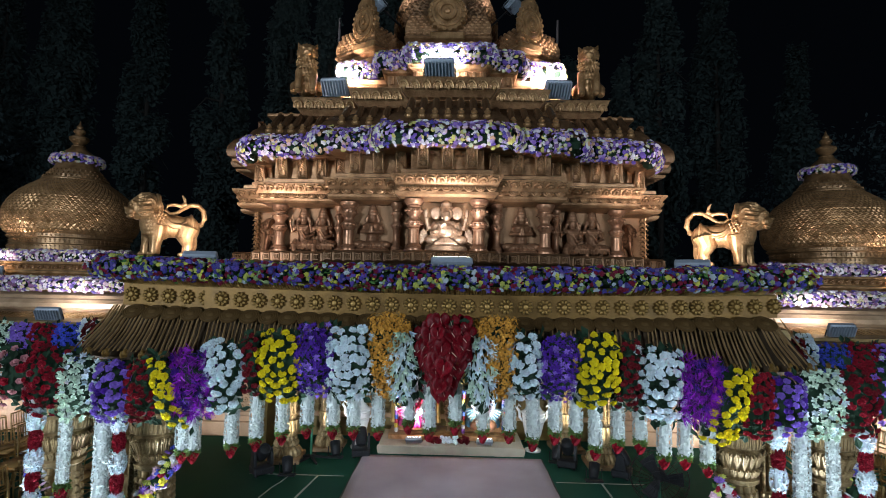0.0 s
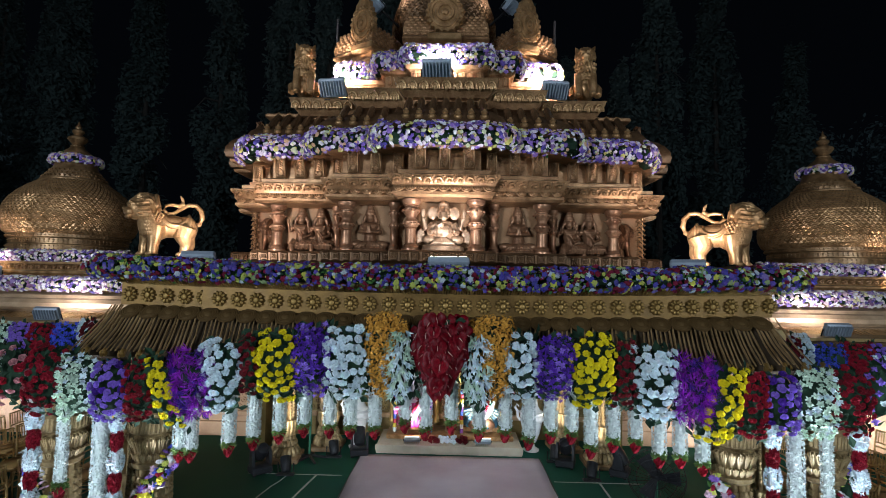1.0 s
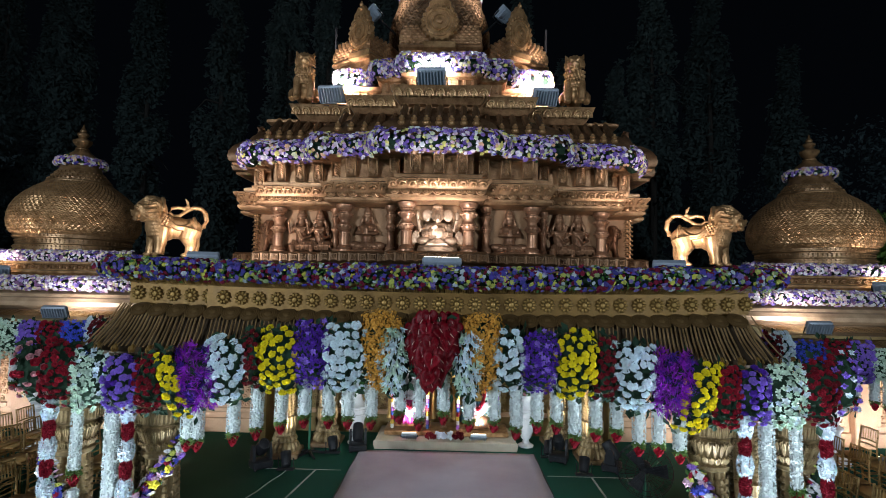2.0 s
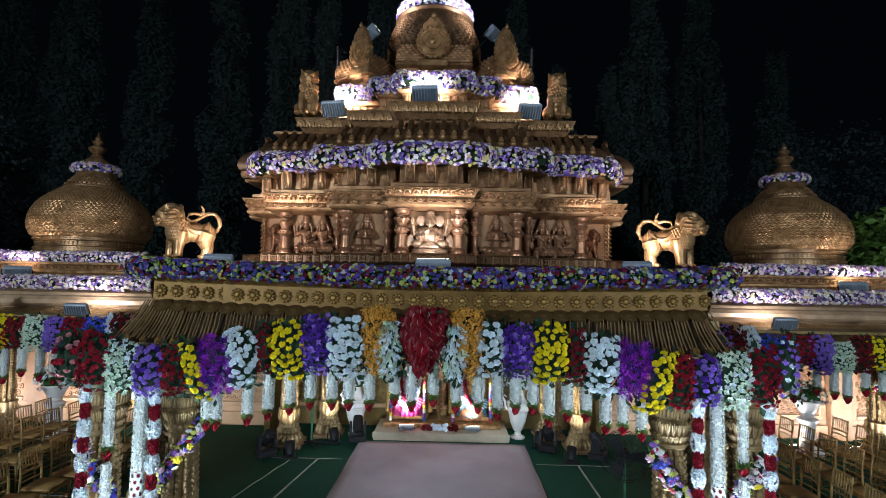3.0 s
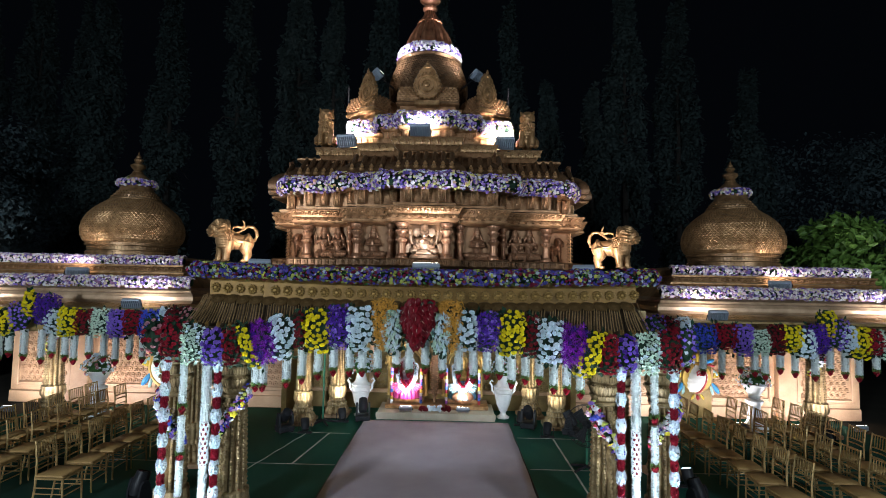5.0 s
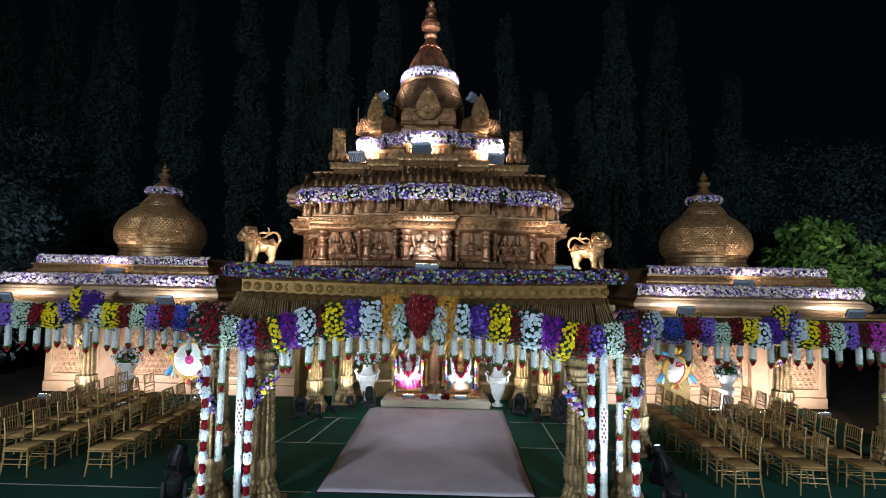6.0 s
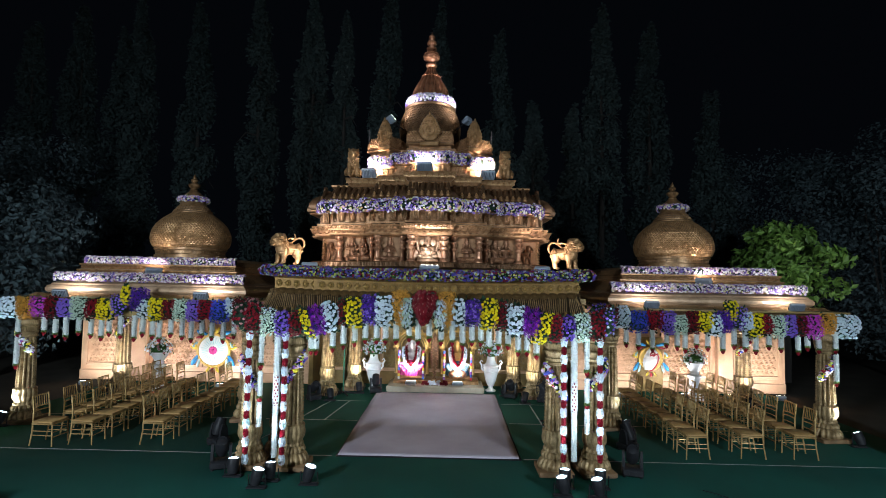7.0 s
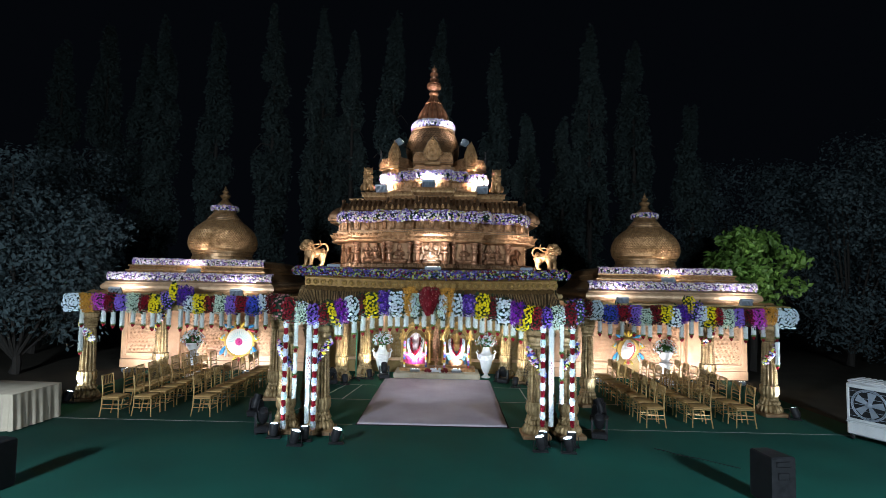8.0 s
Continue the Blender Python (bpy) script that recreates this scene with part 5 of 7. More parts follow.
def trunk_figure():
    """A seated elephant-headed carving as a plain rounded form, 0.5 high, facing -y."""
    s = Shape()
    s.lathe([(0.19, -0.01), (0.20, 0.0), (0.19, 0.035), (0.17, 0.04)], 20)
    s.ball((0, 0, 0.09), (0.17, 0.09, 0.05))
    s.ball((0, -0.03, 0.17), (0.10, 0.085, 0.085))
    s.ball((0, 0, 0.235), (0.105, 0.06, 0.05))
    for k in range(9):
        u = k / 4 - 1
        s.tube([(u * 0.03, -0.10, 0.11), (u * 0.085, -0.12, 0.065), (u * 0.125, -0.10, 0.03)], [0.010, 0.014, 0.012], 5)
    s.ball((0, -0.03, 0.345), (0.062, 0.055, 0.062))
    s.tube([(0, -0.075, 0.34), (0.005, -0.105, 0.29), (-0.01, -0.115, 0.24), (-0.045, -0.11, 0.215), (-0.06, -0.105, 0.24)], [0.034, 0.028, 0.023, 0.018, 0.012])
    s.lathe([(0.06, 0.385), (0.062, 0.40), (0.05, 0.415), (0.052, 0.435), (0.03, 0.46), (0.012, 0.475), (0.004, 0.51)], 14)
    for q in (-1, 1):
        s.ball((q * 0.10, 0.0, 0.35), (0.055, 0.018, 0.062))
        s.tube([(q * 0.03, -0.075, 0.315), (q * 0.04, -0.10, 0.285)], [0.012, 0.006], 6)
        s.ball((q * 0.125, -0.03, 0.10), (0.07, 0.06, 0.045))
        s.tube([(q * 0.10, 0, 0.25), (q * 0.165, -0.02, 0.20), (q * 0.185, -0.03, 0.30)], [0.03, 0.026, 0.02])
        s.ball((q * 0.19, -0.03, 0.345), (0.022, 0.016, 0.045), 8, 5)
        s.tube([(q * 0.10, -0.02, 0.23), (q * 0.13, -0.06, 0.16), (q * 0.09, -0.10, 0.17)], [0.028, 0.024, 0.02])
        for k in range(6):
            an = -0.5 + 0.28 * k
            s.tube([(q * 0.15, 0.01, 0.12), (q * (0.15 + 0.055 * math.cos(an)), -0.005, 0.12 + 0.055 * math.sin(an)), (q * (0.15 + 0.105 * math.cos(an)), 0.0, 0.12 + 0.105 * math.sin(an))], [0.008, 0.014, 0.012], 6)
    return s


STAND = walking_lion()
for side in (-1, 1):
    m = pose(TX + (-2.72 if side < 0 else 2.68), 4.93, 3.485, 0, 0, -side * (38 if side < 0 else 34)) @ Matrix.Diagonal((-side * (0.92 if side < 0 else 0.96), 0.98, 0.93, 1))
    statue("lion_statue", STAND, GOLD, "gold painted standing lion statue with curled tail on the porch roof", "statue", m, 0.006, "lion statues on the porch")
    statue("seated_lion_statue", sitting_lion(), GOLD, "gold painted seated lion statue at the tower corner", "statue", pose(0.065 + side * 1.58, 5.74, 5.345, 0, 0, -side * 12) @ Matrix.Scale(1.20, 4), 0.006, "lion statues on the tower")
    for x, f, kind, k in ((0.77, 1.58, "pray", 1.04), (1.37, 1.27, "seat", 1.06), (1.59, 1.25, "seat", 1.08)):
        fig = praying_figure() if kind == "pray" else enthroned_figure(-1 if x > 1.6 else 1)
        statue("niche_relief", fig, RELIEF, "bronze carved praying relief in a tower niche" if kind == "pray" else "bronze carved seated relief in a tower niche", "carving", pose(TX + side * x, TY - f, 3.60) @ Matrix.Scale(k, 4), 0.007, "carvings in the niches")
    statue("small_lion_relief", STAND, RELIEF, "small bronze standing lion relief at the tower edge", "carving", pose(TX + side * 2.12, TY - 0.86, 3.61, 0, -8 * side, side * 10) @ Matrix.Diagonal((-side * 0.42, 0.5, 0.62, 1)), 0.010, "carvings in the niches")
# paler than the side reliefs: the niche lamp's hot spot is coloured in
statue("centre_relief", trunk_figure(), LIT_GOLD, "carved seated relief in the middle niche, gold paled as by lamplight", "carving", pose(TX, TY - 1.86, 3.60) @ Matrix.Scale(1.06, 4), 0.007, "carvings in the niches")


# ---- wing roofs with onion domes ----
def wing(side):
    w = thing("wing_roof", "stepped gold wing roof with rounded eave and onion dome", "roof", "wing roofs", kind="structure")
    xi, xo = 4.27, 8.98
    y0, y1 = 7.22, 11.0

    def rect(d, z, dy=None):
        a, b = sorted((side * (xi + d), side * (xo - d)))
        return [(a, y0 + d, z), (b, y0 + d, z), (b, y1, z), (a, y1, z)]
    part("eave", Shape().rings([rect(*p) for p in ((0.10, 2.70), (0.06, 2.74), (0.05, 2.77), (0.0, 2.79), (-0.03, 2.83), (-0.03, 2.89), (0.0, 2.94), (0.04, 2.96), (0.06, 3.0), (0.16, 3.04), (0.20, 3.05))]), EAVE, w, angle=25)
    part("step", Shape().rings([rect(*p) for p in ((0.18, 3.04), (0.20, 3.06), (0.42, 3.28), (0.40, 3.29), (0.38, 3.31), (0.38, 3.34), (0.44, 3.35), (0.46, 3.43), (0.42, 3.45), (0.42, 3.48), (0.60, 3.49))]), GOLD, w, angle=25)
    part("upper_step", Shape().rings([rect(*p) for p in ((0.58, 3.48), (0.60, 3.58), (0.85, 3.66), (1.2, 3.68))]), GOLD, w, angle=25)
    xs = sorted((side * (xi + 0.45), side * (xo - 0.45)))
    for i in range(34):
        part("scroll", wave_me, None, w, at=pose(xs[0] + (xs[1] - xs[0]) * (i + 0.5) / 34, y0 + 0.44, 3.39))
    # ribbed pent roof under the eave
    a, b = sorted((side * (xi - 0.35), side * (xo + 0.30)))
    part("reeds", rib_slope(a, b, 7.25, 6.42, 2.76, 2.60, 0.035, bow=False), REED, w, "brown reeds laid down the slope")["kind"] = "stuff"
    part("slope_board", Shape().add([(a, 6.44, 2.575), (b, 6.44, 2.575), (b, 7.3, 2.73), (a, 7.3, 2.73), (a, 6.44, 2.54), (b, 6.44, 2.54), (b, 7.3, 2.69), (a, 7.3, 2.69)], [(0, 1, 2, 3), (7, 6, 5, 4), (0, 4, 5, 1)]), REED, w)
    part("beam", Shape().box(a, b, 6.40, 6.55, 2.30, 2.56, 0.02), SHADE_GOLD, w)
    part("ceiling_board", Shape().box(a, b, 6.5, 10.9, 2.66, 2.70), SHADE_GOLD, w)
    # dome
    dx = -6.36 if side < 0 else 6.42
    dy = 8.72
    part("dome_base", Shape().lathe([(0.86, 3.62), (0.86, 3.76), (0.83, 3.78), (0.83, 3.86), (0.87, 3.88), (0.87, 3.93), (0.84, 3.95)], 48, dx, dy), DOME_GOLD, w)
    prof = [(0.84, 3.93), (0.91, 3.98), (0.955, 4.07), (0.97, 4.18), (0.96, 4.30), (0.925, 4.42), (0.86, 4.54), (0.765, 4.65), (0.65, 4.75), (0.54, 4.83), (0.47, 4.88)]
    part("dome", Shape().lathe(prof, 56, dx, dy), DOME_GOLD, w)
    part("scale_relief", dome_scales(prof, 74, 24, 0.042, dx, dy), GOLD, w, angle=25)["kind"] = "stuff"
    beads = Shape()
    for r, z, n, q in ((0.875, 3.905, 96, 0.013), (0.835, 3.835, 84, 0.016), (0.835, 3.80, 84, 0.011), (0.865, 3.735, 96, 0.013), (0.865, 3.69, 96, 0.010), (0.462, 4.93, 40, 0.018), (0.415, 4.985, 36, 0.018), (0.37, 5.045, 32, 0.016)):
        for i in range(n):
            a = 2 * math.pi * i / n
            beads.ball((dx + r * math.cos(a), dy + r * math.sin(a), z), (q, q, q), 6, 4)
    part("bead_bands", beads, DOME_GOLD, w)["kind"] = "stuff"
    part("dome_neck", Shape().lathe([(0.49, 4.84), (0.50, 4.87), (0.49, 4.90), (0.45, 4.91), (0.45, 4.95), (0.42, 4.96), (0.41, 5.01), (0.37, 5.02), (0.36, 5.07), (0.33, 5.10), (0.31, 5.16), (0.30, 5.30), (0.25, 5.35), (0.20, 5.40), (0.13, 5.46), (0.10, 5.50)], 32, dx, dy), DOME_GOLD, w)
    part("finial", Shape().lathe([(0.10, 5.48), (0.11, 5.51), (0.075, 5.54), (0.12, 5.58), (0.155, 5.63), (0.15, 5.66), (0.08, 5.70), (0.06, 5.72), (0.095, 5.76), (0.09, 5.79), (0.045, 5.82), (0.055, 5.85), (0.025, 5.89), (0.004, 5.96)], 24, dx, dy, 10, 0.08), DOME_GOLD, w)
    xs = sorted((side * (xi + 0.1), side * (xo - 0.1)))
    flower_swag("flower_garland", [(xs[0], 7.38, 3.15), (xs[1], 7.38, 3.15)], 0.22, 0.11, F_PASTEL, "pale mixed flower garland along the wing roof ledge", 0.023, 1.0, 21 + side, 0.12)
    xs = sorted((side * (xi + 0.47), side * (xo - 0.55)))
    flower_swag("flower_garland", [(xs[0], 7.76, 3.56), (xs[1], 7.76, 3.56)], 0.20, 0.10, F_PASTEL, "pale mixed flower garland along the wing roof step", 0.023, 1.0, 31 + side, 0.12)
    ring_pts = [(dx + 0.335 * math.cos(a), dy + 0.335 * math.sin(a), 5.24) for a in [2 * math.pi * k / 16 for k in range(17)]]
    flower_swag("flower_ring", list(reversed(ring_pts))[::-1], 0.15, 0.06, F_MIX, "ring of lilac and white flowers round the dome neck", 0.026, 1.2, 41 + side, 0.1)
    return w


for side in (-1, 1):
    wing(side)


# ---- columns ----
def column(height=2.35, k=1.0):
    """A cream-gold column: flared leaf foot, bulb, beaded shaft, ringed capital."""
    top = thing("column", "cream gold column with beaded shaft and flared leafy foot", "column", "columns")
    part("plinth", Shape().box(-0.29 * k, 0.29 * k, -0.29 * k, 0.29 * k, 0, 0.09, 0.012), PLINTH, top)
    part("foot", Shape().lathe([(0.26 * k, 0.09), (0.28 * k, 0.12), (0.275 * k, 0.16), (0.245 * k, 0.22), (0.215 * k, 0.25), (0.175 * k, 0.265)], 112, 0, 0, 16, 0.16), CREAM, top)
    part("foot_collar", Shape().lathe([(0.18 * k, 0.26), (0.215 * k, 0.275), (0.222 * k, 0.31), (0.205 * k, 0.35), (0.17 * k, 0.375)], 96, 0, 0, 16, 0.14), CREAM, top)
    part("bulb", Shape().lathe([(0.15 * k, 0.36), (0.185 * k, 0.38), (0.185 * k, 0.42), (0.165 * k, 0.44), (0.175 * k, 0.47), (0.205 * k, 0.53), (0.21 * k, 0.60), (0.195 * k, 0.67), (0.20 * k, 0.69), (0.20 * k, 0.72), (0.175 * k, 0.74)], 72, 0, 0, 14, 0.10), CREAM, top)
    zt = height - 0.58
    shaft = part("shaft", Shape().lathe([(0.165 * k, 0.73), (0.155 * k, 1.0), (0.132 * k, zt - 0.2), (0.125 * k, zt)], 96, 0, 0, 12, 0.34), CREAM, top)
    s = Shape()
    n = int((zt - 0.80) / 0.056)
    for i in range(12):
        a = 2 * math.pi * (i + 0.5) / 12
        for j in range(n):
            z = 0.80 + j * 0.056
            r = (0.158 - 0.034 * (z - 0.73) / (zt - 0.73)) * k
            s.ball((r * math.cos(a), r * math.sin(a), z), (0.023 * k, 0.023 * k, 0.026), 6, 4)
    part("bead_relief", s, CREAM, shaft)["kind"] = "stuff"
    capital = part("capital", Shape().lathe([(0.125 * k, zt - 0.02), (0.15 * k, zt), (0.155 * k, zt + 0.03), (0.13 * k, zt + 0.05), (0.14 * k, zt + 0.10), (0.155 * k, zt + 0.18), (0.175 * k, zt + 0.235), (0.165 * k, zt + 0.25), (0.185 * k, zt + 0.27), (0.185 * k, zt + 0.365), (0.165 * k, zt + 0.38), (0.195 * k, zt + 0.41), (0.195 * k, height)], 40), CREAM, top)
    leaf = Shape()
    for i in range(20):
        for z0, r0, r1, h, turn in ((0.03, 0.128, 0.160, 0.085, 0.0), (0.10, 0.140, 0.192, 0.140, 0.5)):
            a = 2 * math.pi * (i + turn) / 20
            for q in (-1, 0, 1):
                b = a + 0.085 * q
                leaf.tube([(r0 * k * math.cos(a), r0 * k * math.sin(a), zt + z0), ((0.5 * r0 + 0.5 * r1 + 0.006) * k * math.cos(b), (0.5 * r0 + 0.5 * r1 + 0.006) * k * math.sin(b), zt + z0 + h * 0.6), (r1 * k * math.cos(b), r1 * k * math.sin(b), zt + z0 + h * (1.0 - 0.10 * abs(q))), ((r1 + 0.012) * k * math.cos(b), (r1 + 0.012) * k * math.sin(b), zt + z0 + h * (0.90 - 0.10 * abs(q)))], [0.007, 0.010, 0.009, 0.004], 5)
    for i in range(40):
        a = 2 * math.pi * i / 40
        leaf.tube([(0.188 * k * math.cos(a), 0.188 * k * math.sin(a), zt + 0.272), (0.190 * k * math.cos(a + 0.03), 0.190 * k * math.sin(a + 0.03), zt + 0.362)], [0.009, 0.006], 5)
    part("acanthus", leaf, CREAM, capital)["kind"] = "stuff"
    return top


tall = column(2.42)
tall.matrix_basis = pose(-2.86, 4.20, 0.0, 0, 0, 8)
for x, y, r, k in ((-2.12, 4.20, 0, 1), (-2.52, 4.78, 4, 1), (2.38, 4.22, 0, 1), (3.08, 4.24, 7, 1), (2.74, 4.82, 0, 1), (4.22, 6.95, 12, 1), (-4.02, 6.95, 9, 1), (-8.68, 6.42, 10, 1.08), (8.64, 6.42, 4, 1.08), (-8.60, 9.60, 0, 1.2), (8.72, 9.60, 3, 1.2), (-2.82, 9.60, 5, 1.04), (-2.20, 10.30, 0, 1.04), (2.48, 10.55, 6, 1.04), (2.95, 9.72, 0, 1.04)):
    copy_thing(tall, pose(x, y, 0.0, 0, 0, r) @ Matrix.Diagonal((k, k, 1, 1)))


# ---- flowers of the porch ----
PORCH = [("pink", -2.96, 2.56, 0.28, 0.42), ("red", -2.75, 2.55, 0.32, 0.50), ("pale", -2.49, 2.50, 0.31, 0.46), ("purple", -2.26, 2.47, 0.28, 0.43), ("red", -2.03, 2.48, 0.27, 0.43), ("yellow", -1.83, 2.49, 0.19, 0.50), ("magenta", -1.67, 2.55, 0.36, 0.47), ("white", -1.47, 2.60, 0.31, 0.51), ("maroon", -1.26, 2.68, 0.18, 0.44), ("yellow", -1.05, 2.68, 0.33, 0.49), ("violet", -0.80, 2.73, 0.30, 0.49), ("white", -0.55, 2.72, 0.36, 0.49), ("orange", -0.28, 2.77, 0.31, 0.56), ("lily", -0.17, 2.67, 0.26, 0.46)]
PORCH += [("heart", 0.12, 2.79, 0.38, 0.50), ("lily", 0.39, 2.66, 0.26, 0.44), ("orange", 0.50, 2.77, 0.35, 0.55), ("white", 0.70, 2.72, 0.25, 0.44), ("violet", 0.93, 2.71, 0.30, 0.45), ("yellow", 1.21, 2.70, 0.32, 0.52), ("maroon", 1.44, 2.67, 0.23, 0.48), ("white", 1.66, 2.62, 0.34, 0.50), ("magenta", 1.92, 2.58, 0.33, 0.46), ("yellow", 2.09, 2.47, 0.27, 0.52), ("red", 2.32, 2.49, 0.23, 0.47), ("purple", 2.53, 2.50, 0.25, 0.41), ("pale", 2.76, 2.51, 0.31, 0.47), ("red", 3.01, 2.54, 0.31, 0.50), ("lilac", 3.20, 2.60, 0.22, 0.46)]
for i, (kind, x, z, w, h) in enumerate(PORCH):
    w -= 0.02
    lean = -0.09 if kind == "yellow" and w < 0.2 else (0.09 if kind == "yellow" and w < 0.3 else 0.0)
    y = 3.92 if kind in ("orange", "maroon") else (3.84 if kind == "heart" or lean else 3.88)
    flower_bunch(kind, x, y, z, w * 1.10, h, 100 + i, True, lean, depth=0.20 if kind == "heart" else 0.14)
for x, zb in ((-1.70, 1.94), (-1.78, 1.95), (-1.42, 1.98), (-1.24, 2.07), (-1.05, 2.12), (-0.87, 2.14), (-0.68, 2.13), (-0.53, 2.15), (-0.35, 2.17), (-0.13, 2.20), (0.02, 2.17), (0.21, 2.22), (0.41, 2.13), (0.60, 2.17), (0.77, 2.11), (0.93, 2.15), (1.08, 2.14), (1.22, 2.06), (1.38, 2.12), (1.54, 2.10), (1.71, 1.99), (1.86, 2.02), (2.02, 1.97)):
    strand(x, 3.93, 2.65, 2.65 - zb - 0.10)

# long garlands in front of the porch columns
for x, zb, kind in ((-2.80, 0.20, "rose"), (-2.60, 0.74, "tube"), (-2.33, 0.28, "wide"), (-2.19, 0.17, "rose"), (2.46, 0.32, "rose"), (2.64, 0.33, "wide"), (2.85, 0.77, "tube"), (3.06, 0.26, "rose")):
    if kind == "rose":
        rose_garland(x, 3.84, 2.34, 2.34 - zb, int(100 * x) + 900)
    elif kind == "tube":
        top = strand(x, 3.86, 2.36, 0.55, 0.042)
        part("white_strand", strand_mesh(0.40, 0.042), None, top, at=pose(0, 0, -0.70))
        tassel_parts(top, -0.56)
        part("white_strand", strand_mesh(0.40, 0.042), None, top, at=pose(0, 0, -1.20))
        tassel_parts(top, -1.10)
    else:
        top = thing("lattice_garland", "wide white tuberose garland with dark lattice middle", "flower garland", "garlands at the front pillars", at=pose(x, 3.87, 2.36))
        part("white_strand", strand_mesh(0.75, 0.060), None, top)
        s = Shape()
        s.tube([(0, 0, -0.75), (0, 0, -1.25)], 0.036, 10)
        part("dark_core", s, F_DKRED, top)
        s = Shape()
        for j in range(9):
            for k in range(7):
                a = 6.283 * (k + 0.5 * (j % 2)) / 7
                for e in range(7):
                    t = 6.283 * e / 7
                    a2, z = a + 0.42 * math.cos(t), -0.78 - j * 0.053 + 0.028 * math.sin(t)
                    d = (math.cos(a2), math.sin(a2), 0)
                    s.at = facing((0.052 * d[0], 0.052 * d[1], z), d, 0.0155, e)
                    star(s, 1, 4, 0.3, 0.5, 0.3)
        s.at = Matrix.Identity(4)
        part("lattice", s, F_TUBE, top, smooth=False)["kind"] = "stuff"
        part("white_strand", strand_mesh(round((2.36 - 1.25 - zb) * 20) / 20, 0.050), None, top, at=pose(0, 0, -1.25))

# mixed garlands round the column shafts
for x, y, z, t in ((-2.12, 4.20, 1.62, 1), (-2.86, 4.20, 1.55, -1), (2.38, 4.22, 1.50, -1), (3.08, 4.24, 1.62, 1), (8.64, 6.42, 1.55, 1), (-8.68, 6.42, 1.75, -1), (-8.60, 9.60, 1.75, 1), (8.72, 9.60, 1.62, 1)):
    pts = [(x + 0.15 * math.sin(a), y - 0.15 * math.cos(a), z + t * 0.22 * a) for a in [-1.2 + 0.2 * k for k in range(13)]]
    flower_swag("flower_garland", pts, 0.20, 0.075, F_GAY, "mixed flower garland wound round a column", 0.032, 1.1, int(100 * x) + 77, 0.3, "garlands on columns")

# roof garlands of porch and tower
pts = [(-2.80, 4.62, 3.37), (-2.76, 4.36, 3.37)] + [(-2.6 + 0.3 * k, 4.33, 3.30 + sag(-2.6 + 0.3 * k)) for k in range(19)] + [(3.00, 4.36, 3.37), (3.05, 4.62, 3.37)]
flower_swag("flower_garland", pts, 0.20, 0.13, F_DEEP, "thick garland of blue, red and yellow flowers along the porch roof", 0.0205, 0.90, 5, 0.45)
outline = [(0.58, -2.06), (0.64, -1.88), (1.27, -1.82), (1.34, -1.58), (2.10, -1.49), (2.20, -1.30), (2.26, -1.12)]
front = [(-x, y) for x, y in reversed(outline)] + outline
flower_swag("flower_garland", [(TX + x, TY + y - 0.02, 4.675) for x, y in front], 0.27, 0.13, F_MIX, "pastel mixed flower garland along the tower eave", 0.0215, 0.85, 6, 0.18)
outline = [(0.42, -1.47), (0.46, -1.32), (0.76, -1.28), (0.80, -1.05), (1.24, -1.0), (1.28, -0.6)]
front = [(-x, y) for x, y in reversed(outline)] + outline
flower_swag("flower_garland", [(TX + x, TY + y, 5.74) for x, y in front], 0.24, 0.11, F_MIX, "pastel mixed flower garland round the upper tower tier", 0.020, 1.05, 7, 0.12)
flower_swag("flower_ring", [(UX + 0.50 * math.cos(a), TY + 0.50 * math.sin(a), 7.32) for a in [2 * math.pi * k / 18 for k in range(19)]], 0.24, 0.08, F_LILAC, "ring of white and lilac flowers below the tower bell", 0.026, 1.2, 8, 0.05)

for side in (-1, 1):
    tagged(part("link_beam", Shape().tube([(CX + side * 2.9, 4.3, 2.52), (side * 4.05, 6.5, 2.45)], 0.06, 8), SHADE_GOLD), "ochre beam between the porch and a wing", "beam", kind="structure")

# ---- flowers of the wings ----
WEST = [("white", -9.02, 2.47, 0.51), ("orange", -8.63, 2.51, 0.37), ("pinkviolet", -8.34, 2.53, 0.43), ("maroon", -8.03, 2.48, 0.37), ("purple", -7.76, 2.45, 0.37), ("pale", -7.46, 2.48, 0.40), ("red", -7.17, 2.50, 0.34), ("yellow", -6.89, 2.50, 0.40), ("lilac", -6.61, 2.57, 0.37), ("yellow", -6.43, 2.76, 0.25), ("violet", -6.18, 2.68, 0.40), ("white", -6.01, 2.52, 0.34), ("yellow", -5.78, 2.52, 0.40), ("maroon", -5.51, 2.50, 0.37), ("pale", -5.23, 2.47, 0.40), ("purple", -4.97, 2.46, 0.34), ("red", -4.72, 2.50, 0.40), ("blue", -4.40, 2.51, 0.46), ("white", -4.09, 2.58, 0.40), ("maroon", -3.75, 2.55, 0.36), ("pink", -3.40, 2.55, 0.40)]
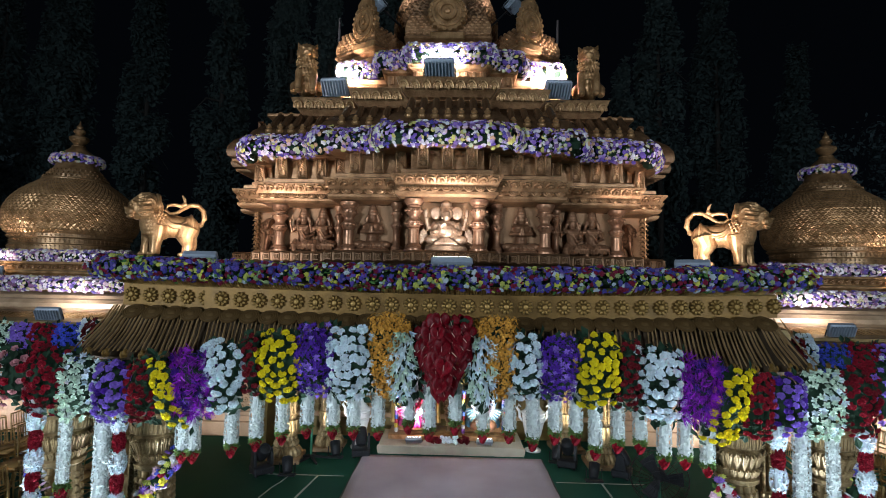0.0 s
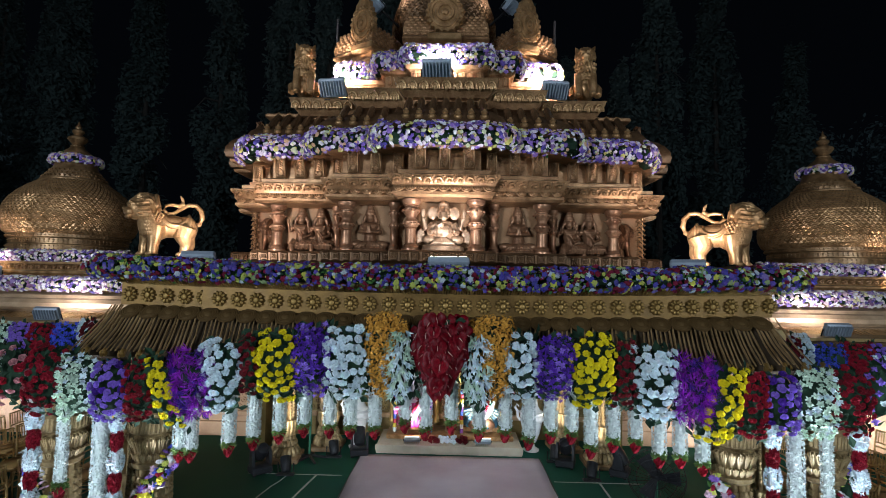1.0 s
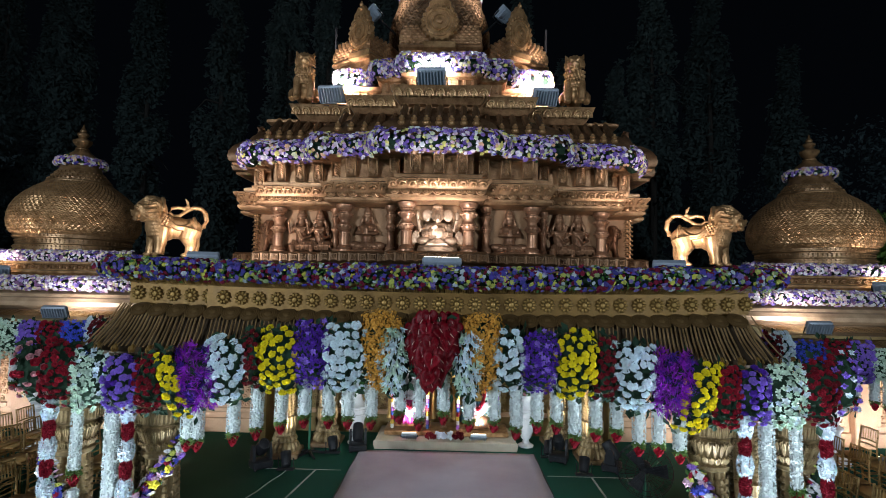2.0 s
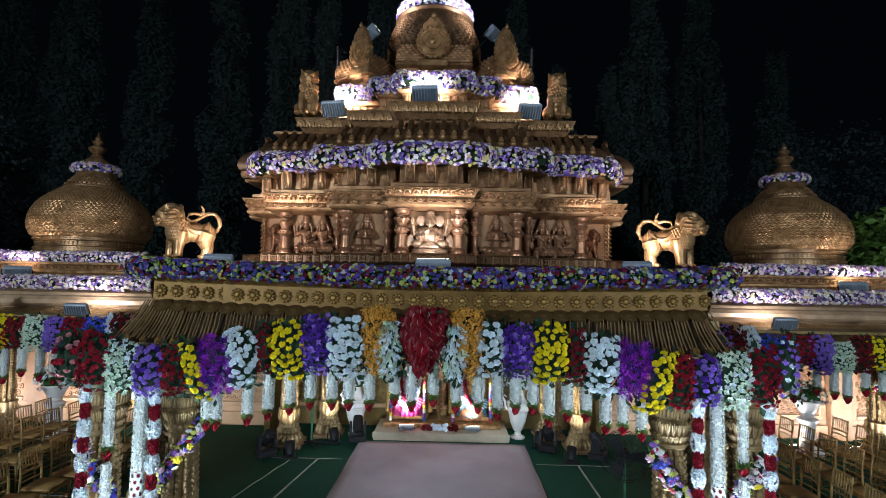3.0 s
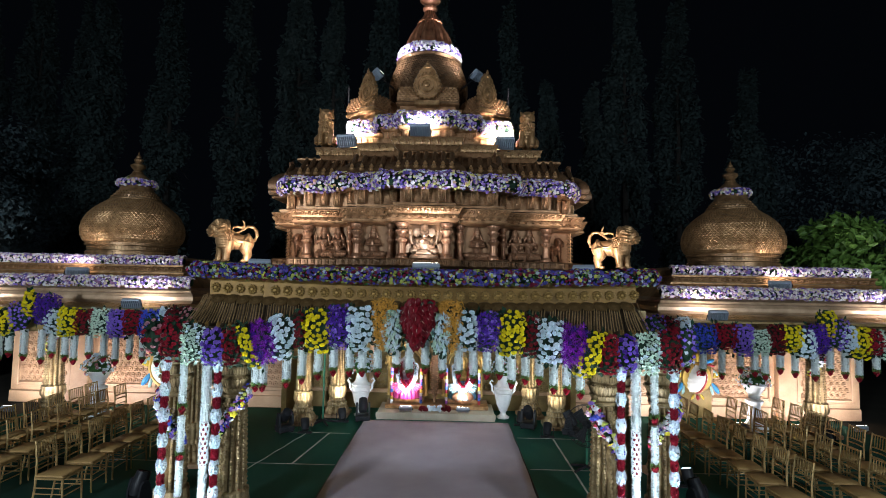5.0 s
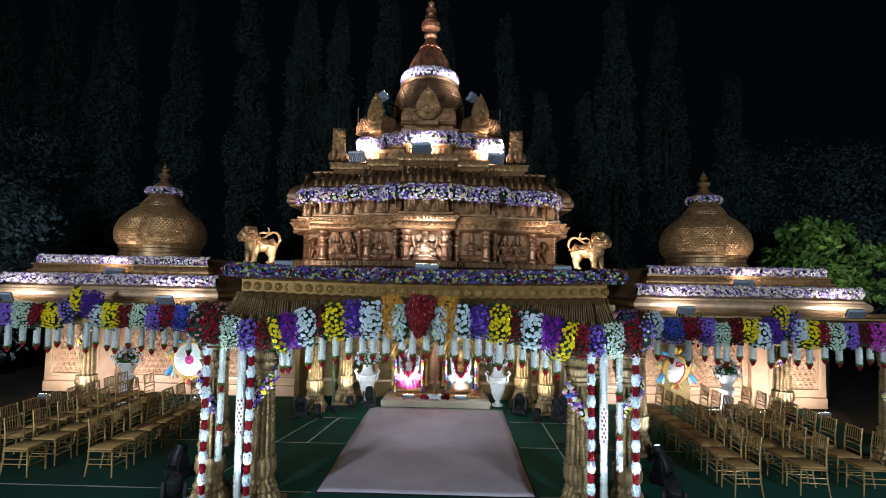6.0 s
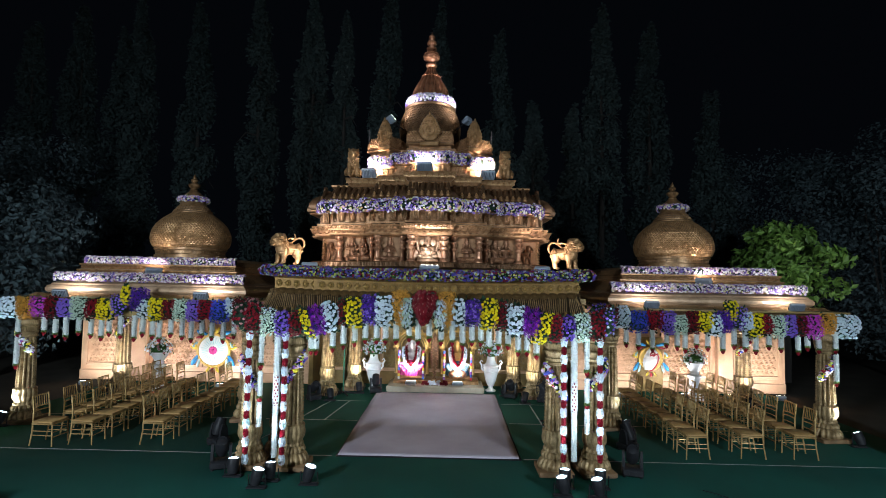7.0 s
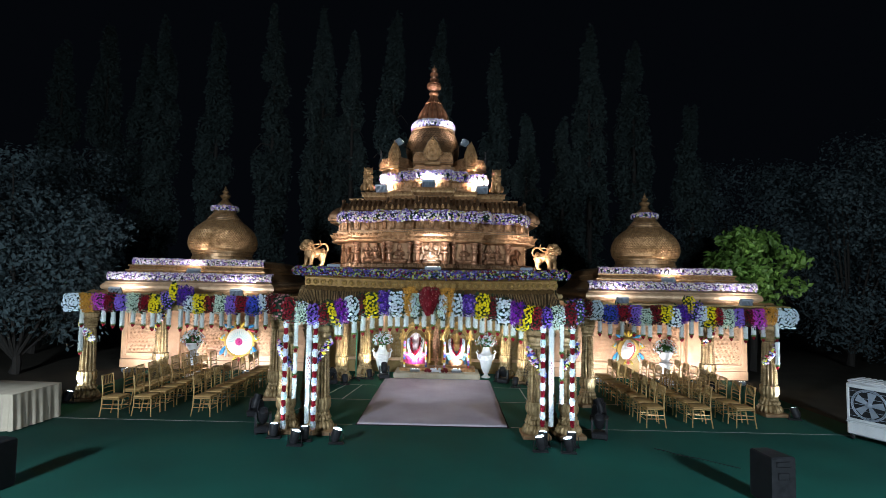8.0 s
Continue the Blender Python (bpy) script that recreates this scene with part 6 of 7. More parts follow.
EAST = [("white", 4.20, 2.52, 0.43), ("blue", 4.58, 2.46, 0.48), ("red", 4.93, 2.50, 0.40), ("purple", 5.20, 2.42, 0.37), ("pale", 5.46, 2.36, 0.40), ("maroon", 5.73, 2.42, 0.34), ("yellow", 5.98, 2.47, 0.40), ("white", 6.21, 2.41, 0.31), ("violet", 6.38, 2.48, 0.37), ("yellow", 6.55, 2.68, 0.26), ("lilac", 6.72, 2.52, 0.37), ("white", 6.87, 2.48, 0.31), ("yellow", 7.07, 2.44, 0.40), ("red", 7.28, 2.44, 0.34), ("pale", 7.52, 2.38, 0.43), ("purple", 7.76, 2.38, 0.37), ("maroon", 8.01, 2.40, 0.37), ("pinkviolet", 8.28, 2.43, 0.43), ("orange", 8.56, 2.50, 0.40), ("white", 8.94, 2.41, 0.63), ("maroon", 3.85, 2.55, 0.36), ("lilac", 3.55, 2.58, 0.36)]
for i, (kind, x, z, w) in enumerate(WEST + EAST):
    flower_bunch(kind, x, 6.28 if abs(x) > 4.0 else 6.0 - 0.6 * (4.0 - abs(x)), z + 0.03 * math.sin(5.1 * i), w * 1.12, 0.44 + 0.05 * math.sin(2.7 * i), 300 + i, False, group="flower bunches along the wing eaves")
for side, xs in ((-1, (-8.28, -8.03, -7.80, -7.52, -7.25, -7.02, -6.85, -6.6, -6.30, -6.12, -5.90, -5.75, -5.50, -5.25, -5.05, -4.82, -4.6, -4.35, -4.12)), (1, (4.36, 4.62, 4.92, 5.22, 5.45, 5.62, 5.86, 6.1, 6.42, 6.66, 6.90, 7.12, 7.40, 7.66, 8.02, 8.22, 8.46, 8.72))):
    for k, x in enumerate(xs):
        strand(x, 6.33, 2.34, 0.35 + 0.05 * ((k * 7) % 3), 0.058, "white hanging strands of the wings")
for x in (-8.74, 8.72):
    top = strand(x, 6.20, 2.30, 0.35, 0.055, "white hanging strands of the wings")
    part("white_strand", strand_mesh(0.55, 0.055), None, top, at=pose(0, 0, -0.48))
    tassel_parts(top, -1.03)


# ---- chairs ----
def chair():
    """A gold ballroom chair facing +x, with slim bamboo-like rods and a tan seat."""
    top = thing("banquet_chair", "gold ballroom chair with slatted back and tan seat", "chair", "guest chairs")
    part("seat", Shape().box(-0.20, 0.20, -0.20, 0.20, 0.425, 0.465, 0.012), SEAT, top, "tan padded seat")
    part("seat_frame", Shape().box(-0.205, 0.205, -0.205, 0.205, 0.395, 0.425, 0.006), CHAIR, top)
    for q in (-1, 1):
        part("leg", Shape().tube([(0.19, q * 0.185, 0.40), (0.205, q * 0.19, 0.0)], [0.015, 0.012], 8), CHAIR, top)
        part("back_post", Shape().tube([(-0.24, q * 0.185, 0.0), (-0.20, q * 0.185, 0.25), (-0.19, q * 0.185, 0.43), (-0.195, q * 0.18, 0.65), (-0.235, q * 0.175, 0.92)], [0.013, 0.015, 0.016, 0.015, 0.014], 8), CHAIR, top)
        for z in (0.20, 0.28):
            part("stretcher", Shape().tube([(0.20, q * 0.187, z), (-0.205, q * 0.186, z)], 0.009, 6), CHAIR, top)
    for z in (0.17, 0.26):
        part("stretcher", Shape().tube([(0.20, -0.187, z), (0.20, 0.187, z)], 0.009, 6), CHAIR, top)
    for x, z in ((-0.232, 0.90), (-0.205, 0.70), (-0.197, 0.63)):
        part("back_rail", Shape().tube([(x, -0.178, z), (x - 0.008, 0, z + 0.008), (x, 0.178, z)], 0.012, 6), CHAIR, top)
    for k in range(6):
        y = -0.125 + 0.05 * k
        part("back_spindle", Shape().tube([(-0.236, y, 0.90), (-0.212, y, 0.71)], 0.008, 6), CHAIR, top)
    part("back_rail", Shape().tube([(-0.195, -0.183, 0.52), (-0.2, 0, 0.525), (-0.195, 0.183, 0.52)], 0.010, 6), CHAIR, top)
    return top


first = chair()
first.matrix_basis = pose(-5.08, 5.30, 0)
rng = random.Random(17)
for side, rows in ((-1, ((5.08, 5.30, 8), (6.37, 5.20, 8), (7.04, 5.05, 8))), (1, ((5.21, 5.20, 8), (6.28, 5.27, 8), (7.27, 5.30, 8)))):
    for r, (x, y, n) in enumerate(rows):
        for k in range(n):
            if side < 0 and r == 0 and k == 0:
                continue
            if side < 0 and r == 2 and k in (1,):
                y += 0.25
            copy_thing(first, pose(side * x + rng.uniform(-0.03, 0.03), y + 0.525 * k + rng.uniform(-0.02, 0.02), 0, 0, 0, (0 if side < 0 else 180) + rng.uniform(-5, 5)))


# ---- vases, pedestals and idols ----
def vase(x, y, z0, k, seed, label):
    """A white urn with two handles and a mound of flowers."""
    top = thing("flower_urn", label, "vase", "white urns", at=pose(x, y, z0))
    part("urn", Shape().lathe([(0.13 * k, 0), (0.14 * k, 0.03 * k), (0.07 * k, 0.07 * k), (0.055 * k, 0.12 * k), (0.09 * k, 0.16 * k), (0.145 * k, 0.30 * k), (0.185 * k, 0.48 * k), (0.20 * k, 0.60 * k), (0.205 * k, 0.62 * k), (0.195 * k, 0.63 * k), (0.215 * k, 0.655 * k), (0.215 * k, 0.675 * k), (0.16 * k, 0.70 * k), (0.125 * k, 0.76 * k), (0.10 * k, 0.86 * k), (0.085 * k, 0.94 * k), (0.06 * k, 0.95 * k)], 36), CERAMIC, top)
    part("band", Shape().lathe([(0.186 * k, 0.50 * k), (0.198 * k, 0.51 * k), (0.204 * k, 0.53 * k), (0.192 * k, 0.545 * k)], 36), CERAMIC, top)
    for q in (-1, 1):
        part("handle", Shape().tube([(q * 0.19 * k, 0, 0.52 * k), (q * 0.24 * k, 0, 0.58 * k), (q * 0.245 * k, 0, 0.68 * k), (q * 0.29 * k, 0, 0.74 * k), (q * 0.26 * k, 0, 0.80 * k), (q * 0.22 * k, 0, 0.76 * k)], [0.022 * k, 0.024 * k, 0.024 * k, 0.024 * k, 0.020 * k, 0.012 * k], 8), CERAMIC, top)
    mound(x, y, z0 + 1.0 * k, 0.27 * k, seed)
    return top


def mound(x, y, z, r, seed):
    """A low rounded flower arrangement."""
    rng = random.Random(seed)
    top = thing("flower_arrangement", "loose white and pink flower arrangement with green leaves in an urn", "flowers", "urn flowers", at=pose(x, y, z))
    g, s, t = Shape(), Shape(), Shape()
    g.ball((0, 0, 0.02), (0.75 * r, 0.75 * r, 0.5 * r), 9, 5)
    for i in range(230):
        a, b = rng.uniform(0, 6.28), rng.uniform(-0.25, 1.4)
        d = Vector((math.cos(a) * math.cos(b), math.sin(a) * math.cos(b), math.sin(b)))
        p = Vector((d.x * r, d.y * r, d.z * 0.95 * r)) * rng.uniform(0.70, 1.22)
        if i % 5 in (1, 3):
            g.at = facing(p, d + Vector((rng.uniform(-1, 1), rng.uniform(-1, 1), 0)) * 0.6, 0.09, rng.uniform(0, 6))
            leaflet(g, 1, rng)
        elif i % 7 == 0:
            t.at = facing(p, d, 0.040, i)
            rose(t, 1)
        else:
            s.at = facing(p, d, rng.uniform(0.022, 0.042), i)
            ruffle(s, 1, 6, 2)
    part("leaves", g, LEAF, top, smooth=False)
    part("white_blossoms", s, F_WHITE, top, smooth=False)
    part("pink_blossoms", t, F_PINK, top)


def pedestal(x, y):
    top = thing("pedestal", "white turned ceramic pedestal", "pedestal", "white pedestals", at=pose(x, y, 0))
    part("base", Shape().box(-0.21, 0.21, -0.21, 0.21, 0, 0.14, 0.02), CERAMIC, top)
    part("shaft", Shape().lathe([(0.19, 0.14), (0.18, 0.18), (0.145, 0.24), (0.135, 0.55), (0.145, 0.60), (0.18, 0.64), (0.19, 0.68), (0.12, 0.72)], 32, 0, 0, 16, 0.05), CERAMIC, top)
    part("bowl", Shape().lathe([(0.10, 0.72), (0.13, 0.76), (0.12, 0.80), (0.17, 0.88), (0.23, 1.0), (0.26, 1.04), (0.255, 1.06), (0.2, 1.0)], 36), CERAMIC, top)
    mound(x, y, 1.10, 0.31, int(x * 100))


pedestal(-7.62, 9.7)
pedestal(7.50, 9.85)
vase(-1.64, 10.36, 0, 1.12, 61, "tall white two-handled urn beside the shrine platform")
vase(1.81, 10.42, 0, 1.12, 62, "tall white two-handled urn beside the shrine platform")

plat = thing("shrine_platform", "low shrine platform draped in cream cloth", "platform")
cl2 = Shape()
rows = []
for j, (d, z) in enumerate(((0.02, 0.0), (0.0, 0.09), (0.0, 0.16), (0.03, 0.175))):
    rows.append([(-1.22 + d + (2.82 - 2 * d) * i / 60, 10.02 + d + 0.018 * noise.noise((i * 0.5, j * 0.6, 2)) * (1 if j < 2 else 0.3), z) for i in range(61)])
rows.append([(-1.22 + 0.03 + 2.76 * i / 60, 11.0, 0.178) for i in range(61)])
cl2.rings(rows, closed=False)
part("drape", cl2, CREAM_CLOTH, plat)
part("deck", Shape().box(-1.18, 1.56, 10.06, 11.05, 0.0, 0.165), CREAM_CLOTH, plat)
part("gold_step", Shape().box(-1.05, 1.45, 10.32, 11.0, 0.18, 0.28, 0.015), GOLD, plat)

MAGENTA_CLOTH = material("magenta_cloth", (0.52, 0.03, 0.22), 0.6, 0, dark=(0.38, 0.02, 0.14), scale=8, grain=60, bump=0.1)
BLUE_CLOTH = material("teal_cloth", (0.05, 0.16, 0.22), 0.6, 0, dark=(0.03, 0.1, 0.15), scale=8, grain=60, bump=0.1)
PALE_STONE = material("silver_stone", (0.60, 0.56, 0.58), 0.4, 0, scale=8, grain=60, bump=0.1)
STRIPES = [material("band_" + n, c, 0.7, 0, scale=9, grain=60, bump=0.1) for n, c in (("red", (0.45, 0.03, 0.05)), ("white", (0.75, 0.75, 0.75)), ("blue", (0.05, 0.12, 0.45)), ("yellow", (0.70, 0.50, 0.05)), ("violet", (0.30, 0.10, 0.45)))]


THRONE_GOLD = material("bright_gold_leaf", (0.62, 0.40, 0.13), 0.35, 0.4, dark=(0.36, 0.20, 0.05), scale=9, grain=60, bump=0.25)


def shrine(x, cloth, seed, w):
    """A throne with a round arch, a draped seated idol as a plain form, and its flower garland."""
    th = thing("throne", "carved gold throne back with round arch", "throne", "thrones", at=pose(x, 10.82, 0.28))
    part("seat", Shape().box(-0.42, 0.42, -0.22, 0.30, 0, 0.10, 0.015), GOLD, th)
    part("back_board", Shape().box(-0.36, 0.36, 0.22, 0.27, 0.1, 1.05, 0.01), SHADE_GOLD, th)
    for q in (-1, 1):
        part("post", Shape().lathe([(0.07, 0.1), (0.06, 0.16), (0.05, 0.2), (0.05, 0.7), (0.07, 0.74), (0.075, 0.8), (0.05, 0.84), (0.07, 0.92)], 16, q * 0.46, 0.08), THRONE_GOLD, th)
        part("finial", Shape().ball((q * 0.46, 0.08, 0.97), (0.06, 0.06, 0.07)), THRONE_GOLD, th)
    arch = Shape()
    for r, t in ((0.50, 0.050), (0.41, 0.035), (0.34, 0.02)):
        arch.tube([(r * math.cos(a), 0.06, 0.90 + r * math.sin(a)) for a in [math.pi * k / 16 for k in range(17)]], t, 8)
    for k in range(13):
        a = math.pi * k / 12
        arch.ball((0.55 * math.cos(a), 0.06, 0.90 + 0.55 * math.sin(a)), (0.045, 0.03, 0.045), 7, 4)
    part("arch", arch, THRONE_GOLD, th)
    s = Shape()
    s.slot = 0
    s.lathe([(0.36, 0.0), (0.34, 0.10), (0.27, 0.22), (0.17, 0.36), (0.12, 0.42)], 72, 0, 0, 18, 0.16)
    s.slot = 1
    s.ball((0, 0, 0.50), (0.16, 0.10, 0.17))
    s.ball((0, -0.02, 0.73), (0.075, 0.07, 0.09))
    s.lathe([(0.09, 0.78), (0.095, 0.83), (0.06, 0.92), (0.03, 0.98), (0.005, 1.02)], 14)
    for k in range(11):
        a = math.pi * k / 10
        s.ball((0.17 * math.cos(a), 0.02, 0.80 + 0.17 * math.sin(a)), 0.032, 7, 4)
        s.ball((0.12 * math.cos(a), -0.09, 0.60 - 0.10 * math.sin(a)), 0.022, 7, 4)
    s.ball((0, 0.04, 0.80), (0.17, 0.03, 0.17))
    for q in (-1, 1):
        s.ball((q * 0.20, 0.0, 0.62), (0.07, 0.05, 0.09))
        s.tube([(q * 0.14, 0, 0.58), (q * 0.22, -0.06, 0.46), (q * 0.12, -0.14, 0.40)], [0.045, 0.04, 0.03])
    # pleated fan of the skirt with thin gold lines
    for k in range(17):
        a = math.pi * (1.08 + 0.84 * k / 16)
        s.slot = 0
        s.tube([(0.10 * math.cos(a), -0.12, 0.42 + 0.08 * math.sin(a)), (0.22 * math.cos(a), -0.19, 0.42 + 0.22 * math.sin(a)), (0.37 * math.cos(a), -0.22, max(0.03, 0.42 + 0.37 * math.sin(a)))], [0.012, 0.024, 0.034], 6)
        s.slot = 2
        s.tube([(0.14 * math.cos(a), -0.165, 0.42 + 0.14 * math.sin(a)), (0.24 * math.cos(a), -0.222, 0.42 + 0.24 * math.sin(a)), (0.37 * math.cos(a), -0.258, max(0.03, 0.42 + 0.37 * math.sin(a)))], 0.0045, 4)
    if cloth is not MAGENTA_CLOTH:
        s.slot = 3
        s.ball((0, -0.24, 0.05), (0.27, 0.10, 0.15), 16, 8)
    ob = part("idol_statue", s, [cloth, PALE_STONE if cloth is MAGENTA_CLOTH else THRONE_GOLD, THRONE_GOLD, COPPER], at=pose(x, 10.70, 0.40))
    tagged(ob, "seated idol draped in pleated bright cloth on a throne", "statue", "idols")
    pts = [(x - 0.20, 10.60, 1.15), (x - 0.19, 10.52, 0.95), (x - 0.13, 10.44, 0.75), (x, 10.38, 0.62), (x + 0.13, 10.44, 0.75), (x + 0.19, 10.52, 0.95), (x + 0.20, 10.60, 1.15)]
    flower_swag("flower_garland", pts, 0.16, 0.07, F_WHITE, "white flower garland hung round an idol", 0.022, 1.5, seed, 0.0, "idol garlands")
    flower_swag("flower_garland", [(p[0] * 0.72 + x * 0.28, p[1] - 0.04, p[2] + 0.08) for p in pts], 0.06, 0.03, F_RED, "thin red flower garland hung round an idol", 0.02, 1.5, seed + 1, 0.0, "idol garlands")
    for q in (-1, 1):
        col = thing("banded_garland", "thick hanging garland in bright coloured bands", "flower garland", "banded garlands", at=pose(x + q * w, 10.50, 0.28))
        for k in range(10):
            part("band", Shape().lathe([(0.026, 0.085 * k), (0.037, 0.085 * k + 0.015), (0.034, 0.085 * k + 0.04), (0.038, 0.085 * k + 0.07), (0.026, 0.085 * k + 0.085)], 12), STRIPES[(k * 2 + (q > 0) + seed) % 5], col)


shrine(-0.55, MAGENTA_CLOTH, 71, 0.36)
shrine(0.83, BLUE_CLOTH, 74, 0.40)
tree_post = thing("carved_post", "dark carved ornamental post between the thrones", "post", at=pose(0.14, 10.65, 0.28))
board = Shape()
board.at = Matrix.Diagonal((1, 0.3, 1, 1))
board.lathe([(0.06, 0.0), (0.03, 0.05), (0.05, 0.18), (0.10, 0.45), (0.125, 0.75), (0.11, 1.0), (0.07, 1.2), (0.02, 1.36)], 20)
part("board", board, DARK_BRONZE, tree_post)
for k in range(22):
    side, z = (-1 if k % 2 else 1), 0.16 + 0.052 * k
    wide = 0.035 + 0.075 * math.sin(math.pi * min(1.0, (z + 0.05) / 1.4)) ** 2
    part("scroll", Shape().tube([(side * wide * 0.2, -0.035, z - 0.03), (side * wide * 0.9, -0.045, z), (side * wide * 1.15, -0.03, z + 0.045), (side * wide * 0.7, -0.045, z + 0.06), (side * wide * 0.6, -0.045, z + 0.03)], [0.010, 0.013, 0.012, 0.010, 0.006], 6), COPPER, tree_post)
# flower bowl at the platform front
s, t = Shape(), Shape()
rng = random.Random(4)
for i in range(60):
    p = (rng.uniform(-0.36, 0.36), rng.uniform(-0.10, 0.06), rng.uniform(0.03, 0.12))
    q = s if abs(p[0]) < 0.16 else t
    q.at = facing(p, (p[0], -0.8, 0.7), 0.04, i)
    ruffle(q, 1, 6, 2)
low = thing("flower_arrangement", "low mound of white and dark red flowers on the platform", "flowers", at=pose(0.16, 10.16, 0.18))
part("white_blossoms", s, F_WHITE, low, smooth=False)
part("red_blossoms", t, F_DKRED, low, smooth=False)


# ---- round emblems on the wing walls ----
TEAL_PAINT = material("pale_teal_paint", (0.35, 0.60, 0.60), 0.5, 0, bump=0.05)
EMBLEM_BLUE = material("bright_blue_paint", (0.03, 0.28, 0.60), 0.5, 0, bump=0.05)
EMBLEM_GOLD = material("bright_gold_board", (0.50, 0.34, 0.09), 0.45, 0.15, dark=(0.46, 0.27, 0.04), scale=5, grain=50, bump=0.1)
EMBLEM_WHITE = material("soft_white_paint", (0.62, 0.63, 0.60), 0.5, 0, dark=(0.52, 0.53, 0.50), scale=5, grain=40, bump=0.05)


def plume(length, wide, bend):
    """A curved, pointed painted leaf that grows along +x."""
    return Shape().tube([(0, 0, 0), (0.3 * length, 0.35 * bend, 0.02), (0.65 * length, 0.8 * bend, 0.03), (0.88 * length, bend, 0.015), (length, 0.9 * bend, 0.0)], [0.5 * wide, 0.9 * wide, wide, 0.55 * wide, 0.08 * wide], 7)


def emblem(x, z, kind):
    """A round gold board on the wall with a leafy border; it bears a rayed disc or a conch."""
    disc = kind == "disc"
    top = thing("wall_disc" if disc else "wall_conch", "round white rayed emblem with red lotus hub and coloured leaf border" if disc else "white conch emblem on a gold board with coloured leaf border", "wall emblem", at=pose(x, 10.72, z, 90))
    if disc:
        part("rim", Shape().lathe([(0.51, -0.08), (0.53, 0.0), (0.51, 0.035), (0.46, 0.045), (0.44, 0.02)], 48), EMBLEM_GOLD, top)
        part("face", Shape().lathe([(0.45, -0.04), (0.45, 0.02), (0.43, 0.03), (0.25, 0.036), (0.01, 0.04)], 48), EMBLEM_WHITE, top, "white disc face")
        ray = Shape().tube([(0.17, 0, 0.042), (0.27, 0, 0.040), (0.38, 0, 0.034)], [0.006, 0.016, 0.005], 6).data("ray", TEAL_PAINT)
        for k in range(28):
            part("ray", ray, None, top, at=pose(0, 0, 0, 0, 0, 360 * k / 28))
        s = Shape()
        for k in range(9):
            s.ball((0.085 * math.cos(k * 0.698), 0.085 * math.sin(k * 0.698), 0.05), (0.045, 0.045, 0.03), 8, 4)
        s.ball((0, 0, 0.06), (0.06, 0.06, 0.04))
        part("hub", s, MAGENTA_CLOTH, top, "red lotus hub")
    else:
        part("board", Shape().lathe([(0.34, -0.08), (0.36, 0.0), (0.34, 0.02), (0.02, 0.0)], 48), EMBLEM_GOLD, top, "gold painted round board")
        part("backing_board", Shape().box(-0.36, 0.40, -0.98, 0.62, -0.13, -0.09, 0.008), SHADE_GOLD, top, "ochre painted upright board")
        shell = Shape()
        rings = []
        for k in range(19):
            v = k / 18
            w = 0.245 * (math.sin(math.pi * (0.10 + 0.86 * v)) ** 0.75) * (1 + 0.05 * math.cos(k * 2.1))
            cx = -0.16 + 0.10 * math.sin(2.6 * v - 0.4) - 0.02 * v
            rings.append([(cx + w * math.cos(a), -0.36 + 0.66 * v, 0.02 + 0.6 * w * math.sin(a)) for a in [math.pi * e / 12 for e in range(13)]])
        shell.rings(rings, closed=False)
        part("shell", shell, EMBLEM_WHITE, top, "white ridged shell", at=pose(0.10, 0.02, 0) @ Matrix.Scale(0.98, 4))
        lip = [(-0.10 + (0.015 + 0.016 * q) * math.cos(1.5 * q + 2.4), 0.12 + (0.015 + 0.016 * q) * math.sin(1.5 * q + 2.4), 0.19) for q in [0.45 * k for k in range(12)]]
        lip += [(0.04, 0.14, 0.16), (0.08, 0.04, 0.13), (0.06, -0.10, 0.13), (0.01, -0.22, 0.12), (-0.06, -0.34, 0.09), (-0.16, -0.40, 0.05)]
        part("lip", Shape().tube(lip, 0.020, 6), STRIPES[0], top, "dark red curled lip", at=pose(0.10, 0.02, 0) @ Matrix.Scale(0.98, 4))
    leaves = [(0.0, 0.50, 90, 0.26, 0.045, 0.0, YEL), (-0.06, 0.50, 105, 0.22, 0.045, 0.05, YEL), (0.06, 0.50, 75, 0.22, 0.045, -0.05, YEL), (0.0, -0.52, -90, 0.16, 0.05, 0.0, STRIPES[0]), (-0.10, -0.50, -110, 0.18, 0.04, -0.03, YEL), (0.10, -0.50, -70, 0.18, 0.04, 0.03, YEL)]
    for q in (-1, 1):
        side = lambda a: a if q > 0 else 180 - a
        leaves += [(q * 0.20, 0.48, side(35), 0.34, 0.060, -q * 0.10, EMBLEM_BLUE), (q * 0.30, 0.42, side(10), 0.24, 0.040, -q * 0.08, STRIPES[0]), (q * 0.50, 0.24, side(-35), 0.22, 0.050, -q * 0.06, TEAL_PAINT)]
        leaves += [(q * 0.50, 0.02, side(15 + 24 * k), 0.24, 0.035, q * 0.04, YEL) for k in range(3)]
        leaves += [(q * 0.46, -0.16, side(-48), 0.36, 0.070, -q * 0.05, EMBLEM_BLUE), (q * 0.56, -0.26, side(-62), 0.15, 0.040, 0.0, STRIPES[0]), (q * 0.40, -0.24, side(-66), 0.28, 0.045, -q * 0.04, TEAL_PAINT)]
    for lx, lz, rot, length, wide, bend, mat in leaves:
        part("leaf", plume(length, wide, bend), mat, top, at=Matrix.Scale(1.0 if disc else 0.80, 4) @ pose(lx, lz, 0.01, 0, 0, rot))


YEL = STRIPES[3]
emblem(-6.56, 0.97, "disc")
emblem(6.62, 1.0, "conch")


